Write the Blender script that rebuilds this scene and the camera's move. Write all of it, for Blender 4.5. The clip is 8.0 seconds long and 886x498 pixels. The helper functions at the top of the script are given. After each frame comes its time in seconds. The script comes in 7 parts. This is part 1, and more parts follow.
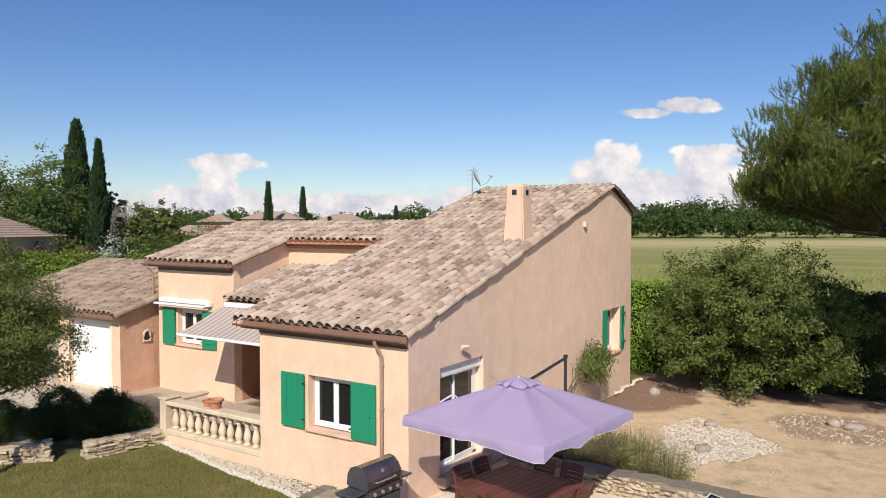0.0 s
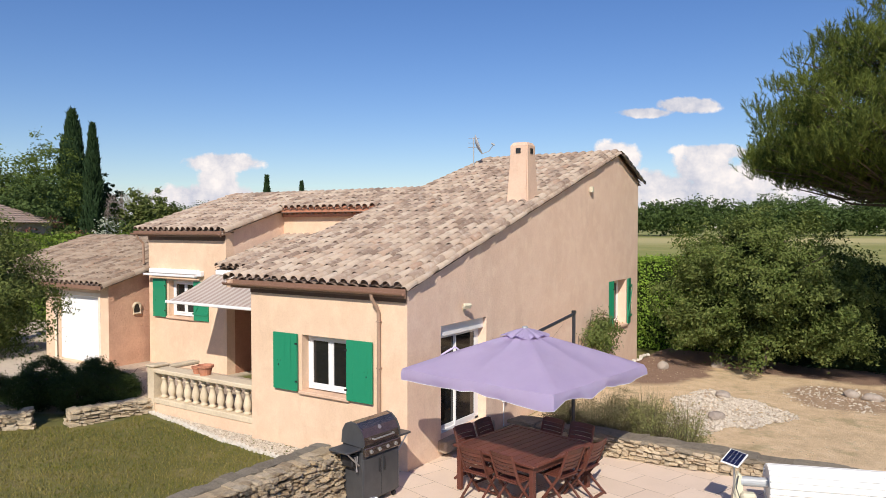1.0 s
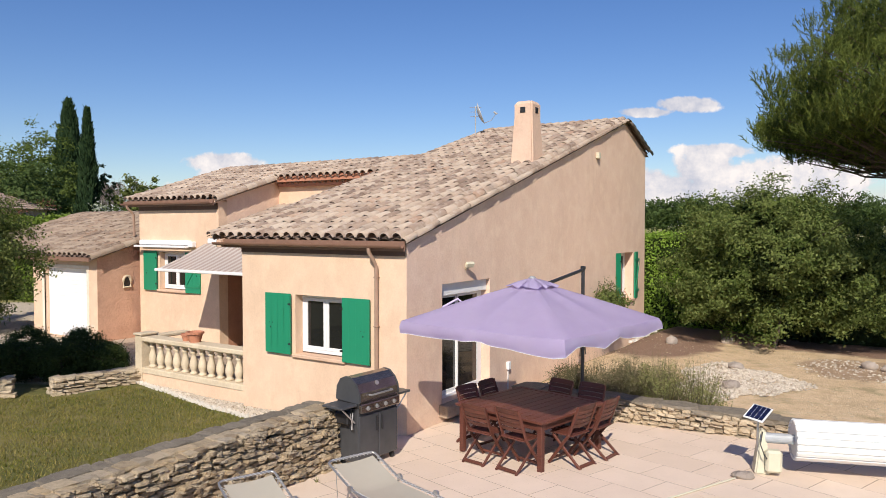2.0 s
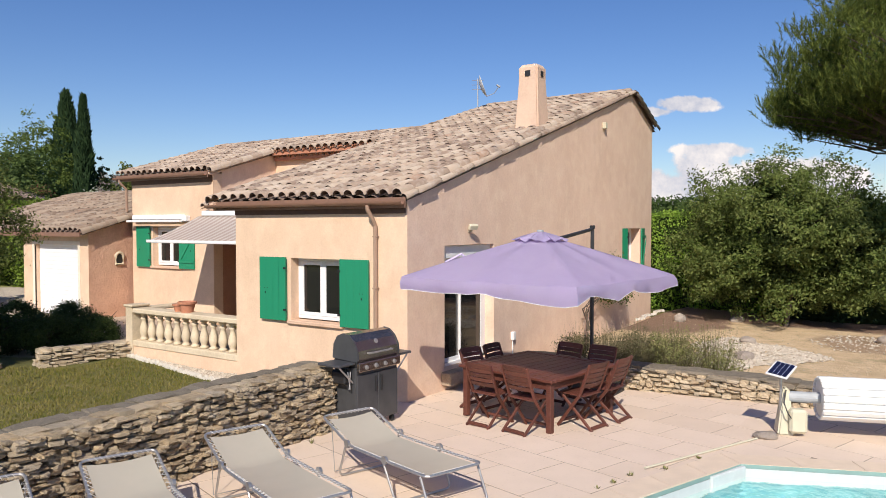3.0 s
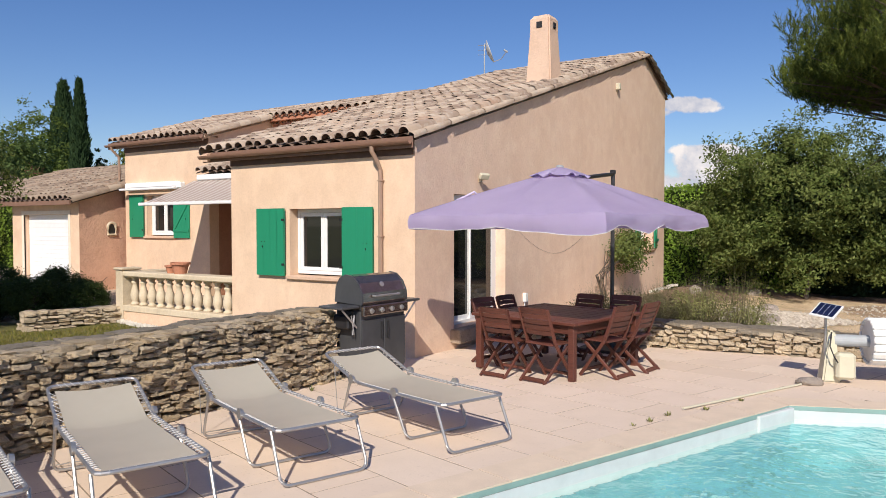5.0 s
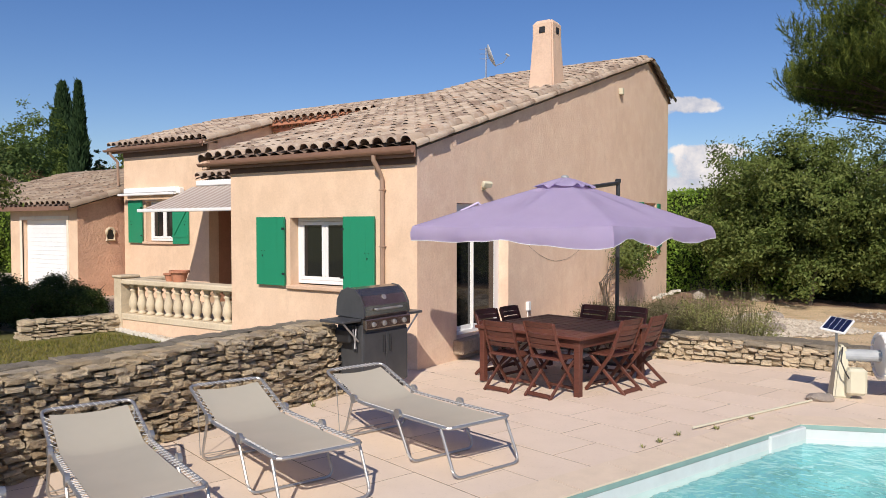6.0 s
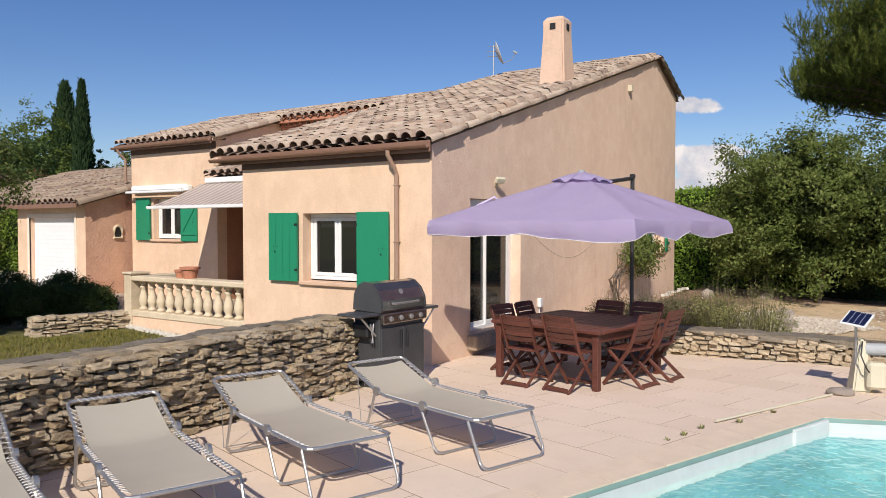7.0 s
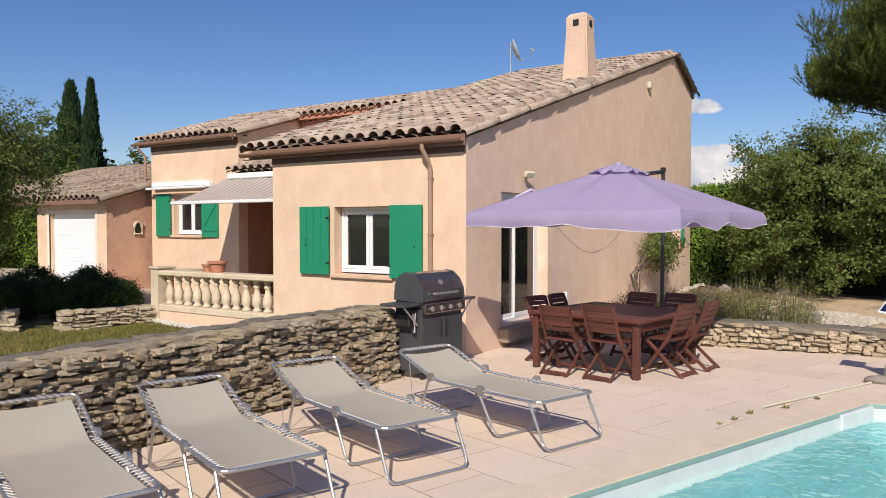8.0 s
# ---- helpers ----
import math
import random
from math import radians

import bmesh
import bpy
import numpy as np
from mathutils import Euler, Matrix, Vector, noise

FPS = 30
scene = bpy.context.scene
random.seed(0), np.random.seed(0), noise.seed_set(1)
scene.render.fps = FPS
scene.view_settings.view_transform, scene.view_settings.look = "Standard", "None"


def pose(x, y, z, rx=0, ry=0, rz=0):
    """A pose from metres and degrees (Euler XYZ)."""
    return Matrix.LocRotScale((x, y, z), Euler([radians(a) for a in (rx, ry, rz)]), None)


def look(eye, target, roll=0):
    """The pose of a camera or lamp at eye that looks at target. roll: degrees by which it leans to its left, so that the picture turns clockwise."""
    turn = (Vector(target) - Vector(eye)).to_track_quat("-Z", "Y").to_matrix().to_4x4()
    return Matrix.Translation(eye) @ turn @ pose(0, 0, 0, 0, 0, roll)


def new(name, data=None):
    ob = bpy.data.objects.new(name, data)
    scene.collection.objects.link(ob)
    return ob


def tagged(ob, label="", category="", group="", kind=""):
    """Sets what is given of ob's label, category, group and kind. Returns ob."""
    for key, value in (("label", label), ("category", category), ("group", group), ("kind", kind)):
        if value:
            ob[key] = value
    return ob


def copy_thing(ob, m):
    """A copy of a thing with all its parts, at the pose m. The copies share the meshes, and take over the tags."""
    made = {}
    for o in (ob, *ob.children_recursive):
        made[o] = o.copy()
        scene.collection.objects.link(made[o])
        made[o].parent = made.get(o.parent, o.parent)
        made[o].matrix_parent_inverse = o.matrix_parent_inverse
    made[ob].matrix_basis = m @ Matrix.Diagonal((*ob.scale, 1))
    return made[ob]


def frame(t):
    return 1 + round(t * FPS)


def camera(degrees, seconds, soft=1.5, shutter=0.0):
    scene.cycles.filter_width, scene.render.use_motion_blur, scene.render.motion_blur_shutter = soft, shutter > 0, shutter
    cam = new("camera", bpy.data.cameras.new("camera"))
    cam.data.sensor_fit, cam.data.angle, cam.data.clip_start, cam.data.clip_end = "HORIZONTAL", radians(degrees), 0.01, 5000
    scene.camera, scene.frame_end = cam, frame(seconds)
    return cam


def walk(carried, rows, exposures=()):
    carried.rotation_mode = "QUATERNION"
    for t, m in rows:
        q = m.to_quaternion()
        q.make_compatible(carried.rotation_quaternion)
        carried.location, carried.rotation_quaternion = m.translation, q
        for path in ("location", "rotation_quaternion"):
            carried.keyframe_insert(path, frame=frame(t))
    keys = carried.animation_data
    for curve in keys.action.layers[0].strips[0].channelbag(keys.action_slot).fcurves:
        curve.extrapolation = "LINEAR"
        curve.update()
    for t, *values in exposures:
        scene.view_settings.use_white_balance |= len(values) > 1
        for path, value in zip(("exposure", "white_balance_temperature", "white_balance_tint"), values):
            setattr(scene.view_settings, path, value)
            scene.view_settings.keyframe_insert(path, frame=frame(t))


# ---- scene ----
cam = camera(63.2, 8.0, soft=0.88)
PATH = [
    (0, (7.533, -10.338, 4.942), (6.44, -8.664, 4.88), -0.0),
    (0.5, (7.33, -10.052, 4.496), (6.238, -8.378, 4.434), -0.0),
    (1, (7.124, -9.753, 4.039), (6.032, -8.079, 3.977), -0.0),
    (1.5, (6.921, -9.46, 3.619), (5.829, -7.786, 3.556), -0.0),
    (3, (6.408, -8.77, 2.576), (5.316, -7.096, 2.511), -0.0),
    (3.5, (6.26, -8.596, 2.263), (5.167, -6.922, 2.198), -0.1),
    (4, (6.092, -8.436, 1.906), (5.0, -6.762, 1.841), -0.0),
    (4.2, (6.03, -8.385, 1.80), (4.938, -6.711, 1.735), -0.0),
    (4.75, (5.925, -8.27, 1.735), (4.833, -6.596, 1.671), -0.0),
    (5.3, (5.843, -8.197, 1.82), (4.751, -6.523, 1.757), -0.0),
    (5.5, (5.815, -8.176, 1.862), (4.723, -6.502, 1.799), -0.1),
    (6, (5.768, -8.124, 1.896), (4.676, -6.449, 1.833), -0.0),
    (6.5, (5.693, -8.132, 1.869), (4.601, -6.458, 1.807), -0.0),
    (7, (5.59, -8.217, 1.825), (4.498, -6.543, 1.763), -0.0),
    (7.5, (5.444, -8.365, 1.766), (4.352, -6.691, 1.704), -0.0),
    (8, (5.251, -8.565, 1.717), (4.159, -6.891, 1.656), -0.0),
]
walk(cam, [(t, look(eye, target, roll)) for t, eye, target, roll in PATH], exposures=((0.0, 0.0), (4.0, 0.0), (5.5, -0.1), (8.0, -0.12)))

# ---- world and sun ----
SUN = Vector((0.39, -0.84, 0.705)).normalized()
world = bpy.data.worlds.new("world")
scene.world = world
world.use_nodes = True
wt = world.node_tree
wt.nodes.clear()


def wnode(kind, **values):
    n = wt.nodes.new(kind)
    for k, v in values.items():
        n.inputs[k].default_value = v
    return n


def wmath(op, a, b=None, c=None, clamp=False):
    n = wt.nodes.new("ShaderNodeMath")
    n.operation, n.use_clamp = op, clamp
    for i, v in enumerate((a, b, c)):
        if v is None:
            continue
        if isinstance(v, (int, float)):
            n.inputs[i].default_value = v
        else:
            wt.links.new(v, n.inputs[i])
    return n.outputs[0]


def wdot(a, vec):
    n = wt.nodes.new("ShaderNodeVectorMath")
    n.operation = "DOT_PRODUCT"
    wt.links.new(a, n.inputs[0])
    n.inputs[1].default_value = vec
    return n.outputs["Value"]


sky = wt.nodes.new("ShaderNodeTexSky")
sky.sky_type = "NISHITA"
sky.sun_disc = False
sky.sun_elevation = math.asin(SUN.z)
sky.sun_rotation = math.atan2(SUN.x, SUN.y)
sky.altitude, sky.air_density, sky.dust_density, sky.ozone_density = 100, 1.0, 0.4, 3.0
wcoord = wt.nodes.new("ShaderNodeTexCoord").outputs["Generated"]
FW, RT = (-0.546, 0.8375, 0.0), (0.8375, 0.546, 0.0)
ahead = wmath("MAXIMUM", wdot(wcoord, FW), 0.02)
cu = wmath("DIVIDE", wdot(wcoord, RT), ahead)
cv = wmath("DIVIDE", wdot(wcoord, (0, 0, 1)), ahead)
flat = wt.nodes.new("ShaderNodeCombineXYZ")
wt.links.new(cu, flat.inputs[0])
wt.links.new(cv, flat.inputs[1])
puff = wnode("ShaderNodeTexNoise", Scale=22.0, Detail=7.0, Roughness=0.62)
wt.links.new(flat.outputs[0], puff.inputs["Vector"])
broad = wnode("ShaderNodeTexNoise", Scale=7.0, Detail=3.0, Roughness=0.5)
wt.links.new(flat.outputs[0], broad.inputs["Vector"])
# cumulus heads low over the horizon: centre across, height, half-width, half-height
CLOUDS = [(-0.305, 0.089, 0.060, 0.015), (-0.313, 0.060, 0.030, 0.032), (-0.33, 0.034, 0.10, 0.028),
          (0.335, 0.167, 0.050, 0.013), (0.278, 0.157, 0.050, 0.008),
          (0.236, 0.090, 0.042, 0.030), (0.215, 0.060, 0.052, 0.040), (0.285, 0.052, 0.046, 0.032),
          (0.36, 0.078, 0.050, 0.036), (0.375, 0.104, 0.062, 0.012), (0.34, 0.045, 0.13, 0.032),
          (0.03, 0.036, 0.045, 0.022), (-0.12, 0.030, 0.16, 0.018), (0.48, 0.055, 0.12, 0.045)]
best = None
for cx, cz, ra, rb in CLOUDS:
    ex = wmath("POWER", wmath("ABSOLUTE", wmath("MULTIPLY", wmath("SUBTRACT", cu, cx), 1 / ra)), 2.0)
    ez = wmath("POWER", wmath("ABSOLUTE", wmath("MULTIPLY", wmath("SUBTRACT", cv, cz), 1 / rb)), 2.0)
    e = wmath("SUBTRACT", 1.0, wmath("ADD", ex, ez))
    best = e if best is None else wmath("SMOOTH_MAX", best, e, 0.3)
edge = wmath("ADD", best, wmath("MULTIPLY", wmath("SUBTRACT", puff.outputs[0], 0.5), 2.6))
mask = wmath("MULTIPLY", wmath("SUBTRACT", edge, 0.02), 2.6, clamp=True)
haze = wmath("MULTIPLY", wmath("SUBTRACT", 0.058, wmath("ADD", cv, wmath("MULTIPLY", wmath("SUBTRACT", broad.outputs[0], 0.5), 0.05))), 26.0, clamp=True)
mask = wmath("MAXIMUM", mask, wmath("MULTIPLY", haze, 0.8))
tone = wt.nodes.new("ShaderNodeValToRGB")
tone.color_ramp.elements[0].position, tone.color_ramp.elements[0].color = 0.28, (0.56, 0.58, 0.68, 1)
tone.color_ramp.elements[1].position, tone.color_ramp.elements[1].color = 0.50, (1.0, 0.93, 0.90, 1)
wt.links.new(wmath("ADD", wmath("MULTIPLY", puff.outputs[0], 0.7), wmath("SUBTRACT", wmath("MULTIPLY", wmath("ADD", cv, 0.02), 0.5), wmath("MULTIPLY", wmath("MULTIPLY", wmath("SUBTRACT", cv, 0.13), 20.0, clamp=True), 0.13))), tone.inputs[0])
deep = wt.nodes.new("ShaderNodeHueSaturation")
deep.inputs["Saturation"].default_value, deep.inputs["Hue"].default_value = 1.22, 0.5105
wt.links.new(sky.outputs[0], deep.inputs["Color"])
bg_sky = wnode("ShaderNodeBackground", Strength=0.106)
cast = wt.nodes.new("ShaderNodeMix")
cast.data_type, cast.blend_type = "RGBA", "MULTIPLY"
cast.inputs[0].default_value, cast.inputs[7].default_value = 1.0, (0.99, 0.97, 1.025, 1)
wt.links.new(deep.outputs[0], cast.inputs[6])
wt.links.new(cast.outputs[2], bg_sky.inputs["Color"])
bg_cloud = wnode("ShaderNodeBackground", Strength=1.02)
wt.links.new(tone.outputs[0], bg_cloud.inputs["Color"])
wmix = wt.nodes.new("ShaderNodeMixShader")
front = wmath("MULTIPLY", mask, wmath("MULTIPLY", wmath("SUBTRACT", wdot(wcoord, FW), 0.1), 4.0, clamp=True))
wt.links.new(front, wmix.inputs[0])
wt.links.new(bg_sky.outputs[0], wmix.inputs[1])
wt.links.new(bg_cloud.outputs[0], wmix.inputs[2])
wout = wt.nodes.new("ShaderNodeOutputWorld")
wt.links.new(wmix.outputs[0], wout.inputs[0])

sun = new("sun", bpy.data.lights.new("sun", "SUN"))
sun.data.energy, sun.data.angle, sun.data.color = 5.15, radians(0.53), (1.0, 0.905, 0.785)
sun.matrix_world = look(SUN * 60, (0, 0, 0))

# ---- materials ----


class Mat:
    """A small builder for one node material."""

    def __init__(self, name, rough=0.8, metal=0.0, coords="Object"):
        self.m = bpy.data.materials.new(name)
        self.m.use_nodes = True
        self.t = self.m.node_tree
        self.b = self.t.nodes["Principled BSDF"]
        self.b.inputs["Roughness"].default_value = rough
        self.b.inputs["Metallic"].default_value = metal
        self.co = self.t.nodes.new("ShaderNodeNewGeometry").outputs["Position"] if coords == "World" else self.t.nodes.new("ShaderNodeTexCoord").outputs[coords]

    def put(self, source, target):
        self.t.links.new(source, target)

    def noise(self, scale, detail=4.0, rough=0.55, stretch=None):
        n = self.t.nodes.new("ShaderNodeTexNoise")
        n.inputs["Scale"].default_value, n.inputs["Detail"].default_value, n.inputs["Roughness"].default_value = scale, detail, rough
        v = self.co
        if stretch:
            mp = self.t.nodes.new("ShaderNodeMapping")
            mp.inputs["Scale"].default_value = stretch
            self.put(v, mp.inputs["Vector"])
            v = mp.outputs[0]
        self.put(v, n.inputs["Vector"])
        return n.outputs[0]

    def voronoi(self, scale, feature="F1"):
        n = self.t.nodes.new("ShaderNodeTexVoronoi")
        n.feature = feature
        n.inputs["Scale"].default_value = scale
        self.put(self.co, n.inputs["Vector"])
        return n

    def ramp(self, source, stops):
        r = self.t.nodes.new("ShaderNodeValToRGB")
        e = r.color_ramp.elements
        while len(e) < len(stops):
            e.new(0.5)
        for el, (p, c) in zip(e, stops):
            el.position, el.color = p, (*c, 1)
        self.put(source, r.inputs[0])
        return r.outputs[0]

    def mix(self, fac, a, b, mode="MIX"):
        n = self.t.nodes.new("ShaderNodeMix")
        n.data_type, n.blend_type = "RGBA", mode
        for i, v in ((0, fac), (6, a), (7, b)):
            if isinstance(v, (int, float)):
                n.inputs[i].default_value = v
            elif isinstance(v, tuple):
                n.inputs[i].default_value = (*v, 1)
            else:
                self.put(v, n.inputs[i])
        return n.outputs[2]

    def math(self, op, a, b=0.0, clamp=False):
        n = self.t.nodes.new("ShaderNodeMath")
        n.operation, n.use_clamp = op, clamp
        for i, v in enumerate((a, b)):
            if isinstance(v, (int, float)):
                n.inputs[i].default_value = v
            else:
                self.put(v, n.inputs[i])
        return n.outputs[0]

    def random(self, island=False):
        if island:
            return self.t.nodes.new("ShaderNodeNewGeometry").outputs["Random Per Island"]
        return self.t.nodes.new("ShaderNodeObjectInfo").outputs["Random"]

    def colour(self, c):
        if isinstance(c, tuple):
            self.b.inputs["Base Color"].default_value = (*c, 1)
        else:
            self.put(c, self.b.inputs["Base Color"])
        return self

    def rough(self, r):
        self.put(r, self.b.inputs["Roughness"])
        return self

    def bump(self, height, strength=0.4, distance=0.01):
        n = self.t.nodes.new("ShaderNodeBump")
        n.inputs["Strength"].default_value, n.inputs["Distance"].default_value = strength, distance
        self.put(height, n.inputs["Height"])
        self.put(n.outputs[0], self.b.inputs["Normal"])
        return self


def stucco(name, base, dark, size=34.0, depth=0.014):
    k = Mat(name, 0.93, coords="World")
    stain = k.noise(0.9, 5, 0.65)
    grain = k.noise(size, 5, 0.7)
    c = k.ramp(stain, [(0.3, dark), (0.62, base)])
    c = k.mix(k.math("MULTIPLY", k.noise(5.0, 4), 0.35), c, tuple(v * 1.12 for v in base))
    c = k.mix(k.ramp(k.noise(2.4, 5, 0.7), [(0.46, (0, 0, 0)), (0.66, (0.75, 0.75, 0.75))]), c, tuple(min(0.85, v * 1.15) for v in base))
    c = k.mix(k.ramp(k.noise(1.6, 6, 0.75, stretch=(1.0, 1.0, 0.35)), [(0.52, (0, 0, 0)), (0.72, (0.45, 0.45, 0.45))]), c, tuple(v * 0.86 for v in dark))
    c = k.mix(0.16, c, k.ramp(grain, [(0.35, tuple(v * 0.6 for v in dark)), (0.6, base)]))
    k.colour(c).bump(k.math("ADD", grain, k.math("MULTIPLY", k.noise(size * 0.25, 3), 0.8)), 0.9, depth)
    return k.m


def plain(name, c, rough=0.6, metal=0.0, vary=0.15, scale=6.0, bump=0.0, grain=60.0):
    k = Mat(name, rough, metal)
    lo, hi = tuple(v * (1 - vary) for v in c), tuple(min(1, v * (1 + vary)) for v in c)
    k.colour(k.ramp(k.noise(scale, 5, 0.6), [(0.3, lo), (0.7, hi)]))
    if bump:
        k.bump(k.noise(grain, 4), 0.5, bump)
    return k.m


def tile_mat(name, island, age=1.0):
    k = Mat(name, 0.92, coords="World")
    tone = k.ramp(k.random(island), [(0.0, (0.18, 0.125, 0.095)), (0.2, (0.30, 0.22, 0.17)), (0.5, (0.395, 0.305, 0.235)), (0.82, (0.48, 0.39, 0.31)), (1.0, (0.35, 0.235, 0.17))])
    lichen = k.noise(7.0, 6, 0.7)
    c = k.mix(k.ramp(lichen, [(0.48, (0, 0, 0)), (0.66, (0.75, 0.75, 0.75))]), tone, (0.46, 0.395, 0.335))
    soot = k.noise(2.1, 4, 0.6)
    c = k.mix(k.ramp(soot, [(0.5, (0, 0, 0)), (0.75, (0.6, 0.6, 0.6))]), c, (0.18, 0.14, 0.12))
    if age < 1.0:
        c = k.mix(1.0, c, (age, age * 0.97, age * 0.92), "MULTIPLY")
    k.colour(c).bump(k.noise(55, 4, 0.7), 0.5, 0.006)
    return k.m


def stone_mat(name, tones, island=False):
    k = Mat(name, 0.95, coords="World")
    n = len(tones) - 1
    tone = k.ramp(k.random(island), [(i / n, t) for i, t in enumerate(tones)])
    c = k.mix(k.ramp(k.noise(9, 6, 0.7), [(0.45, (0, 0, 0)), (0.7, (0.5, 0.5, 0.5))]), tone, tuple(v * 0.5 for v in tones[0]))
    c = k.mix(k.ramp(k.noise(26, 4, 0.7), [(0.55, (0, 0, 0)), (0.75, (0.4, 0.4, 0.4))]), c, (0.55, 0.47, 0.36))
    k.colour(c).bump(k.math("ADD", k.noise(46, 6, 0.75), k.noise(14, 4)), 1.0, 0.03)
    return k.m


def leaf_mat(name, tones, through_light=0.3, rough=0.65):
    k = Mat(name, rough, coords="World")
    n = len(tones) - 1
    c = k.ramp(k.random(True), [(i / n, t) for i, t in enumerate(tones)])
    c = k.mix(k.ramp(k.noise(1.2, 3), [(0.35, (0, 0, 0)), (0.65, (0.45, 0.45, 0.45))]), c, tones[-1])
    k.colour(c)
    k.b.inputs["Specular IOR Level"].default_value = 0.14
    tr = k.t.nodes.new("ShaderNodeBsdfTranslucent")
    k.put(c, tr.inputs["Color"])
    mx = k.t.nodes.new("ShaderNodeMixShader")
    mx.inputs[0].default_value = through_light
    k.put(k.b.outputs[0], mx.inputs[1])
    k.put(tr.outputs[0], mx.inputs[2])
    k.put(mx.outputs[0], k.t.nodes["Material Output"].inputs["Surface"])
    return k.m


def wood_mat(name, lo, hi, rough=0.55):
    k = Mat(name, rough)
    g = k.noise(9, 5, 0.6, stretch=(1.0, 9.0, 9.0))
    c = k.ramp(g, [(0.3, lo), (0.7, hi)])
    c = k.mix(k.math("MULTIPLY", k.random(), 0.45), c, tuple(v * 1.5 for v in hi))
    k.colour(c).bump(g, 0.35, 0.004)
    return k.m


WALL_FRONT = stucco("ochre_render", (0.74, 0.545, 0.395), (0.65, 0.455, 0.31), 30, 0.0028)
WALL_GABLE = stucco("roughcast_render", (0.78, 0.575, 0.445), (0.69, 0.485, 0.365), 24, 0.007)
# Terracotta render; the weaker light on side walls is also put into it.
WALL_SIDE_DIM = stucco("dim_side_render", (0.61, 0.375, 0.262), (0.50, 0.295, 0.20), 15, 0.025)
# Reddish render, darkened in its own colour for the shade under the porch.
WALL_PORCH_SHADE = stucco("porch_shade_render", (0.46, 0.235, 0.15), (0.38, 0.185, 0.115), 20, 0.012)
TILE = tile_mat("clay_tile", False)
TILE_SET = tile_mat("clay_tile_field", True)
TILE_OLD = tile_mat("old_clay_tile", True, 0.72)
TILE_UNDER = plain("clay_channel", (0.22, 0.155, 0.12), 0.95, vary=0.3, scale=9)
GUTTER = plain("brown_gutter", (0.23, 0.13, 0.09), 0.45, vary=0.12)
SPOUT = plain("beige_downpipe", (0.33, 0.22, 0.16), 0.45, vary=0.12)
GREEN = Mat("green_paint", 0.5)
GREEN.colour(GREEN.mix(GREEN.math("MULTIPLY", GREEN.noise(14, 5, 0.7), 0.4), (0.012, 0.255, 0.13), (0.02, 0.17, 0.09))).bump(GREEN.noise(40, 3, stretch=(1, 1, 0.08)), 0.3, 0.003)
GREEN = GREEN.m
WHITE = plain("white_frame", (0.80, 0.80, 0.80), 0.35, vary=0.04)
IRON = plain("black_iron", (0.02, 0.02, 0.02), 0.5, 0.3)
SILL = stucco("sill_render", (0.66, 0.46, 0.33), (0.56, 0.37, 0.26), 26, 0.006)
CAST = stucco("cast_stone", (0.66, 0.56, 0.41), (0.50, 0.41, 0.29), 24, 0.005)
TERRA = plain("terracotta", (0.46, 0.20, 0.12), 0.8, vary=0.2, scale=9)
GLASS = Mat("window_glass", 0.03)
GLASS.colour((0.012, 0.013, 0.014))
GLASS.b.inputs["Specular IOR Level"].default_value = 0.7
GLASS = GLASS.m
CURTAIN = plain("net_curtain", (0.75, 0.74, 0.70), 0.9, vary=0.05)
DRY_STONE = stone_mat("limestone_rubble", [(0.33, 0.245, 0.155), (0.50, 0.39, 0.25), (0.66, 0.53, 0.355), (0.41, 0.33, 0.23), (0.56, 0.47, 0.345), (0.63, 0.475, 0.285)])
DRY_STONE_SET = stone_mat("limestone_rubble_rest", [(0.33, 0.245, 0.155), (0.50, 0.39, 0.25), (0.66, 0.53, 0.355), (0.41, 0.33, 0.23), (0.56, 0.47, 0.345), (0.63, 0.475, 0.285)], True)
PALE_STONE = stone_mat("pale_rubble", [(0.46, 0.36, 0.24), (0.60, 0.48, 0.33), (0.70, 0.58, 0.41), (0.50, 0.42, 0.31)])
WALL_CAP = stone_mat("mortar_cap", [(0.23, 0.195, 0.145), (0.32, 0.275, 0.21)])
MORTAR = plain("mortar", (0.14, 0.10, 0.07), 0.97, vary=0.35, scale=14, bump=0.02)
PALE_MORTAR = plain("pale_mortar", (0.42, 0.33, 0.22), 0.97, vary=0.2, scale=14, bump=0.02)


def slab_mat():
    k = Mat("terrace_slab", 0.85, coords="World")
    tone = k.ramp(k.random(), [(0.0, (0.71, 0.575, 0.455)), (0.5, (0.74, 0.60, 0.48)), (1.0, (0.77, 0.63, 0.505))])
    c = k.mix(k.ramp(k.noise(2.2, 6, 0.65), [(0.42, (0, 0, 0)), (0.75, (0.4, 0.4, 0.4))]), tone, (0.63, 0.505, 0.395))
    c = k.mix(k.ramp(k.noise(38, 3), [(0.6, (0, 0, 0)), (0.8, (0.35, 0.35, 0.35))]), c, (0.40, 0.31, 0.23))
    k.colour(c).bump(k.noise(45, 5, 0.7), 0.35, 0.006)
    return k.m


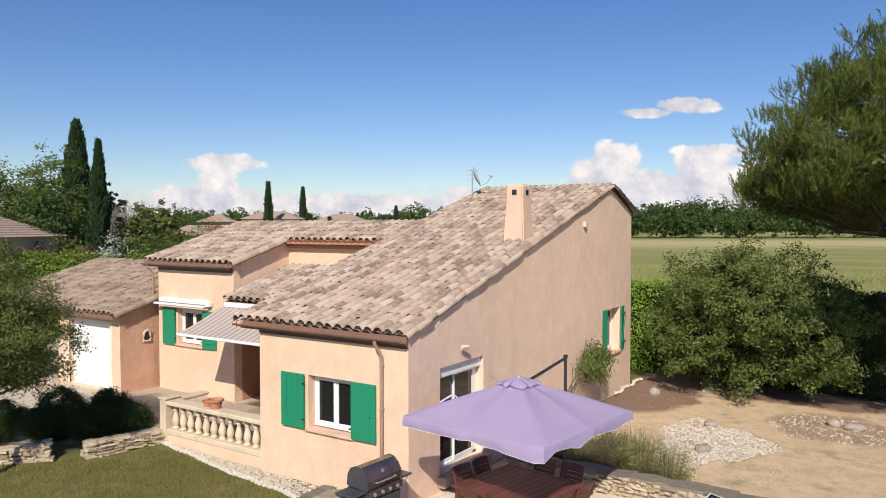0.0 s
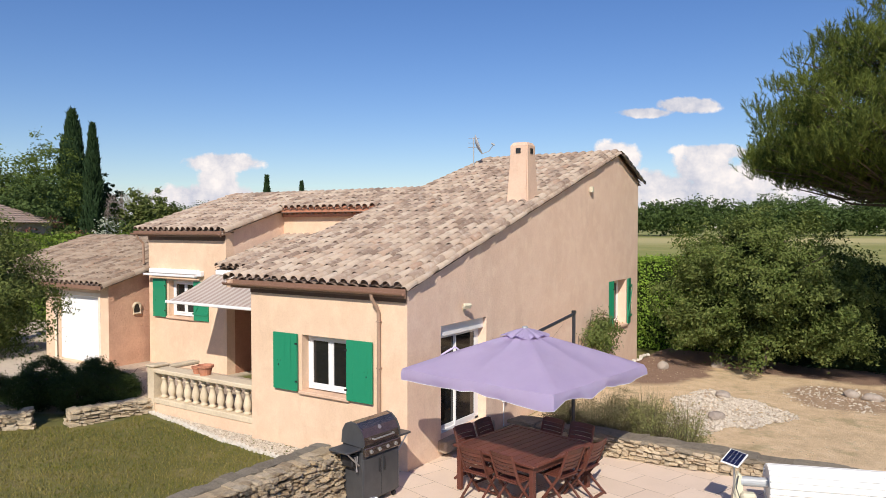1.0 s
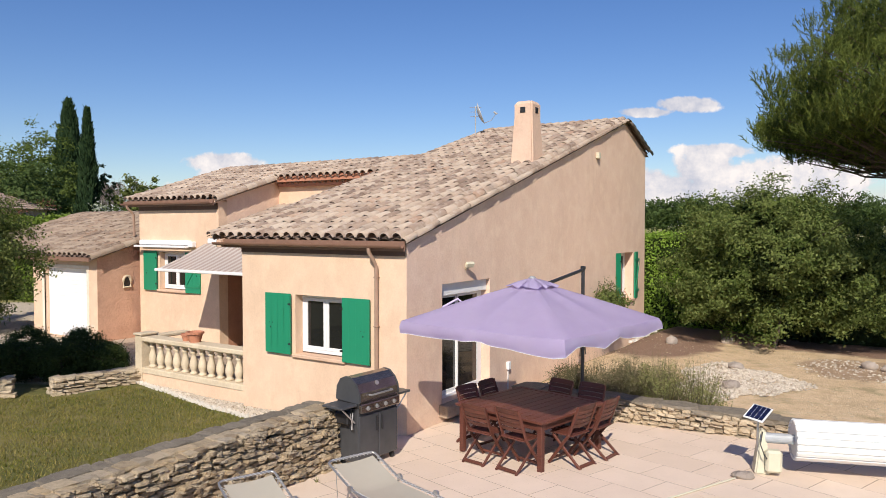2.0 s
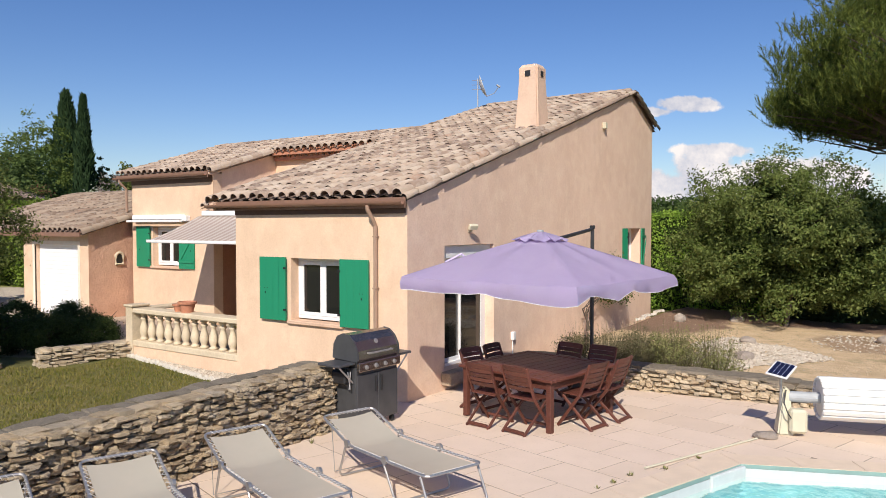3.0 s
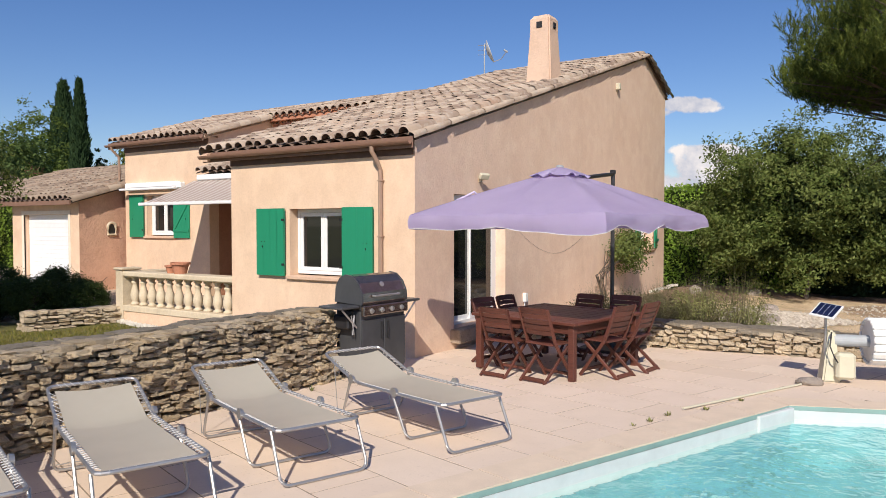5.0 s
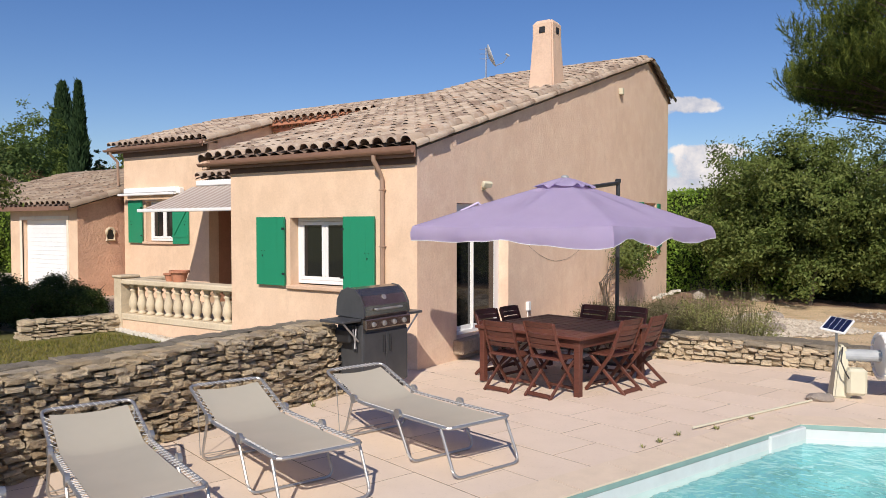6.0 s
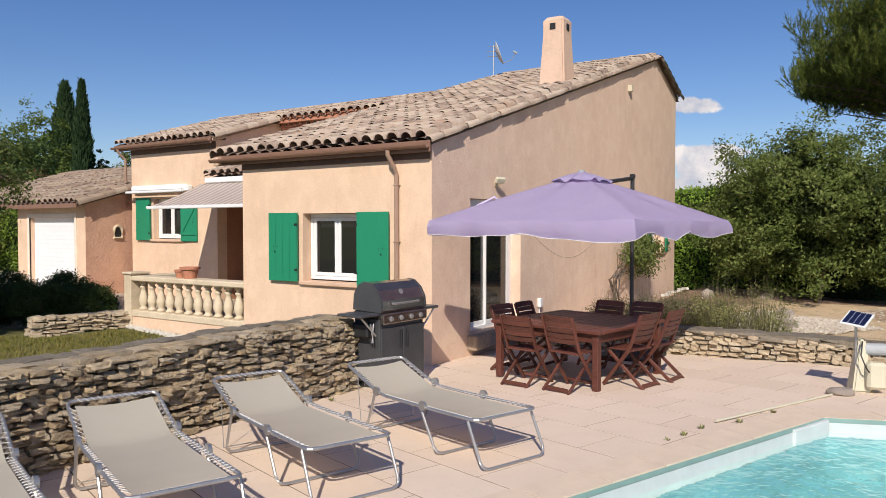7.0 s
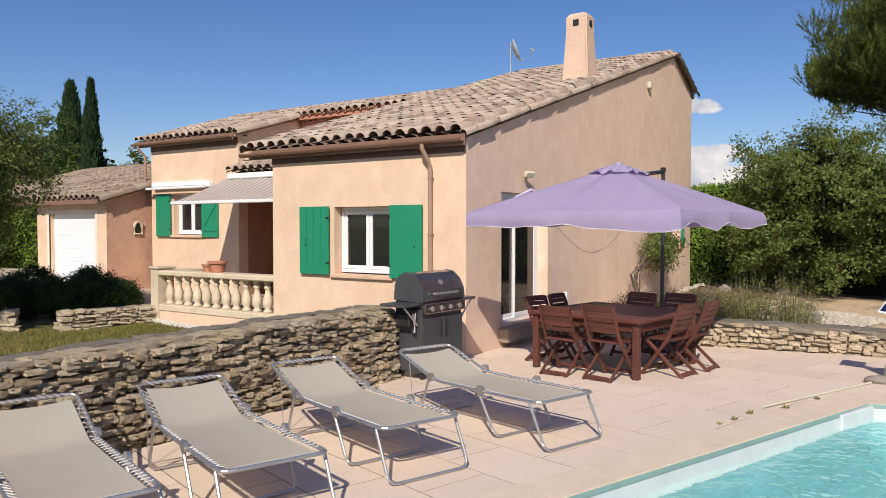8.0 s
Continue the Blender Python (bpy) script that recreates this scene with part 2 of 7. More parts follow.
SLAB = slab_mat()
JOINT = plain("slab_joint", (0.30, 0.235, 0.175), 0.95, vary=0.25, scale=8)
COPING = plain("pool_coping", (0.73, 0.59, 0.45), 0.8, vary=0.06, scale=5, bump=0.004)
LINER = plain("white_pool_liner", (0.60, 0.63, 0.63), 0.5, vary=0.06)
LINER_DEEP = plain("aqua_pool_liner", (0.165, 0.365, 0.40), 0.5, vary=0.25, scale=2.5)
LINER_LINE = plain("aqua_liner_strip", (0.24, 0.36, 0.33), 0.5, vary=0.1)
FLAG = stone_mat("flagstone", [(0.42, 0.33, 0.25), (0.50, 0.40, 0.31), (0.56, 0.46, 0.36)])
CHIPPING = stone_mat("white_chippings", [(0.52, 0.44, 0.34), (0.68, 0.60, 0.49), (0.78, 0.71, 0.60), (0.43, 0.34, 0.25)], True)
BOULDER = stone_mat("boulder_stone", [(0.40, 0.34, 0.29), (0.48, 0.41, 0.35)])
BARK = plain("tree_bark", (0.115, 0.09, 0.07), 0.95, vary=0.35, scale=12, bump=0.02)
METAL = plain("grey_tube", (0.46, 0.45, 0.44), 0.4, 0.75, vary=0.1)
SLING = Mat("taupe_sling", 0.85)
SLING.colour(SLING.ramp(SLING.noise(3, 4), [(0.3, (0.475, 0.45, 0.37)), (0.7, (0.52, 0.49, 0.405))])).bump(SLING.noise(120, 2), 0.3, 0.0004)
SLING = SLING.m
LACE = plain("white_lace", (0.60, 0.59, 0.57), 0.7, vary=0.06)
TEAK = wood_mat("red_brown_wood", (0.045, 0.014, 0.009), (0.125, 0.040, 0.026))
CANVAS = Mat("lilac_canvas", 0.8)
CANVAS.colour(CANVAS.ramp(CANVAS.noise(2.0, 5, 0.6), [(0.3, (0.60, 0.52, 0.735)), (0.7, (0.66, 0.58, 0.785))])).bump(CANVAS.noise(9, 3), 0.25, 0.006)
_tr = CANVAS.t.nodes.new("ShaderNodeBsdfTranslucent")
_tr.inputs[0].default_value = (0.52, 0.43, 0.66, 1)
_mx = CANVAS.t.nodes.new("ShaderNodeMixShader")
_mx.inputs[0].default_value = 0.1
CANVAS.put(CANVAS.b.outputs[0], _mx.inputs[1])
CANVAS.put(_tr.outputs[0], _mx.inputs[2])
CANVAS.put(_mx.outputs[0], CANVAS.t.nodes["Material Output"].inputs["Surface"])
CANVAS = CANVAS.m
DARK_POLE = plain("dark_grey_pole", (0.06, 0.06, 0.065), 0.4, 0.5)
STEEL_DARK = plain("charcoal_enamel", (0.07, 0.072, 0.078), 0.38, 0.2, vary=0.15)
HOOD = plain("dark_hood_enamel", (0.27, 0.235, 0.215), 0.22, 0.9, vary=0.25)
BLACK = plain("black_plastic", (0.02, 0.02, 0.022), 0.5)
CREAM = plain("cream_plastic", (0.58, 0.55, 0.42), 0.5, vary=0.06)
ROLL = plain("white_slat", (0.80, 0.80, 0.78), 0.45, vary=0.04)
PVC_GREY = plain("grey_pvc", (0.36, 0.38, 0.40), 0.4)
CELL = plain("solar_cell", (0.012, 0.016, 0.05), 0.15, vary=0.2)
DOOR_WHITE = plain("white_roller_door", (0.80, 0.81, 0.83), 0.5, vary=0.03)
FAR_RENDER = plain("far_render", (0.62, 0.47, 0.36), 0.9, vary=0.1, scale=0.6)
FAR_WHITE = plain("far_white_render", (0.74, 0.68, 0.60), 0.9, vary=0.06, scale=0.6)
FAR_YELLOW = plain("far_yellow_render", (0.70, 0.52, 0.20), 0.9, vary=0.08, scale=0.6)
FAR_PANE = plain("far_pane", (0.06, 0.065, 0.075), 0.2)
FAR_SHUTTER = plain("far_shutter", (0.30, 0.14, 0.10), 0.6)
LEAF_BUSH = leaf_mat("privet_leaf", [(0.035, 0.062, 0.012), (0.08, 0.122, 0.026), (0.13, 0.178, 0.042), (0.22, 0.262, 0.085)])
LEAF_HEDGE = leaf_mat("laurel_leaf", [(0.075, 0.16, 0.018), (0.16, 0.30, 0.035), (0.26, 0.41, 0.055), (0.35, 0.49, 0.085)])
LEAF_OLIVE = leaf_mat("olive_leaf", [(0.035, 0.058, 0.014), (0.085, 0.118, 0.028), (0.145, 0.178, 0.048), (0.22, 0.25, 0.08)])
# Very dark green that stands in for shade deep inside bushes and hedges.
LEAF_INNER_SHADE = leaf_mat("inner_shade_leaf", [(0.018, 0.032, 0.010), (0.032, 0.052, 0.016), (0.055, 0.078, 0.024)])
LEAF_SHRUB = leaf_mat("clipped_shrub_leaf", [(0.022, 0.04, 0.012), (0.045, 0.072, 0.02), (0.085, 0.12, 0.035)])
LEAF_PINE = leaf_mat("pine_needle", [(0.018, 0.034, 0.010), (0.042, 0.07, 0.018), (0.085, 0.125, 0.028), (0.21, 0.245, 0.05)], 0.2)
LEAF_CYPRESS = leaf_mat("cypress_leaf", [(0.016, 0.036, 0.016), (0.028, 0.056, 0.024), (0.045, 0.078, 0.03)], 0.15)
LEAF_FRESH = leaf_mat("fresh_broadleaf", [(0.07, 0.108, 0.025), (0.11, 0.155, 0.035), (0.155, 0.205, 0.05)])
LEAF_WOOD = leaf_mat("woodland_leaf", [(0.045, 0.08, 0.025), (0.075, 0.12, 0.035), (0.11, 0.16, 0.05)])
LEAF_LIME = leaf_mat("clipped_lime_leaf", [(0.09, 0.16, 0.02), (0.15, 0.22, 0.03), (0.20, 0.28, 0.05)])
LEAF_LAV = leaf_mat("lavender_leaf", [(0.16, 0.20, 0.055), (0.26, 0.29, 0.09), (0.36, 0.36, 0.14), (0.27, 0.24, 0.12)])
LEAF_DRY = leaf_mat("dry_lavender_leaf", [(0.10, 0.085, 0.05), (0.17, 0.145, 0.085), (0.25, 0.21, 0.14), (0.14, 0.15, 0.06)])
LEAF_RED = leaf_mat("red_blossom", [(0.20, 0.055, 0.06), (0.30, 0.12, 0.10), (0.12, 0.10, 0.03)])
LEAF_WHITE = leaf_mat("white_blossom", [(0.60, 0.62, 0.55), (0.14, 0.2, 0.06), (0.70, 0.70, 0.62)])
GRASS = leaf_mat("lawn_blade", [(0.11, 0.135, 0.022), (0.155, 0.17, 0.03), (0.225, 0.205, 0.05), (0.33, 0.27, 0.10)])
DRY_GRASS = leaf_mat("field_blade", [(0.22, 0.26, 0.07), (0.31, 0.33, 0.11), (0.42, 0.41, 0.17)])

# ---- building helpers ----


def link_mesh(name, me, material, parent=None, label=""):
    if material and not me.materials:
        me.materials.append(material)
    ob = new(name, me)
    if parent:
        ob.parent = parent
    if label:
        ob["label"] = label
    return ob


def part(name, bm, material, parent=None, label="", smooth=False):
    me = bpy.data.meshes.new(name)
    bm.to_mesh(me)
    bm.free()
    if smooth:
        me.polygons.foreach_set("use_smooth", [True] * len(me.polygons))
    return link_mesh(name, me, material, parent, label)


def thing(name, m, label, category, group="", kind=""):
    ob = new(name)
    ob.matrix_basis = m
    return tagged(ob, label, category, group, kind)


def box(bm, x0, y0, z0, x1, y1, z1, bevel=0.0, m=None):
    got = bmesh.ops.create_cube(bm, size=1.0)["verts"]
    for v in got:
        v.co = Vector((x0 + (v.co.x + 0.5) * (x1 - x0), y0 + (v.co.y + 0.5) * (y1 - y0), z0 + (v.co.z + 0.5) * (z1 - z0)))
    if bevel:
        edges = list({e for v in got for e in v.link_edges})
        got = bmesh.ops.bevel(bm, geom=edges, offset=bevel, segments=1, affect="EDGES", profile=0.6)["verts"] or got
        got = list({v for v in bm.verts if v.index == -1} | set(got))
    if m is not None:
        for v in {v for v in got if v.is_valid}:
            v.co = m @ v.co
    return got


def boxed(x0, y0, z0, x1, y1, z1, bevel=0.0, m=None):
    bm = bmesh.new()
    box(bm, x0, y0, z0, x1, y1, z1, bevel)
    if m is not None:
        bmesh.ops.transform(bm, matrix=m, verts=bm.verts)
    return bm


def tube(bm, points, r, n=8, closed=False, taper=None):
    """A round bar along points."""
    pts = [Vector(p) for p in points]
    rings = []
    for i, p in enumerate(pts):
        a = pts[i - 1] if (i or closed) else p
        b = pts[(i + 1) % len(pts)] if (i + 1 < len(pts) or closed) else p
        d = (b - a).normalized()
        side = d.cross(Vector((0, 0, 1)))
        side = side.normalized() if side.length > 1e-3 else Vector((1, 0, 0))
        up = side.cross(d)
        rr = r if taper is None else r + (taper - r) * i / max(1, len(pts) - 1)
        rings.append([bm.verts.new(p + rr * (math.cos(k) * side + math.sin(k) * up)) for k in np.linspace(0, 2 * math.pi, n, endpoint=False)])
    pairs = list(zip(rings, rings[1:])) + ([(rings[-1], rings[0])] if closed else [])
    for ra, rb in pairs:
        for k in range(n):
            bm.faces.new((ra[k], ra[(k + 1) % n], rb[(k + 1) % n], rb[k]))
    if not closed:
        bm.faces.new(rings[0][::-1])
        bm.faces.new(rings[-1])
    return bm


def lathe(profile, n=16):
    """A turned body from (radius, height) pairs."""
    bm = bmesh.new()
    rings = [[bm.verts.new((r * math.cos(k), r * math.sin(k), z)) for k in np.linspace(0, 2 * math.pi, n, endpoint=False)] for r, z in profile]
    for ra, rb in zip(rings, rings[1:]):
        for k in range(n):
            bm.faces.new((ra[k], ra[(k + 1) % n], rb[(k + 1) % n], rb[k]))
    bm.faces.new(rings[0][::-1])
    bm.faces.new(rings[-1])
    return bm


def arrays(name, verts, faces, material, parent=None, label=""):
    """A mesh from numpy arrays of equal-sided faces."""
    me = bpy.data.meshes.new(name)
    verts, faces = np.asarray(verts, float), np.asarray(faces, int)
    me.vertices.add(len(verts))
    me.vertices.foreach_set("co", verts.ravel())
    me.loops.add(faces.size)
    me.loops.foreach_set("vertex_index", faces.ravel())
    me.polygons.add(len(faces))
    me.polygons.foreach_set("loop_start", np.arange(0, faces.size, faces.shape[1]))
    me.polygons.foreach_set("loop_total", np.full(len(faces), faces.shape[1]))
    me.update(calc_edges=True)
    return link_mesh(name, me, material, parent, label)


def wall_mesh(axis, at, thick, u0, u1, z0, top, holes=(), breaks=()):
    """A wall in the plane axis = at, thick towards plus (or minus) of the axis, from u0 to u1, with a top of height top(u) and rectangular holes (u0, u1, z0, z1)."""
    bm = bmesh.new()
    us = sorted({u0, u1, *breaks, *(h[0] for h in holes), *(h[1] for h in holes)})
    zs = sorted({z0, *(h[2] for h in holes), *(h[3] for h in holes)}) + [None]

    def put(u, z, d):
        zz = top(u) if z is None else z
        return (u, at + d, zz) if axis == "y" else (at + d, u, zz)

    cells = {}
    for i in range(len(us) - 1):
        for j in range(len(zs) - 1):
            um, zm = (us[i] + us[i + 1]) / 2, zs[j] + 0.01
            cells[i, j] = not any(h[0] < um < h[1] and h[2] <= zm < h[3] for h in holes)

    def quad(*p):
        bm.faces.new([bm.verts.new(q) for q in p])

    for (i, j), full in cells.items():
        if not full:
            continue
        a, b, lo, hi = us[i], us[i + 1], zs[j], zs[j + 1]
        for d in (0, thick):
            quad(put(a, lo, d), put(b, lo, d), put(b, hi, d), put(a, hi, d))
        for k, l, p, q in ((i - 1, j, (a, lo), (a, hi)), (i + 1, j, (b, lo), (b, hi)), (i, j - 1, (a, lo), (b, lo)), (i, j + 1, (a, hi), (b, hi))):
            if not cells.get((k, l), False):
                quad(put(*p, 0), put(*q, 0), put(*q, thick), put(*p, thick))
    bmesh.ops.remove_doubles(bm, verts=bm.verts, dist=1e-5)
    bmesh.ops.recalc_face_normals(bm, faces=bm.faces)
    return bm


# ---- ground: one sheet from the garden to the horizon ----


def smooth_step(a, b, v):
    t = np.clip((v - a) / (b - a), 0, 1)
    return t * t * (3 - 2 * t)


def ground_z(x, y):
    x, y = np.asarray(x, float), np.asarray(y, float)
    z = np.full(np.broadcast(x, y).shape, -0.14)
    garden = smooth_step(0.2, 0.3, x) * smooth_step(2.5, 2.6, y) * (1 - smooth_step(15, 17, y))
    gz = 0.0 - 0.012 * (y - 2.6) + 0.2 * np.clip(1 - x / 3.5, 0, 1) * np.clip((y - 4) / 6, 0, 1)
    z = z + garden * (gz + 0.14)
    mound = np.exp(-(((x - 3.75) / 1.3) ** 2 + ((y - 6.4) / 1.7) ** 2))
    z = z + garden * mound * 0.04
    terrace = smooth_step(-0.75, -0.65, x) * (1 - smooth_step(2.35, 2.45, y)) * (y > -40) * (x < 40)
    z = np.where(terrace > 0.5, -2.6, z)
    drive = (1 - smooth_step(-7.4, -7.2, x)) * smooth_step(-1.2, 0.6, y) * (1 - smooth_step(6, 8, y))
    z = z + drive * 0.22
    far = smooth_step(25, 60, np.hypot(x, y - 5))
    return z - far * 0.35 + 0.02 * np.sin(x * 1.7 + 1.1 * y) * (1 - far)


near = np.arange(-24, 24.01, 0.25)
outer = np.concatenate([np.arange(27, 90, 4), np.arange(100, 400, 25), np.geomspace(400, 4500, 12)])
gx = np.concatenate([-outer[::-1], near, outer])
gy = gx.copy() + 4.0
GX, GY = np.meshgrid(gx, gy, indexing="ij")
GZ = ground_z(GX, GY)
gn = len(gx)
ids = np.arange(gn * gn).reshape(gn, gn)
gfaces = np.stack([ids[:-1, :-1], ids[1:, :-1], ids[1:, 1:], ids[:-1, 1:]], -1).reshape(-1, 4)


def ground_mat():
    k = Mat("ground_cover", 0.97, coords="World")
    sep = k.t.nodes.new("ShaderNodeSeparateXYZ")
    k.put(k.co, sep.inputs[0])
    x, y = sep.outputs[0], sep.outputs[1]
    wob = k.math("MULTIPLY", k.math("SUBTRACT", k.noise(0.9, 5, 0.6), 0.5), 1.6)
    # meadow beyond the hedge
    field = k.ramp(k.noise(0.035, 6, 0.6, stretch=(1.0, 2.2, 1.0)), [(0.3, (0.20, 0.215, 0.05)), (0.5, (0.27, 0.27, 0.07)), (0.66, (0.40, 0.35, 0.12))])
    field = k.mix(k.math("MULTIPLY", k.noise(2.5, 5, 0.7), 0.55), field, (0.17, 0.19, 0.04))
    # drier, paler strip far out in the meadow
    depth = k.math("ADD", k.math("ADD", k.math("MULTIPLY", x, -0.546), k.math("MULTIPLY", y, 0.8375)), k.math("MULTIPLY", k.noise(0.02, 3), 60.0))
    strip = k.math("MULTIPLY", k.math("MULTIPLY", k.math("SUBTRACT", depth, 185.0), 0.02, True), k.math("MULTIPLY", k.math("SUBTRACT", 330.0, depth), 0.02, True))
    field = k.mix(k.math("MULTIPLY", strip, 0.75), field, (0.52, 0.44, 0.20))
    # trodden sandy soil with leaf litter
    soil = k.ramp(k.noise(2.3, 6, 0.65), [(0.32, (0.60, 0.44, 0.26)), (0.55, (0.74, 0.56, 0.35)), (0.75, (0.80, 0.635, 0.425))])
    soil = k.mix(k.ramp(k.noise(38, 5, 0.8), [(0.5, (0, 0, 0)), (0.66, (0.6, 0.6, 0.6))]), soil, (0.30, 0.205, 0.135))
    soil = k.mix(k.ramp(k.noise(0.75, 4, 0.7), [(0.56, (0, 0, 0)), (0.66, (0.5, 0.5, 0.5))]), soil, (0.22, 0.2, 0.08))
    # bark mulch beds
    mulch = k.ramp(k.noise(48, 4, 0.7), [(0.3, (0.09, 0.045, 0.032)), (0.7, (0.31, 0.175, 0.13))])

    def blob(cx, cy, rx, ry):
        dx = k.math("POWER", k.math("ABSOLUTE", k.math("MULTIPLY", k.math("SUBTRACT", k.math("ADD", x, wob), cx), 1 / rx)), 2.0)
        dy = k.math("POWER", k.math("ABSOLUTE", k.math("MULTIPLY", k.math("SUBTRACT", k.math("ADD", y, wob), cy), 1 / ry)), 2.0)
        return k.math("MULTIPLY", k.math("SUBTRACT", 1.0, k.math("ADD", dx, dy)), 3.0, True)

    beds = k.math("MAXIMUM", blob(1.0, 10.6, 1.6, 2.6), k.math("MAXIMUM", k.math("MULTIPLY", blob(6.1, 9.9, 1.8, 1.6), 0.6), blob(4.0, 13.4, 6.0, 1.5)))
    soil = k.mix(k.math("MULTIPLY", beds, 0.85), soil, mulch)
    lawn = k.ramp(k.noise(1.3, 6, 0.65), [(0.32, (0.13, 0.14, 0.03)), (0.55, (0.21, 0.19, 0.055)), (0.74, (0.34, 0.27, 0.12))])
    lawn = k.mix(k.math("MULTIPLY", k.noise(70, 3), 0.5), lawn, (0.07, 0.075, 0.02))
    drive = k.ramp(k.noise(9, 5, 0.7), [(0.35, (0.50, 0.42, 0.32)), (0.7, (0.68, 0.59, 0.46))])

    def over(v, at, soft):
        return k.math("MULTIPLY", k.math("SUBTRACT", v, at), 1 / soft, True)

    right = over(x, 0.0, 0.2)
    yard = k.mix(right, lawn, soil)
    paved = k.math("MULTIPLY", over(k.math("MULTIPLY", x, -1.0), 7.6, 0.3), over(k.math("ADD", y, k.math("MULTIPLY", x, -0.55)), 3.6, 0.4))
    yard = k.mix(paved, yard, drive)
    out = over(y, 15.6, 0.3)
    out = k.math("MAXIMUM", out, over(k.math("ABSOLUTE", x), 24.0, 1.0))
    k.colour(k.mix(out, yard, field)).bump(k.math("ADD", k.noise(30, 5, 0.7), k.noise(90, 2)), 0.7, 0.03)
    return k.m


ground = arrays("ground", np.stack([GX, GY, GZ], -1).reshape(-1, 3), gfaces, ground_mat())
ground.data.polygons.foreach_set("use_smooth", [True] * len(ground.data.polygons))
tagged(ground, "sandy garden soil, dry lawn and meadow out to the horizon", "ground", kind="structure")

# ---- house ----
SLOPE = 0.303
RIDGE_Y, RIDGE_L = 10.2, 6.6


def roof_z(y):
    return 2.98 + SLOPE * (y + 0.28)


def back_z(y):
    return roof_z(RIDGE_Y) - 0.37 * (y - RIDGE_Y)


house = thing("house", pose(0, 0, 0), "ochre rendered single-storey house with a stepped clay-tiled roof", "house")


def window_unit(parent, axis, at, u0, u1, z0, z1, recess, leaves=2, out=-1, curtain=False):
    """White casement window with dark panes in an opening; out: the side of the axis that is outside."""
    bm = bmesh.new()
    d0, d1 = at - out * recess, at - out * (recess + 0.06)
    lo, hi = min(d0, d1), max(d0, d1)

    def bar(b, a0, a1, c0, c1, da=lo, db=hi):
        if axis == "y":
            box(b, a0, da, c0, a1, db, c1, 0.006)
        else:
            box(b, da, a0, c0, db, a1, c1, 0.006)

    f = 0.055
    bar(bm, u0, u1, z1 - f, z1)
    bar(bm, u0, u1, z0, z0 + f)
    bar(bm, u0, u0 + f, z0 + f, z1 - f)
    bar(bm, u1 - f, u1, z0 + f, z1 - f)
    win = part("window", bm, WHITE, parent, "white two-leaf casement window")
    w = (u1 - u0 - 2 * f) / leaves
    g0, g1 = (lo + 0.008, hi - 0.004) if out > 0 else (lo + 0.004, hi - 0.008)
    for i in range(leaves):
        a0, a1 = u0 + f + i * w + 0.003, u0 + f + (i + 1) * w - 0.003
        bm = bmesh.new()
        s = 0.06
        bar(bm, a0, a1, z1 - f - s, z1 - f - 0.003, g0, g1)
        bar(bm, a0, a1, z0 + f + 0.003, z0 + f + s, g0, g1)
        bar(bm, a0, a0 + s, z0 + f + s, z1 - f - s, g0, g1)
        bar(bm, a1 - s, a1, z0 + f + s, z1 - f - s, g0, g1)
        part("sash", bm, WHITE, win)
        bm = bmesh.new()
        mid = (lo + hi) / 2
        bar(bm, a0 + s - 0.004, a1 - s + 0.004, z0 + f + s - 0.004, z1 - f - s + 0.004, mid - 0.006, mid + 0.006)
        part("pane", bm, GLASS, win, "dark reflecting glass pane")
        if curtain:
            bm = bmesh.new()
            c = lo - 0.05 if out > 0 else hi + 0.05
            bar(bm, a0, a1, z0 + f, z1 - f, c - 0.004, c + 0.004)
            part("curtain", bm, CURTAIN, win)
    return win


def shutter(parent, m, w, h, brace=False, label="green painted board shutter"):
    """Boards side by side, two battens and strap hinges; the hinge edge at local x = 0, the boards towards +x, the face towards -y."""
    bm = bmesh.new()
    n = 4
    for i in range(n):
        box(bm, i * w / n + 0.0004, -0.016, 0, (i + 1) * w / n - 0.0004, 0.016, h, 0.0014)
    bmesh.ops.transform(bm, matrix=m, verts=bm.verts)
    sh = part("shutter", bm, GREEN, parent, label)
    bm = bmesh.new()
    for z in (0.14 * h, 0.80 * h):
        box(bm, 0.01, -0.036, z, w - 0.01, -0.017, z + 0.07, 0.004)
    if brace:
        p0, p1 = Vector((0.04, -0.027, 0.2 * h)), Vector((w - 0.04, -0.027, 0.8 * h))
        d = (p1 - p0)
        ang = math.atan2(d.z, d.x)
        bb = boxed(0, -0.009, -0.03, d.length, 0.009, 0.03, 0.003, Matrix.Translation(p0) @ pose(0, 0, 0, 0, -math.degrees(ang), 0))
        me = bpy.data.meshes.new("brace")
        bb.to_mesh(me)
        bb.free()
        bm.from_mesh(me)
        bpy.data.meshes.remove(me)
    bmesh.ops.transform(bm, matrix=m, verts=bm.verts)
    if brace:
        part("batten", bm, GREEN, sh)
    else:
        bm.free()
    for z in (0.17 * h, 0.83 * h):
        part("hinge", boxed(-0.045, -0.024, z - 0.018, 0.02, -0.0175, z + 0.018, 0.002, m), IRON, sh, "small black iron hinge")
    part("latch", boxed(w * 0.78, -0.034, h * 0.42, w * 0.78 + 0.014, -0.0175, h * 0.445, 0.003, m), IRON, sh, "black iron latch")
    for dx, dz in ((0.70, 0.50), (0.82, 0.50)):
        part("bolt", boxed(w * dx, -0.026, h * dz, w * dx + 0.014, -0.0175, h * dz + 0.014, 0.003, m), IRON, sh)
    return sh


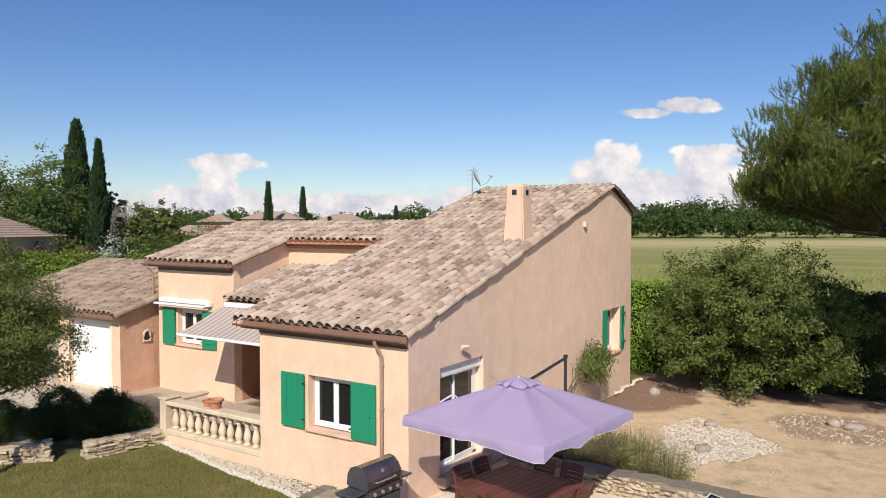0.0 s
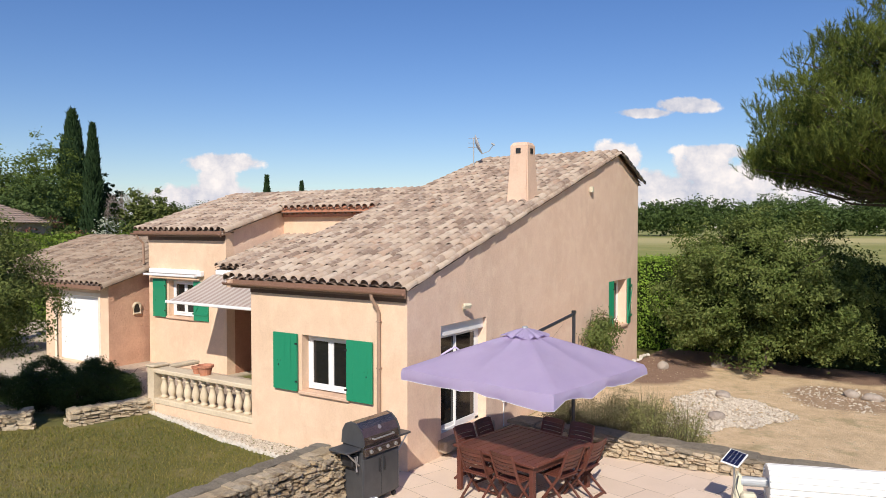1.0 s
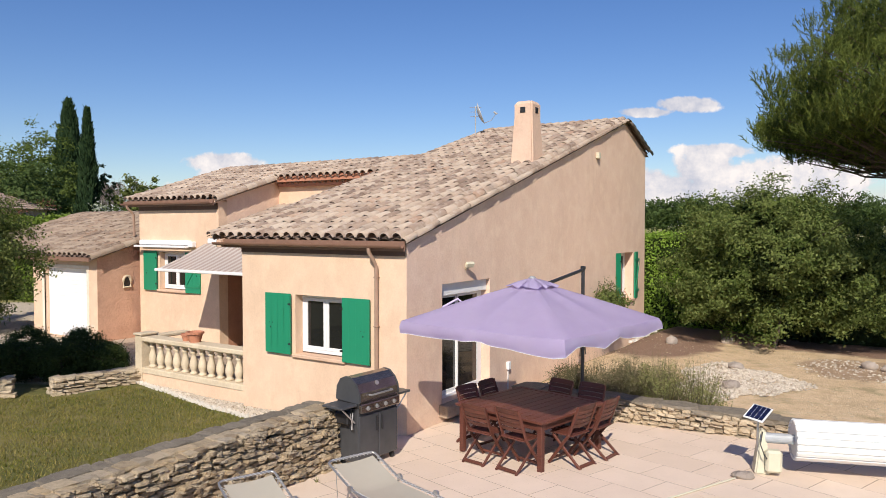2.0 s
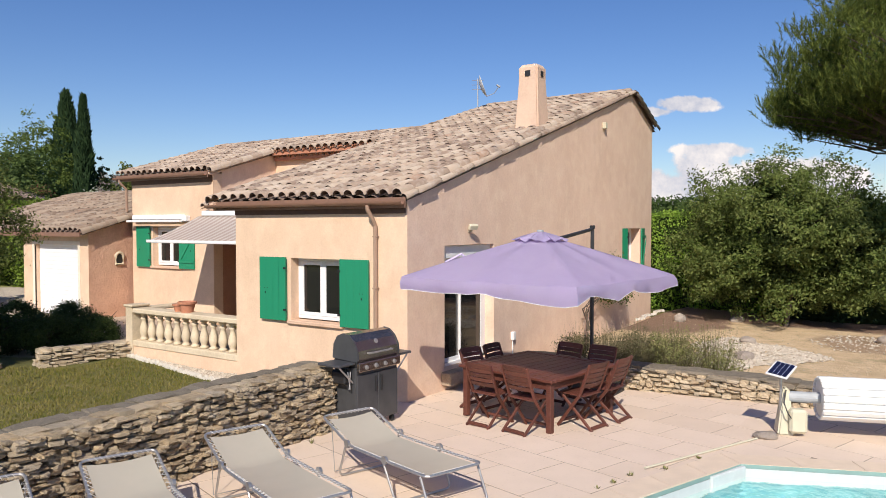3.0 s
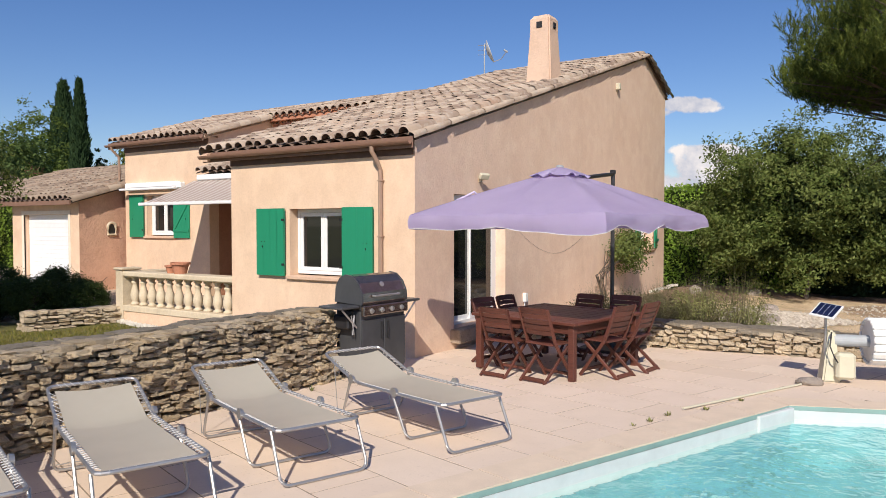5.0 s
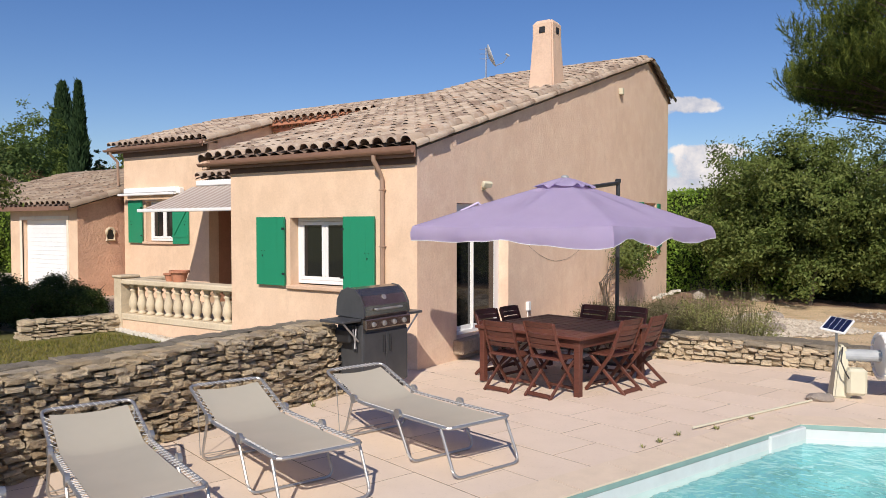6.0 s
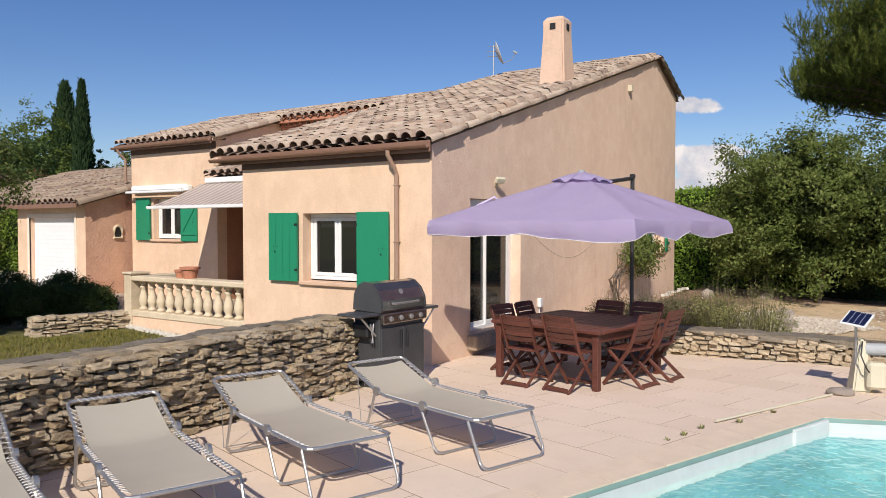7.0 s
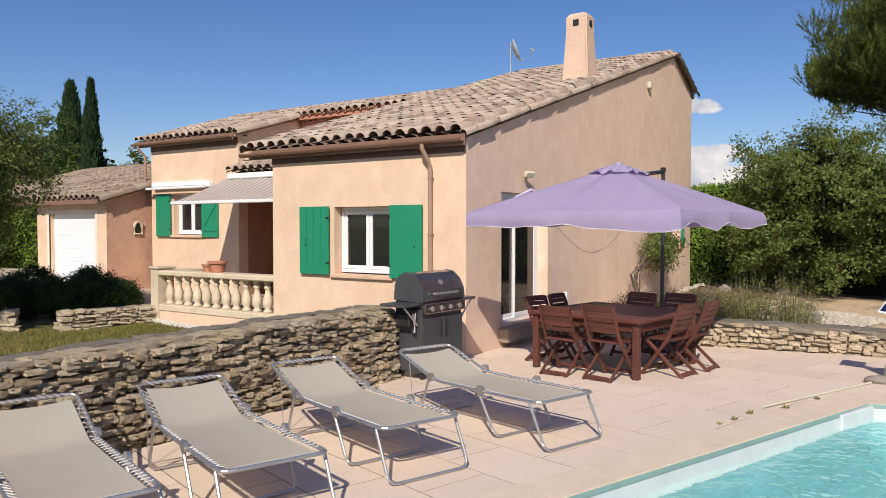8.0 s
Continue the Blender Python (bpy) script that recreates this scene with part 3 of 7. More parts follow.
# front block, y = 0, with the two-leaf window
WIN_F = (-2.38, -1.26, 0.97, 2.03)
part("wall", wall_mesh("y", 0.0, 0.28, -3.74, 0.042, -0.6, lambda u: 2.93, [WIN_F]), WALL_FRONT, house, "ochre rendered front wall")
part("wall", wall_mesh("x", -3.74, 0.28, 0.28, 3.3, -0.6, lambda u: roof_z(u) - 0.12), WALL_PORCH_SHADE, house)
WIN_G = (9.87, 11.02, 1.17, 2.5)
DOOR_G = (1.03, 2.68, 0.2, 2.25)


def gable_top(u):
    return min(roof_z(u), back_z(u)) - 0.094


part("wall", wall_mesh("x", 0.045, -0.365, 0.003, 12.05, -0.6, gable_top, [WIN_G, DOOR_G], [RIDGE_Y, 3, 6]), WALL_GABLE, house, "roughcast gable wall with a sloping top")
part("wall", wall_mesh("y", 12.05, -0.3, -4.4, -0.32, -0.6, lambda u: back_z(12.05) - 0.13), WALL_GABLE, house)
part("wall", wall_mesh("x", -4.4, 0.3, 6.6, 11.75, 2.5, gable_top, [], [RIDGE_Y]), WALL_FRONT, house)
# left block, set back
LY = 3.05
WIN_L = (-10.5, -9.4, 1.50, 2.53)
part("wall", wall_mesh("y", LY, 0.28, -11.4, -8.08, -0.6, lambda u: roof_z(LY) - 0.12, [WIN_L]), WALL_FRONT, house, "ochre rendered wall of the set-back wing")
part("wall", wall_mesh("x", -11.4, 0.28, LY + 0.28, 9.9, -0.6, lambda u: min(roof_z(u), 2 * roof_z(RIDGE_L) - roof_z(u)) - 0.14, [], [RIDGE_L]), WALL_SIDE_DIM, house)
part("wall", wall_mesh("x", -8.08, -0.28, LY + 0.28, 5.2, 2.9, lambda u: roof_z(u) - 0.12), WALL_GABLE, house)
# Below the porch roof the same wall takes the shade-darkened render.
part("wall", wall_mesh("x", -8.08, -0.28, LY + 0.28, 5.2, -0.1, lambda u: 2.9), WALL_PORCH_SHADE, house)
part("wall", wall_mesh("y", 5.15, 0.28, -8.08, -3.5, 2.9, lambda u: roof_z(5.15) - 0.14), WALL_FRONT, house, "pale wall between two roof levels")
part("wall", wall_mesh("y", 5.2, 0.2, -8.08, -3.46, -0.3, lambda u: 2.95, [(-7.0, -6.05, 0.12, 2.2)]), WALL_PORCH_SHADE, house, "reddish porch wall with its shade put into the colour")
part("wall", wall_mesh("y", 9.9, -0.28, -11.22, -4.4, -0.6, lambda u: 4.0), WALL_SIDE_DIM, house)
bm = boxed(-7.0, 5.26, 0.12, -6.05, 5.31, 2.2, 0.01)
part("door", bm, plain("brown_door", (0.12, 0.06, 0.035), 0.5), house, "dark brown entrance door in the porch")
bm = bmesh.new()
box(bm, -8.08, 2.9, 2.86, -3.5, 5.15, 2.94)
part("porch_ceiling", bm, WALL_PORCH_SHADE, house)

w = window_unit(house, "y", 0.0, WIN_F[0] + 0.003, WIN_F[1] - 0.003, WIN_F[2] + 0.03, WIN_F[3] - 0.003, 0.17)
part("sill", boxed(WIN_F[0] - 0.05, -0.06, WIN_F[2] - 0.05, WIN_F[1] + 0.05, 0.2, WIN_F[2] + 0.012, 0.01), SILL, w, "rendered window sill")
shutter(house, pose(-2.45, -0.055, 0.97), -0.61, 1.07)
shutter(house, pose(-1.24, -0.055, 0.96), 0.58, 1.08)
w = window_unit(house, "y", LY, WIN_L[0] + 0.003, WIN_L[1] - 0.003, WIN_L[2] + 0.03, WIN_L[3] - 0.003, 0.15, curtain=True)
part("sill", boxed(WIN_L[0] - 0.08, LY - 0.06, WIN_L[2] - 0.05, WIN_L[1] + 0.08, LY + 0.18, WIN_L[2] + 0.012, 0.01), SILL, w)
shutter(house, pose(-10.57, LY - 0.055, 1.48), -0.56, 1.07)
shutter(house, pose(-9.34, LY - 0.055, 1.47) @ pose(0, 0, 0, 0, 0, 3), 0.56, 1.07, True)
w = window_unit(house, "x", 0.0, WIN_G[0] + 0.003, WIN_G[1] - 0.003, WIN_G[2] + 0.03, WIN_G[3] - 0.003, 0.2, 2, 1, True)
part("sill", boxed(-0.22, WIN_G[0] - 0.05, WIN_G[2] - 0.06, 0.10, WIN_G[1] + 0.05, WIN_G[2] + 0.012, 0.01), SILL, w)
shutter(house, Matrix.Translation((0.085, 9.84, 1.16)) @ pose(0, 0, 0, 0, 0, 90 - 12), -0.62, 1.34)
shutter(house, Matrix.Translation((0.085, 11.05, 1.16)) @ pose(0, 0, 0, 0, 0, 90 + 8), 0.6, 1.34, True)

# sliding glazed door in the gable, with a roller box over it
bm = bmesh.new()
y0, y1, z0, z1 = DOOR_G
for a, b, c, d in ((y0, y1, z1 - 0.06, z1), (y0, y1, z0, z0 + 0.06), (y0, y0 + 0.06, z0, z1), (y1 - 0.14, y1, z0, z1)):
    box(bm, -0.22, a, c, -0.14, b, d, 0.006)
door = part("glass_door", bm, WHITE, house, "white sliding glass door")
part("roller_box", boxed(-0.15, y0 + 0.003, z1 - 0.22, -0.03, y1 - 0.003, z1 - 0.003, 0.01), WHITE, door, "white roller shutter box")
for i in range(2):
    a, b = y0 + 0.06 + i * 0.715, y0 + 0.09 + (i + 1) * 0.71
    x = -0.2 + 0.035 * i
    bm = bmesh.new()
    for q in ((a, b, z1 - 0.28, z1 - 0.22), (a, b, z0 + 0.06, z0 + 0.13), (a, a + 0.032, z0 + 0.13, z1 - 0.28), (b - 0.032, b, z0 + 0.13, z1 - 0.28)):
        box(bm, x, q[0], q[2], x + 0.03, q[1], q[3], 0.004)
    part("door_leaf", bm, WHITE, door)
    part("pane", boxed(x + 0.011, a + 0.028, z0 + 0.126, x + 0.019, b - 0.028, z1 - 0.276), GLASS, door, "dark reflecting glass pane")
part("doorstep", boxed(-0.14, y0 - 0.1, -0.02, 0.22, y1 + 0.05, z0 - 0.004, 0.02), FLAG, house, "low stone doorstep")
part("interior_wall", boxed(-2.6, 0.35, -0.1, -2.5, 5.0, 2.8), plain("room_paint", (0.5, 0.45, 0.4)), house)
part("interior_floor", boxed(-3.4, 0.3, 0.1, -0.33, 11.7, 0.16), plain("room_floor", (0.3, 0.2, 0.14)), house)

# chimney with a battered shaft and vent openings
bm = bmesh.new()
prof = [(0.285, 4.2), (0.285, 4.5), (0.222, 5.62), (0.222, 5.89), (0.175, 5.955)]
rings = []
for r, z in prof:
    rings.append([bm.verts.new((-0.40 + sx * r * 0.98, 5.13 + sy * r, z)) for sx, sy in ((-1, -1), (1, -1), (1, 1), (-1, 1))])
for ra, rb in zip(rings, rings[1:]):
    for k in range(4):
        bm.faces.new((ra[k], ra[(k + 1) % 4], rb[(k + 1) % 4], rb[k]))
bm.faces.new(rings[-1])
bmesh.ops.bevel(bm, geom=[e for e in bm.edges if abs(e.verts[0].co.z - e.verts[1].co.z) > 0.02], offset=0.03, segments=2, affect="EDGES")
chim = part("chimney", bm, stucco("chimney_render", (0.66, 0.475, 0.36), (0.52, 0.36, 0.265), 24, 0.006), house, "battered ochre rendered chimney with vent holes")
for dx, dy, sx, sy in ((0.0, -0.226, 0.06, 0.012), (0.221, 0.0, 0.012, 0.06)):
    part("vent", boxed(-0.40 + dx - sx, 5.13 + dy - sy, 5.70, -0.40 + dx + sx, 5.13 + dy + sy, 5.82, 0.004), BLACK, chim, "dark vent opening")
part("flashing", boxed(-0.80, 4.76, 4.40, -0.06, 5.5, 4.52, 0.02, Matrix.Translation((0, 5.1, 4.5)) @ pose(0, 0, 0, 17, 0, 0) @ Matrix.Translation((0, -5.1, -4.5))), SILL, chim)
part("bracket_lamp", boxed(0.045, 8.06, 4.93, 0.14, 8.18, 5.08, 0.012), CREAM, house, "small white wall lamp")
bm = boxed(0.045, 1.76, 2.46, 0.08, 1.84, 2.54, 0.01)
lampw = part("flood_lamp", bm, CREAM, house, "small cream flood lamp on a bracket")
part("lamp_head", boxed(0.0, -0.085, -0.045, 0.07, 0.085, 0.05, 0.012, Matrix.Translation((0.12, 1.78, 2.57)) @ pose(0, 0, 0, 0, 32, -25)), CREAM, lampw)
part("lamp_arm", boxed(0.07, 1.78, 2.49, 0.13, 1.80, 2.55, 0.004), CREAM, lampw)
bm = bmesh.new()
tube(bm, [(0.065, 3.38, -0.1), (0.065, 3.38, 0.45)], 0.012)
tap = part("water_tap", bm, WHITE, house, "white outdoor socket post by the wall")
part("socket", boxed(0.045, 3.33, 0.40, 0.11, 3.43, 0.56, 0.01), WHITE, tap)

bm = bmesh.new()
tube(bm, [(0.052, 2.9 + 0.25 * i, 1.80 - 0.5 * math.sin(math.pi * i / 14) - 0.01 * i) for i in range(15)], 0.0018, 5)
part("loose_cable", bm, IRON, house, "thin slack cable along the gable wall")

# satellite dish
DISH = plain("pale_dish_enamel", (0.55, 0.56, 0.57), 0.5, vary=0.06)
bm = bmesh.new()
tube(bm, [(-3.97, 8.94, 5.5), (-3.97, 8.94, 6.72)], 0.016)
for q in (6.68, 6.55, 6.42):
    tube(bm, [(-4.12, 8.86, q), (-3.82, 9.02, q)], 0.007, 5)
aerial = part("aerial", bm, METAL, house, "pale satellite dish on a short mast")
dish_to = Matrix.Translation((-3.90, 8.97, 6.48)) @ Vector((0.83, 0.42, 0.34)).to_track_quat("Z", "Y").to_matrix().to_4x4()
bm = lathe([(0.0, 0.0), (0.12, 0.012), (0.22, 0.04), (0.31, 0.085), (0.32, 0.09), (0.31, 0.078), (0.22, 0.03), (0.12, 0.002), (0.0, -0.01)], 24)
bm.transform(dish_to)
part("dish", bm, DISH, aerial, "light grey dish", True)
bm = bmesh.new()
tube(bm, [dish_to @ Vector(q) for q in ((0.0, -0.30, 0.07), (0.0, -0.30, 0.30), (0.0, -0.16, 0.50))], 0.010, 6)
part("feed_arm", bm, METAL, aerial)
bm = bmesh.new()
tube(bm, [dish_to @ Vector(q) for q in ((0.0, -0.19, 0.52), (0.0, -0.10, 0.45))], 0.028, 8)
part("receiver", bm, PVC_GREY, aerial)

# ---- roofs ----
PITCH, EXPOSED = 0.245, 0.345


def tile_shape():
    """A tapered half-round clay tile, 0.46 long, its lower end at the origin, rising along +y."""
    v, f = [], []
    n = 7
    for rad, y, dz in ((0.101, 0.0, 0.014), (0.080, 0.46, -0.006), (0.085, 0.0, 0.014), (0.066, 0.44, -0.006)):
        for a in np.linspace(0.0, math.pi, n):
            v.append((rad * math.cos(a), y, dz + rad * 0.98 * math.sin(a)))
    for i in range(n - 1):
        f.append((i, i + 1, n + i + 1, n + i))
        f.append((2 * n + i, i, i + 1, 2 * n + i + 1)[::-1])
        f.append((2 * n + i, 3 * n + i, 3 * n + i + 1, 2 * n + i + 1)[::-1])
    return np.array(v), np.array(f)


TV, TF = tile_shape()
tile_mesh = bpy.data.meshes.new("tile")
tile_mesh.from_pydata(TV.tolist(), [], [tuple(int(i) for i in q)[::-1] for q in TF])
tile_mesh.polygons.foreach_set("use_smooth", [True] * len(tile_mesh.polygons))
tile_mesh.materials.append(TILE)


def tile_poses(x0, x1, y0, y1, zf, rng, facing=1):
    """Poses of cover tiles over a slope that rises along +y (facing 1) or -y (-1), from the eave y0 to the ridge y1."""
    rise = (zf(y1) - zf(y0)) / (y1 - y0)
    ang = math.degrees(math.atan(rise))
    run = EXPOSED * math.cos(math.radians(ang))
    out = []
    cols = max(1, round((x1 - x0) / PITCH))
    rows = math.ceil(abs(y1 - y0) / run)
    for r in range(rows):
        for c in range(cols):
            x = x0 + (c + 0.5) * (x1 - x0) / cols + rng.uniform(-0.008, 0.008)
            y = y0 + facing * r * run + rng.uniform(-0.014, 0.014)
            if facing * (y - y1) > -0.1:
                continue
            if facing * (y - y1) > -0.44:
                y = y1 - facing * 0.44
            turn = (0 if facing > 0 else 180) + rng.uniform(-2.2, 2.2)
            out.append((r, c, Matrix.Translation((x, y, zf(y) + 0.02 + rng.uniform(-0.004, 0.008))) @ pose(0, 0, 0, abs(ang) * 1.0 + 0.7, 0, 0) if facing > 0 else Matrix.Translation((x, y, zf(y) + 0.02 + rng.uniform(-0.004, 0.008))) @ pose(0, 0, 0, 0, 0, turn) @ pose(0, 0, 0, abs(ang) + 0.7, 0, 0)))
            if facing > 0:
                out[-1] = (r, c, out[-1][2] @ pose(0, 0, 0, 0, 0, turn))
    return out


def joined_tiles(name, mats, parent, label="", material=None):
    allv, allf = [], []
    h = np.hstack([TV, np.ones((len(TV), 1))])
    for i, m in enumerate(mats):
        allv.append((h @ np.array(m).T)[:, :3])
        allf.append(TF[:, ::-1] + i * len(TV))
    ob = arrays(name, np.vstack(allv), np.vstack(allf), material or TILE_SET, parent, label)
    ob.data.polygons.foreach_set("use_smooth", [True] * len(ob.data.polygons))
    return tagged(ob, kind="stuff")


def roof_body(name, x0, x1, y0, y1, zf, parent, label=""):
    """The channel layer: concave troughs between the cover tiles, over a thin deck."""
    cols = max(1, round((x1 - x0) / PITCH))
    step = (x1 - x0) / cols
    xs, dz = [], []
    for c in range(cols):
        for k, d in ((0.0, -0.035), (0.22, 0.0), (0.5, 0.015), (0.78, 0.0)):
            xs.append(x0 + (c + k) * step)
            dz.append(d)
    xs.append(x1)
    dz.append(-0.035)
    n = len(xs)
    rows = max(2, round(abs(y1 - y0) / 0.345))
    v, f = [], []
    for r in range(rows + 1):
        y = y0 + (y1 - y0) * r / rows
        v += [(x, y, zf(y) + d) for x, d in zip(xs, dz)]
    for r in range(rows):
        for i in range(n - 1):
            f.append((r * n + i, r * n + i + 1, (r + 1) * n + i + 1, (r + 1) * n + i))
    base = len(v)
    v += [(x, y, zf(y) - 0.10) for y in (y0, y1) for x in (x0, x1)]
    f += [(base, base + 2, base + 3, base + 1)]
    return arrays(name, v, f, TILE_UNDER, parent, label)


def ridge_row(name, p0, p1, parent):
    p0, p1 = Vector(p0), Vector(p1)
    d = p1 - p0
    n = round(d.length / 0.37)
    rng = random.Random(5)
    ang = math.degrees(math.atan2(d.y, d.x)) - 90
    tilt = math.degrees(math.asin(d.z / d.length))
    joined_tiles(name, [Matrix.Translation(p0 + d * (i / n)) @ pose(0, 0, 0, 0, 0, ang + rng.uniform(-2, 2)) @ pose(0, 0, 0, tilt + 0.3, 0, 0) @ Matrix.Diagonal((1.5, 1, 0.55, 1)) for i in range(n)], parent)


def gutter(parent, x0, x1, y, z, r=0.065):
    bm = bmesh.new()
    rows = []
    for x in (x0, x1):
        row = []
        for rr, aa in ((r, np.linspace(math.pi, 2 * math.pi, 9)), (r - 0.008, np.linspace(2 * math.pi, math.pi, 9))):
            row += [bm.verts.new((x, y + rr * math.cos(a), z + rr * math.sin(a))) for a in aa]
        rows.append(row)
    n = len(rows[0])
    for i in range(n):
        bm.faces.new((rows[0][i], rows[0][(i + 1) % n], rows[1][(i + 1) % n], rows[1][i]))
    bm.faces.new(rows[0][::-1])
    bm.faces.new(rows[1])
    g = part("gutter", bm, GUTTER, parent, "brown half-round gutter")
    part("fascia", boxed(x0, y + r + 0.004, z - 0.10, x1, y + r + 0.03, z + 0.06, 0.004), GUTTER, parent)
    return g


rng = random.Random(11)
# right-hand slope from the low eave to the high ridge
roof_main = roof_body("roof", -4.2, 0.08, -0.13, RIDGE_Y, roof_z, house, "weathered clay barrel-tile roof slope")
main_poses = tile_poses(-4.2, 0.10, -0.16, RIDGE_Y, roof_z, rng)
joined_tiles("upper_tiles", [m for r, c, m in main_poses if r >= 16], roof_main)
roof_back = roof_body("roof", -4.2, 0.08, 12.25, RIDGE_Y, back_z, house)
joined_tiles("back_tiles", [m for r, c, m in tile_poses(-4.2, 0.10, 12.27, RIDGE_Y, back_z, rng, -1)], roof_back)
ridge_row("ridge_tiles", (-4.25, RIDGE_Y, roof_z(RIDGE_Y) - 0.06), (0.12, RIDGE_Y, roof_z(RIDGE_Y) - 0.06), roof_main)
# verge of the gable
verge = []
for i in range(31):
    y = -0.15 + i * 0.332
    if y < RIDGE_Y - 0.3:
        verge.append(Matrix.Translation((0.08 + rng.uniform(-0.01, 0.012), y, roof_z(y) - 0.03)) @ pose(0, 0, 0, 17.6, 0, 0) @ pose(0, 0, 0, 0, 30, rng.uniform(-4, 4)) @ Matrix.Diagonal((0.62, 1, 0.62, 1)))
joined_tiles("verge_tiles", verge, roof_main)
joined_tiles("verge_tiles", [Matrix.Translation((0.115, RIDGE_Y + 2.07 - i * 0.32, back_z(RIDGE_Y + 2.07 - i * 0.32) - 0.015)) @ pose(0, 0, 0, 0, 0, 180) @ pose(0, 0, 0, 20.6, 0, 0) @ pose(0, 0, 0, 0, -38, 0) for i in range(6)], roof_back)
# upper left slope, with a step cut out over the porch
roof_left = roof_body("roof", -11.75, -8.0, 2.86, RIDGE_L, roof_z, house, "clay barrel-tile roof of the set-back wing")
joined_tiles("left_tiles", [m for r, c, m in tile_poses(-11.8, -7.98, 2.83, RIDGE_L, roof_z, rng)], roof_left)
roof_mid = roof_body("roof", -8.0, -4.2, 4.85, RIDGE_L, roof_z, house)
joined_tiles("step_tiles", [m for r, c, m in tile_poses(-8.0, -4.2, 4.83, RIDGE_L, roof_z, rng)], roof_mid)
roof_lback = roof_body("roof", -11.75, -4.2, 10.3, RIDGE_L, lambda y: 2 * roof_z(RIDGE_L) - roof_z(y), house)
ridge_row("ridge_tiles", (-11.8, RIDGE_L, roof_z(RIDGE_L) - 0.06), (-4.2, RIDGE_L, roof_z(RIDGE_L) - 0.06), roof_left)
joined_tiles("verge_tiles", [Matrix.Translation((-4.22, RIDGE_L + i * 0.335, roof_z(RIDGE_L + i * 0.335) - 0.01)) @ pose(0, 0, 0, 17.3, 0, 0) @ pose(0, 0, 0, 0, -30, 0) for i in range(11)], roof_main)
joined_tiles("cornice_tiles", [Matrix.Translation((-8.0 + (i + 0.5) * 0.2, 4.97, roof_z(4.98) - 0.20)) @ Matrix.Diagonal((0.85, 0.5, 0.7, 1)) for i in range(19)], roof_mid)
part("eave_mortar", boxed(-7.98, 4.89, roof_z(4.85) - 0.10, -4.22, 4.96, roof_z(4.85) + 0.075), TERRA, roof_mid, "reddish mortar between the eave tiles")
part("eave_mortar", boxed(-7.98, 5.0, roof_z(4.98) - 0.26, -4.22, 5.14, roof_z(4.98) - 0.13), TERRA, roof_mid)
joined_tiles("verge_tiles", [Matrix.Translation((-7.96, 2.84 + i * 0.332, roof_z(2.84 + i * 0.332) - 0.01)) @ pose(0, 0, 0, 18, 0, 0) @ pose(0, 0, 0, 0, 24, 0) for i in range(7)], roof_left)
bm = wall_mesh("x", -8.09, 0.06, 2.90, 4.95, 2.0, lambda u: roof_z(u) - 0.01)
for v in bm.verts:
    if v.co.z < 2.1:
        v.co.z = roof_z(v.co.y) - 0.14
part("verge_mortar", bm, WALL_GABLE, house)
# porch roof, a step lower


def porch_z(y):
    return roof_z(y) - 0.86


PZ0 = 2.62
roof_porch = roof_body("roof", -8.02, -3.72, PZ0, 5.2, porch_z, house, "low clay-tiled porch roof")
joined_tiles("porch_tiles", [m for r, c, m in tile_poses(-8.0, -3.75, PZ0 - 0.02, 5.25, porch_z, rng)], roof_porch)
joined_tiles("left_verge_tiles", [Matrix.Translation((-4.27, -0.15 + i * 0.332, roof_z(-0.15 + i * 0.332) - 0.01)) @ pose(0, 0, 0, 17.3, 0, 0) @ pose(0, 0, 0, 0, -30, 0) for i in range(16)], roof_main)
bm = wall_mesh("x", -4.2, 0.1, -0.2, 5.1, 2.7, lambda u: roof_z(u) - 0.03)
for v in bm.verts:
    if v.co.z < 2.75:
        v.co.z = roof_z(v.co.y) - 0.16
part("soffit_side", bm, SILL, house)
FRIEZE = plain("dark_brown_board", (0.13, 0.07, 0.05), 0.6, vary=0.2)
gutter(house, -4.3, 0.1, -0.19, 2.94, 0.055)
part("frieze_board", boxed(-3.74, -0.022, 2.76, 0.03, -0.004, 2.925, 0.004), FRIEZE, house, "dark brown board under the eave")
part("frieze_board", boxed(-11.4, LY - 0.022, roof_z(LY) - 0.33, -8.1, LY - 0.004, roof_z(LY) - 0.14, 0.004), FRIEZE, house)
gutter(house, -11.85, -8.05, 2.80, roof_z(2.86) - 0.07, 0.055)
bm = bmesh.new()
tube(bm, [(-0.57, -0.19, 2.89), (-0.57, -0.185, 2.82), (-0.535, -0.10, 2.67), (-0.52, -0.055, 2.57), (-0.52, -0.055, -0.1)], 0.034, 10)
pipe = part("downpipe", bm, SPOUT, house, "beige downpipe at the front corner")
for z in (0.6, 1.6, 2.4):
    part("bracket", boxed(-0.557, -0.092, z, -0.483, 0.0, z + 0.018, 0.003), SPOUT, pipe)
bm = bmesh.new()
tube(bm, [(-11.6, 2.80, 3.82), (-11.6, 2.81, 3.74), (-11.56, 2.98, 3.56), (-11.56, 2.99, 2.95)], 0.035, 8)
part("downpipe", bm, SPOUT, house)

# ---- garage wing ----


def gar_z(y):
    return 2.42 + 0.3 * (y - 1.62)


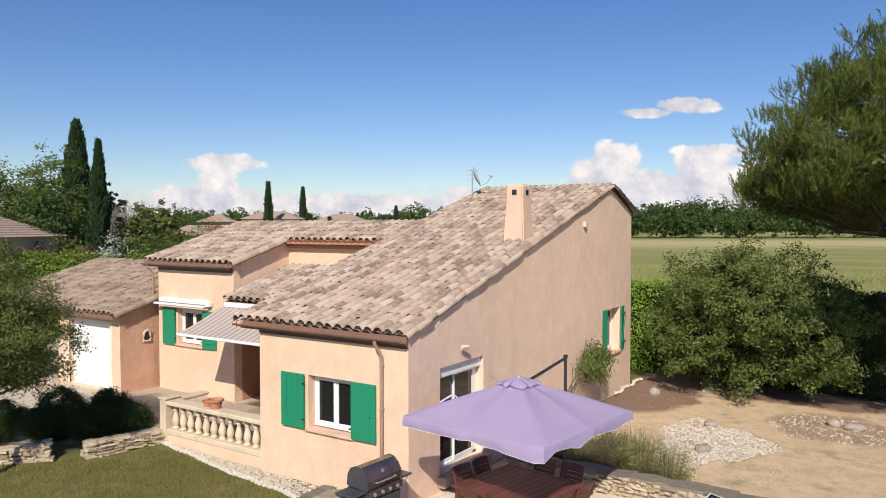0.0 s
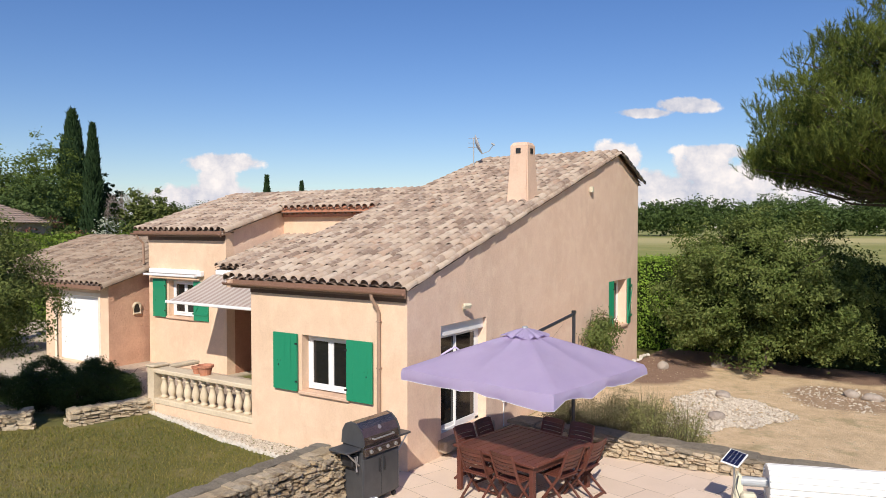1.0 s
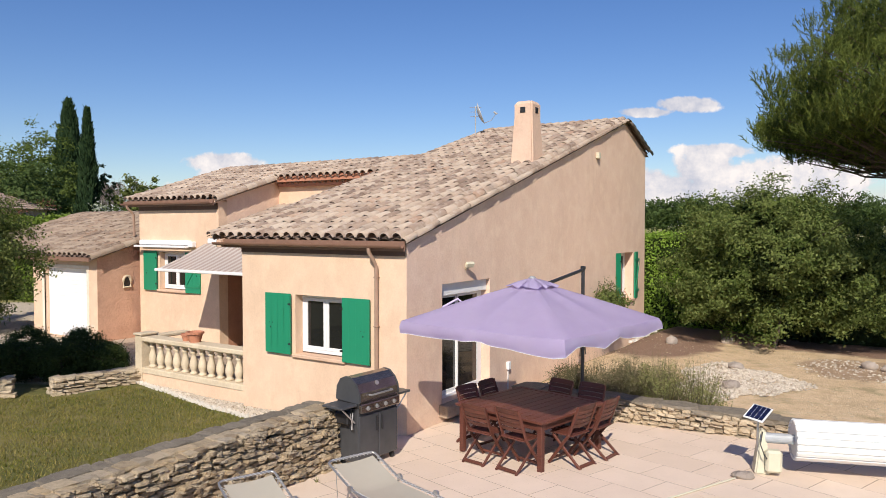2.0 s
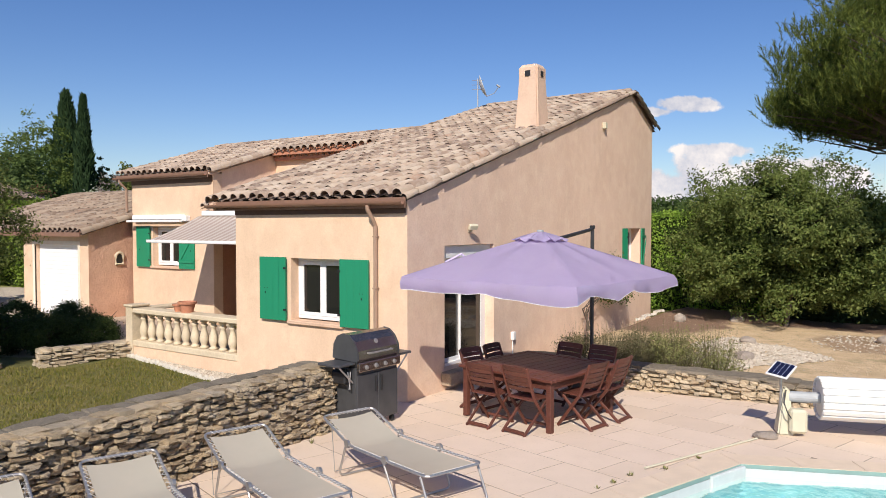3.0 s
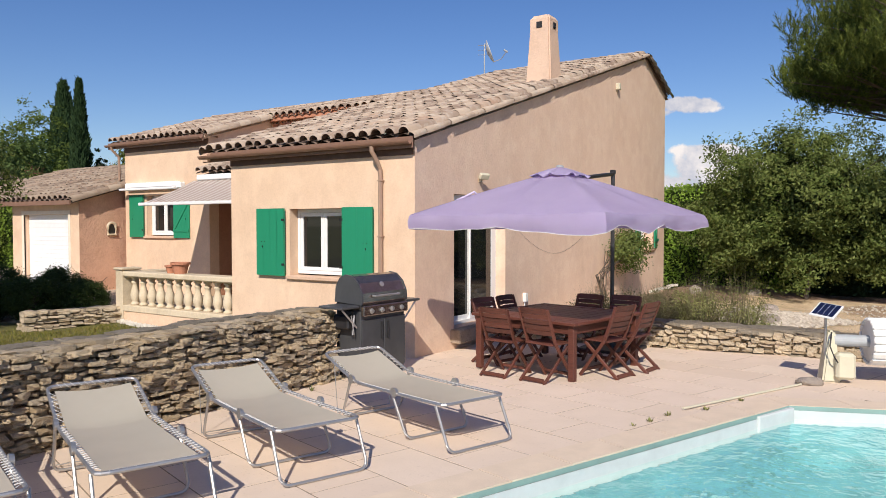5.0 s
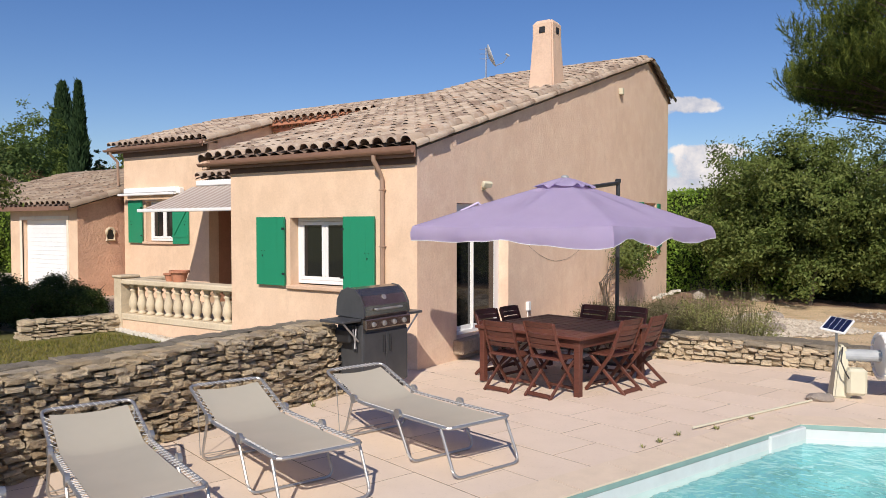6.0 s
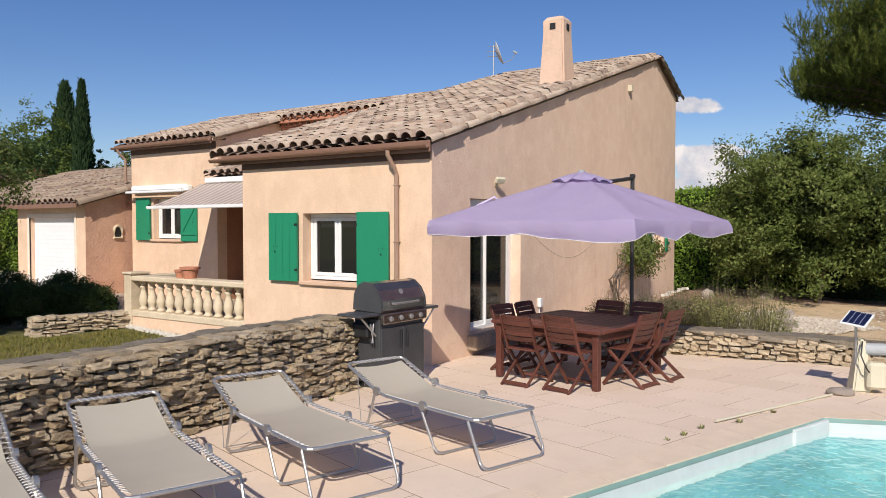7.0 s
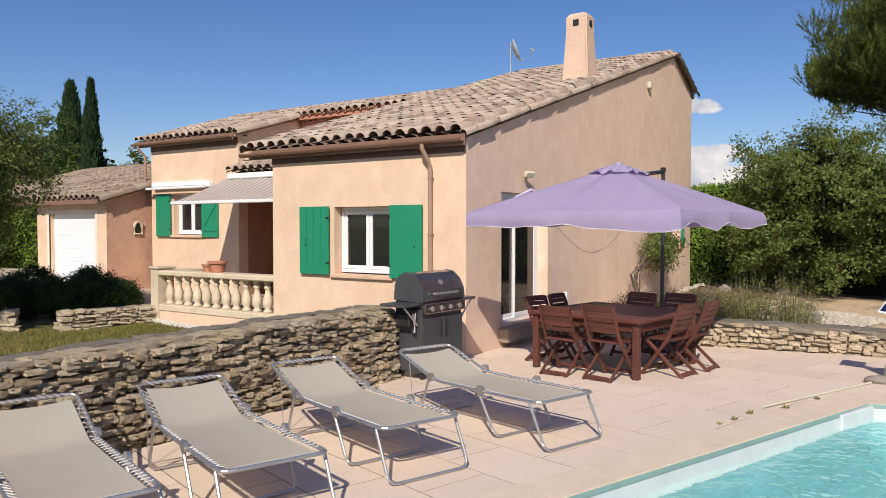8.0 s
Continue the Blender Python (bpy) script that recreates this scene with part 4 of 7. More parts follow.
garage = thing("garage", pose(0, 0, 0), "low rendered garage wing with a white roller door", "garage")
GD = (-14.25, -12.08, 0.12, 2.06)
part("wall", wall_mesh("y", 1.9, 0.28, -14.85, -11.6, -0.4, lambda u: gar_z(1.9) - 0.1, [GD]), WALL_FRONT, garage, "ochre rendered wall round the garage door")
part("wall", wall_mesh("x", -11.596, -0.27, 1.903, 5.6, -0.4, lambda u: gar_z(u) - 0.1), WALL_SIDE_DIM, garage, "rough terracotta-coloured side wall, its dimmer light put into the tone")
part("wall", wall_mesh("x", -14.85, 0.28, 2.18, 5.6, -0.4, lambda u: gar_z(u) - 0.1), WALL_SIDE_DIM, garage)
part("wall", wall_mesh("y", 5.6, 0.25, -18.8, -11.6, -0.4, lambda u: gar_z(5.6) - 0.1), WALL_SIDE_DIM, garage)
rdoor = part("roller_door", boxed(GD[0] + 0.003, 2.06, 0.12, GD[1] - 0.003, 2.09, 2.055), DOOR_WHITE, garage, "white slatted roller door, closed")
for i in range(17):
    z = 0.122 + i * 0.114
    part("slat", boxed(GD[0] + 0.004, 2.035, z, GD[1] - 0.004, 2.059, z + 0.112, 0.0025), DOOR_WHITE, rdoor)
TRIM = stucco("pale_trim", (0.80, 0.70, 0.58), (0.72, 0.61, 0.49), 30, 0.003)
for a, b, c, d in ((GD[0] - 0.1, GD[0], GD[2], GD[3] + 0.1), (GD[1], GD[1] + 0.1, GD[2], GD[3] + 0.1), (GD[0], GD[1], GD[3], GD[3] + 0.1)):
    part("door_trim", boxed(a, 1.885, c, b, 1.94, d, 0.004), TRIM, garage, "pale rendered trim round the garage door")
part("gate_post", boxed(-18.75, 1.95, -0.3, -18.5, 2.2, gar_z(1.95) - 0.1, 0.02), WALL_FRONT, garage)
groof = roof_body("roof", -18.95, -11.45, 1.62, 5.75, gar_z, garage, "weathered clay-tiled lean-to roof")
joined_tiles("garage_tiles", [m for r, c, m in tile_poses(-18.95, -11.5, 1.60, 5.8, gar_z, rng)], groof, "", TILE_OLD)
joined_tiles("verge_tiles", [Matrix.Translation((-11.46, 1.6 + i * 0.332, gar_z(1.6 + i * 0.332) - 0.02)) @ pose(0, 0, 0, 17, 0, 0) @ pose(0, 0, 0, 0, 35, 0) for i in range(5)], groof, "", TILE_OLD)
part("fascia", boxed(-18.9, 1.6, 2.29, -11.5, 1.64, 2.40, 0.004), GUTTER, garage)
# little arched wall niche
bm = bmesh.new()
arch = [(2.65, 1.54), (2.65, 1.74)] + [(2.76 - 0.11 * math.cos(a), 1.74 + 0.11 * math.sin(a)) for a in np.linspace(0.3, math.pi - 0.3, 6)] + [(2.87, 1.74), (2.87, 1.54)]
tube(bm, [(-11.57, y, z) for y, z in arch], 0.036, 6, True)
nic = part("niche_surround", bm, CAST, garage, "small arched stone niche")
part("niche", boxed(-11.62, 2.66, 1.55, -11.588, 2.86, 1.83, 0.004), BLACK, nic, "dark niche opening")

# ---- awnings ----
STRIPE = Mat("striped_awning", 0.85, coords="World")
_sep = STRIPE.t.nodes.new("ShaderNodeSeparateXYZ")
STRIPE.put(STRIPE.co, _sep.inputs[0])
_w = STRIPE.math("FRACT", STRIPE.math("MULTIPLY", _sep.outputs[0], 5.2))
STRIPE.colour(STRIPE.mix(STRIPE.ramp(_w, [(0.0, (0, 0, 0)), (0.5, (0, 0, 0)), (0.53, (1, 1, 1)), (0.97, (1, 1, 1))]), (0.66, 0.54, 0.48), (0.84, 0.78, 0.72)))
STRIPE = STRIPE.m
awning = thing("awning", pose(0, 0, 0), "open striped beige fabric awning over the porch", "awning")
AX0, AX1, AY0, AY1, AZ0, AZ1 = -8.0, -4.62, 2.55, 1.18, 2.80, 2.24
bm = bmesh.new()
n = 14
rows = []
for j in range(5):
    f = j / 4
    rows.append([bm.verts.new((AX0 + (AX1 - AX0) * i / n, AY0 + (AY1 - AY0) * f, AZ0 + (AZ1 - AZ0) * f - 0.03 * math.sin(math.pi * f))) for i in range(n + 1)])
for ra, rb in zip(rows, rows[1:]):
    for i in range(n):
        bm.faces.new((ra[i], ra[i + 1], rb[i + 1], rb[i]))
bmesh.ops.solidify(bm, geom=bm.faces[:], thickness=0.004)
part("fabric", bm, STRIPE, awning)
part("front_bar", boxed(AX0 - 0.02, AY1 - 0.05, AZ1 - 0.05, AX1 + 0.02, AY1 + 0.005, AZ1 + 0.02, 0.012), WHITE, awning, "white front bar")
part("cassette", boxed(-7.85, 2.5, 2.80, -3.9, 2.64, 2.93, 0.02), WHITE, awning, "white awning cassette")
for x in (-7.6, -5.0):
    bm = bmesh.new()
    tube(bm, [(x, 2.52, 2.76), (x + 0.35, 1.9, 2.42), (x, AY1 + 0.03, AZ1 - 0.02)], 0.022, 6)
    part("folding_arm", bm, WHITE, awning)
awning2 = thing("awning", pose(0, 0, 0), "closed white cassette awning above the window", "awning")
part("cassette", boxed(-11.2, LY - 0.16, 2.72, -9.12, LY, 2.86, 0.025), WHITE, awning2)
part("lip", boxed(-11.27, LY - 0.28, 2.66, -9.05, LY - 0.165, 2.72, 0.012), WHITE, awning2)
part("bracket", boxed(-9.115, LY - 0.15, 2.68, -8.95, LY, 2.83, 0.02), WHITE, awning2)

# ---- porch terrace and balustrade ----
porch_terrace = thing("porch_terrace", pose(0, 0, 0), "raised porch terrace behind the balustrade", "terrace", kind="structure")
part("base", boxed(-7.05, 0.12, -0.4, -3.745, 5.1, 0.10, 0.01), WALL_FRONT, porch_terrace)
part("paving", boxed(-7.05, 0.6, 0.104, -3.745, 5.1, 0.125), FLAG, porch_terrace)
part("side_paving", boxed(-11.55, 0.3, -0.3, -7.06, 3.04, 0.11, 0.01), FLAG, porch_terrace, "rose-coloured side paving")
bal = thing("balustrade", pose(0, 0, 0), "cream cast-stone balustrade on the porch edge", "balustrade")
part("plinth", boxed(-7.02, 0.10, 0.10, -3.745, 0.42, 0.22, 0.012), CAST, bal)
part("handrail", boxed(-7.0, 0.08, 0.78, -3.745, 0.44, 0.88, 0.02), CAST, bal)
part("pier", boxed(-7.22, 0.08, -0.1, -7.0, 0.46, 0.90, 0.012), CAST, bal)
part("pier_cap", boxed(-7.25, 0.05, 0.90, -6.96, 0.49, 0.95, 0.015), CAST, bal)
part("return_rail", boxed(-7.2, 0.47, 0.80, -6.95, 1.3, 0.88, 0.02), CAST, bal)
BAL_PROFILE = [(r_ * 0.98, z_) for r_, z_ in [(0.085, 0.222), (0.085, 0.26), (0.055, 0.275), (0.06, 0.30), (0.088, 0.37), (0.092, 0.42), (0.075, 0.50), (0.05, 0.58), (0.046, 0.63), (0.07, 0.655), (0.07, 0.675), (0.048, 0.69), (0.05, 0.72), (0.078, 0.735), (0.078, 0.779)]]
me = None
for i in range(12):
    if me is None:
        ob = part("baluster", lathe(BAL_PROFILE, 12), CAST, bal, smooth=True)
        me = ob.data
    else:
        ob = link_mesh("baluster", me, None, bal)
    ob.location = (-6.85 + i * 0.27, 0.26, 0)
for x, s, h in ((-5.47, 1.12, 0.21), (-5.74, 0.72, 0.15)):
    pot = thing("flower_pot", pose(x, 0.62, 0.88 if s < 1 else 0.88), "terracotta flower pot on the porch wall", "pot", "flower pots")
    pot.location = (x, 0.27, 0.88)
    part("bowl", lathe([(0.10 * s, 0.0), (0.14 * s, h * 0.8), (0.165 * s, h * 0.8), (0.165 * s, h), (0.14 * s, h), (0.12 * s, h * 0.7)], 16), TERRA, pot, smooth=False)

# ---- foliage ----


def unit(rng, n):
    v = rng.normal(size=(n, 3))
    return v / np.linalg.norm(v, axis=1, keepdims=True)


def leaf_cloud(centres, outward, length, width, rng, lift=0.35):
    """Four-cornered leaves at the centres, turned at random, more often facing outward and up."""
    n = len(centres)
    nrm = unit(rng, n) * 0.9 + outward * 0.7 + np.array([0, 0, lift])
    nrm /= np.linalg.norm(nrm, axis=1, keepdims=True)
    a = np.cross(nrm, unit(rng, n))
    a /= np.linalg.norm(a, axis=1, keepdims=True) + 1e-9
    b = np.cross(nrm, a)
    s = rng.uniform(0.65, 1.25, (n, 1))
    L, W = a * length * 0.5 * s, b * width * 0.5 * s
    fold = nrm * width * 0.18 * s
    v = np.stack([centres - L, centres + W + fold, centres + L, centres - W + fold], 1).reshape(-1, 3)
    return v, np.arange(4 * n).reshape(-1, 4)


def crown_points(rng, centre, radii, clumps, per, spread, rough=0.28, shell=0.55, flat_low=0.0):
    """Leaf places in clumps scattered through an uneven ellipsoid, mostly near its surface."""
    centre, radii = np.array(centre, float), np.array(radii, float)
    d = unit(rng, clumps)
    lump = np.array([1 + rough * noise.noise(Vector(q) * 2.1 + Vector(centre)) * 1.6 for q in d])
    r = (shell + (1 - shell) * rng.random(clumps) ** 0.6) * lump
    if flat_low:
        d[:, 2] = np.where(d[:, 2] < 0, d[:, 2] * flat_low, d[:, 2])
    c = centre + d * radii * r[:, None]
    p = np.repeat(c, per, 0) + rng.normal(size=(clumps * per, 3)) * spread * np.array([1, 1, 0.75])
    o = np.repeat(d, per, 0)
    return p, o


def crown(parent, name, rng, centre, radii, clumps, per, spread, length, width, material, **kw):
    p, o = crown_points(rng, centre, radii, clumps, per, spread, **kw)
    v, f = leaf_cloud(p, o, length, width, rng)
    return arrays(name, v, f, material, parent)


def limbs(parent, base, top, r, rng, forks=7, reach=1.6, bark=None):
    bm = bmesh.new()
    base, top = Vector(base), Vector(top)
    mid = base.lerp(top, 0.5) + Vector((rng.uniform(-0.15, 0.15), rng.uniform(-0.15, 0.15), 0))
    tube(bm, [base, base.lerp(mid, 0.5), mid, top], r, 9, taper=r * 0.45)
    for i in range(forks):
        s = base.lerp(top, rng.uniform(0.45, 0.95))
        a = rng.uniform(0, 2 * math.pi)
        e = s + Vector((math.cos(a), math.sin(a), rng.uniform(0.2, 0.8))) * reach * rng.uniform(0.6, 1.1)
        k = s.lerp(e, 0.5) + Vector((rng.uniform(-0.1, 0.1), rng.uniform(-0.1, 0.1), 0.08))
        tube(bm, [s, k, e], r * 0.42, 6, taper=r * 0.1)
    return part("trunk", bm, bark or BARK, parent)


def tree(name, base, height, radii, material, label, category="tree", clumps=160, per=60, spread=0.28, leaf=(0.1, 0.05), seed=1, trunk_r=0.14, low=0.35, group="", rough=0.3, shell=0.5, flat_low=0.0):
    x, y, z = base
    t = thing(name, pose(0, 0, 0), label, category, group)
    rng = np.random.default_rng(seed)
    pr = random.Random(seed)
    cz = z + height - radii[2]
    limbs(t, (x, y, z - 0.2), (x, y, cz + radii[2] * 0.5), trunk_r, pr, 8, max(radii[:2]) * 0.75)
    crown(t, "crown", rng, (x, y, cz), radii, clumps, per, spread, leaf[0], leaf[1], material, rough=rough, shell=shell, flat_low=flat_low)
    return t


def cypress(base, height, radius, seed, label="slender dark Italian cypress", leaf=0.22, n=9000, material=None):
    t = thing("cypress", pose(0, 0, 0), label, "tree", "cypresses")
    rng = np.random.default_rng(seed)
    x, y, z = base
    bm = bmesh.new()
    tube(bm, [(x, y, z - 0.2), (x, y, z + height * 0.5), (x, y, z + height * 0.9)], radius * 0.18, 7, taper=0.03)
    part("trunk", bm, BARK, t)
    h = rng.random(n) ** 0.85
    prof = np.minimum(1.0, 6 * h + 0.25) * (1 - h) ** 0.62 * 1.05
    a = rng.random(n) * 2 * math.pi
    wob = 1 + 0.16 * np.sin(a * 3 + h * 19) + 0.12 * np.sin(a * 5 - h * 31)
    r = radius * prof * wob * (0.72 + 0.3 * rng.random(n))
    p = np.stack([x + r * np.cos(a), y + r * np.sin(a), z + 0.2 + h * (height - 0.2)], 1)
    o = np.stack([np.cos(a), np.sin(a), np.full(n, 0.6)], 1)
    s = rng.uniform(0.6, 1.2, (n, 1)) * leaf
    up = np.stack([0.25 * np.cos(a), 0.25 * np.sin(a), np.ones(n)], 1) + rng.normal(size=(n, 3)) * 0.22
    side = np.cross(up, o + rng.normal(size=(n, 3)) * 0.5)
    side /= np.linalg.norm(side, axis=1, keepdims=True)
    v = np.stack([p - side * s * 0.28, p + side * s * 0.28, p + up * s * 0.9 + o * s * 0.1], 1).reshape(-1, 3)
    arrays("crown", v, np.arange(3 * n).reshape(-1, 3), material or LEAF_CYPRESS, t)
    return t


def hedge(name, p0, p1, thick, height, material, label, seed, density=420, leaf=(0.11, 0.055), lump=0.12, base=-0.2):
    """A clipped hedge: dark core painted as inner shade, and leaves all over its faces."""
    t = thing(name, pose(0, 0, 0), label, "hedge")
    rng = np.random.default_rng(seed)
    p0, p1 = np.array(p0, float), np.array(p1, float)
    d = p1 - p0
    L = np.linalg.norm(d)
    d /= L
    nrm = np.array([d[1], -d[0]])
    ang = math.degrees(math.atan2(d[1], d[0]))
    part("core", boxed(0.1, -thick / 2 + 0.16, base, L - 0.1, thick / 2 - 0.16, height - 0.16, 0.08, pose(p0[0], p0[1], 0, 0, 0, ang)), LEAF_INNER_SHADE, t)
    area_side, area_top = L * (height - base), L * thick
    n1, n2 = int(area_side * density), int(area_top * density)
    u = rng.random(2 * n1 + n2) * L
    w = np.concatenate([np.full(n1, -thick / 2), np.full(n1, thick / 2), (rng.random(n2) - 0.5) * thick])
    z = np.concatenate([base + rng.random(2 * n1) * (height - base), np.full(n2, height)])
    jit = rng.normal(size=(len(u), 3)) * 0.05
    swell = lump * (np.sin(u * 1.9 + z * 1.3) + np.sin(u * 4.1 - z * 2.7) * 0.6)
    sgn = np.concatenate([np.full(n1, -1.0), np.full(n1, 1.0), np.zeros(n2)])
    w2 = w + sgn * swell + jit[:, 1]
    z2 = z + np.where(sgn == 0, swell, 0) + jit[:, 2]
    xy = p0 + d * (u + jit[:, 0])[:, None] - nrm * w2[:, None] * 1.0
    o = np.concatenate([np.repeat(np.array([[*(nrm * 1.0), 0.2]]), n1, 0), np.repeat(np.array([[*(-nrm), 0.2]]), n1, 0), np.repeat(np.array([[0, 0, 1.0]]), n2, 0)])
    v, f = leaf_cloud(np.column_stack([xy, z2]), o, leaf[0], leaf[1], rng, 0.25)
    arrays("leaves", v, f, material, t)
    return t


# ---- terrace, pool ----
POOL = [(1.17, -10.6), (4.92, -0.70), (8.9, 0.97), (11.5, -2.2), (9.6, -9.2), (5.2, -12.4)]


def grow(poly, d):
    """The polygon (clockwise seen from above) moved outward by d."""
    out = []
    n = len(poly)
    for i in range(n):
        a, b, c = (Vector(poly[k % n]) for k in (i - 1, i, i + 1))
        n1 = Vector((-(b - a).y, (b - a).x)).normalized()
        n2 = Vector((-(c - b).y, (c - b).x)).normalized()
        m = (n1 + n2).normalized()
        out.append(tuple(b + m * d / max(0.35, m.dot(n1))))
    return out


def clip(poly, p, q, keep_left=True):
    """The part of a convex polygon on one side of the line from p to q."""
    s = 1 if keep_left else -1

    def side(v):
        return s * ((q[0] - p[0]) * (v[1] - p[1]) - (q[1] - p[1]) * (v[0] - p[0]))

    out = []
    for a, b in zip(poly, poly[1:] + poly[:1]):
        sa, sb = side(a), side(b)
        if sa >= 0:
            out.append(a)
        if sa * sb < 0:
            t = sa / (sa - sb)
            out.append((a[0] + t * (b[0] - a[0]), a[1] + t * (b[1] - a[1])))
    return out


def minus(poly, convex):
    """Convex pieces of a convex polygon outside a clockwise convex one."""
    out, rest = [], poly
    for p, q in zip(convex, convex[1:] + convex[:1]):
        piece = clip(rest, p, q, True)
        if len(piece) > 2:
            out.append(piece)
        rest = clip(rest, p, q, False)
        if len(rest) < 3:
            break
    return out


def prism(poly, z0, z1):
    bm = bmesh.new()
    lo = [bm.verts.new((x, y, z0)) for x, y in poly]
    hi = [bm.verts.new((x, y, z1)) for x, y in poly]
    bm.faces.new(hi)
    bm.faces.new(lo[::-1])
    for i in range(len(poly)):
        bm.faces.new((lo[i], lo[(i + 1) % len(poly)], hi[(i + 1) % len(poly)], hi[i]))
    bmesh.ops.recalc_face_normals(bm, faces=bm.faces)
    return bm


def terrace_z(x, y):
    """The terrace falls gently from the pool towards the house and garden."""
    return 0.042 + 0.03 * (min(x, 4.6) - 4.1) - 0.012 * (y + 1.9)


OUTER = grow(POOL, 0.34)
pool = thing("pool", pose(0, 0, 0), "turquoise swimming pool with a pale stone coping", "pool", kind="structure")
n = len(POOL)
for i in range(n):
    a, b, c, d = Vector(POOL[i]), Vector(POOL[(i + 1) % n]), Vector(OUTER[(i + 1) % n]), Vector(OUTER[i])
    k = max(1, round((b - a).length / 0.6))
    for j in range(k):
        g = 0.004 / max(0.1, (b - a).length)
        f0, f1 = j / k + g, (j + 1) / k - g
        bm = prism([tuple(a.lerp(b, f0)), tuple(a.lerp(b, f1)), tuple(d.lerp(c, f1)), tuple(d.lerp(c, f0))], -0.03, 0.0)
        for v in bm.verts:
            v.co.z += terrace_z(v.co.x, v.co.y) + 0.006
        part("coping_stone", bm, COPING, pool)
for name, lo_, hi_, mat, inset in (("liner_edge", lambda z: z - 0.04, lambda z: z + 0.002, LINER_LINE, -0.004), ("pool_rim", lambda z: -0.24, lambda z: z - 0.04, LINER, -0.008), ("pool_wall", lambda z: -1.5, lambda z: -0.24, LINER_DEEP, -0.011)):
    bm = bmesh.new()
    ring = grow(POOL, inset)
    for i in range(n):
        a, b = ring[i], ring[(i + 1) % n]
        ta, tb = terrace_z(*a), terrace_z(*b)
        bm.faces.new([bm.verts.new((a[0], a[1], lo_(ta))), bm.verts.new((b[0], b[1], lo_(tb))), bm.verts.new((b[0], b[1], hi_(tb))), bm.verts.new((a[0], a[1], hi_(ta)))])
    part(name, bm, mat, pool)
ce, cd, cn = Vector(POOL[1]), Vector((0.354, 0.935)), Vector((0.935, -0.354))
bm = prism([tuple(ce - cd * 0.56), tuple(ce + cd * 0.02), tuple(ce + cd * 0.02 + cn * 0.05), tuple(ce - cd * 0.56 + cn * 0.035)], -0.2, 0.03)
bmesh.ops.bevel(bm, geom=bm.edges[:], offset=0.012, segments=2, affect="EDGES", profile=0.5)
part("corner_block", bm, LINER, pool, "white moulded corner of the pool rim")
bm = bmesh.new()
bm.faces.new([bm.verts.new((x, y, -1.45)) for x, y in POOL][::-1])
part("pool_floor", bm, LINER_DEEP, pool)
WATER = Mat("pool_water", 0.04, coords="World")
WATER.b.inputs["Transmission Weight"].default_value = 1.0
WATER.b.inputs["IOR"].default_value = 1.33
WATER.colour((0.72, 0.92, 0.92))
WATER.bump(WATER.math("ADD", WATER.noise(2.6, 3, 0.6), WATER.math("MULTIPLY", WATER.noise(7.0, 2), 0.5)), 0.55, 0.08)
bm = bmesh.new()
bm.faces.new([bm.verts.new((x, y, -0.088)) for x, y in grow(POOL, -0.012)][::-1])
water = part("pool_surface", bm, WATER.m, pool, "rippled clear turquoise water")
water.visible_shadow = False

terrace = thing("terrace", pose(0, 0, 0), "pale sandstone slab terrace round the pool", "terrace", kind="structure")
west = [(-0.72, -13.0), (-0.72, 2.6), (4.6, 2.6), (4.6, -13.0)]
east = [(4.6, -13.0), (4.6, 2.6), (13.0, 2.6), (13.0, -13.0)]
for piece in minus(west, grow(POOL, 0.02)) + minus(east, grow(POOL, 0.02)):
    bm = prism(piece, -0.4, -0.0022)
    for v in bm.verts:
        if v.co.z > -0.2:
            v.co.z += terrace_z(v.co.x, v.co.y)
    part("screed", bm, JOINT, terrace)

# ---- dry-stone walls ----


def stone_mesh(seed):
    """An irregular rounded block in a unit cube."""
    rs = random.Random(seed)
    bm = bmesh.new()
    bmesh.ops.create_cube(bm, size=1.0)
    bmesh.ops.subdivide_edges(bm, edges=bm.edges[:], cuts=1, use_grid_fill=True)
    for v in bm.verts:
        r = v.co.length
        v.co *= 1.0 - 0.12 * max(0.0, r - 0.55) / 0.32
        v.co += Vector((rs.uniform(-0.12, 0.12), rs.uniform(-0.12, 0.10), rs.uniform(-0.15, 0.15)))
    for v in bm.verts:
        v.co = Vector((max(-0.5, min(0.5, v.co.x)), max(-0.5, min(0.5, v.co.y)), max(-0.5, min(0.5, v.co.z))))
    me = bpy.data.meshes.new("stone")
    bm.to_mesh(me)
    bm.free()
    return me


STONES = [stone_mesh(i) for i in range(14)]
PALE = [me.copy() for me in STONES]
CAPS = [me.copy() for me in STONES]
for group_, mat in ((STONES, DRY_STONE), (PALE, PALE_STONE), (CAPS, WALL_CAP)):
    for me in group_:
        me.materials.append(mat)


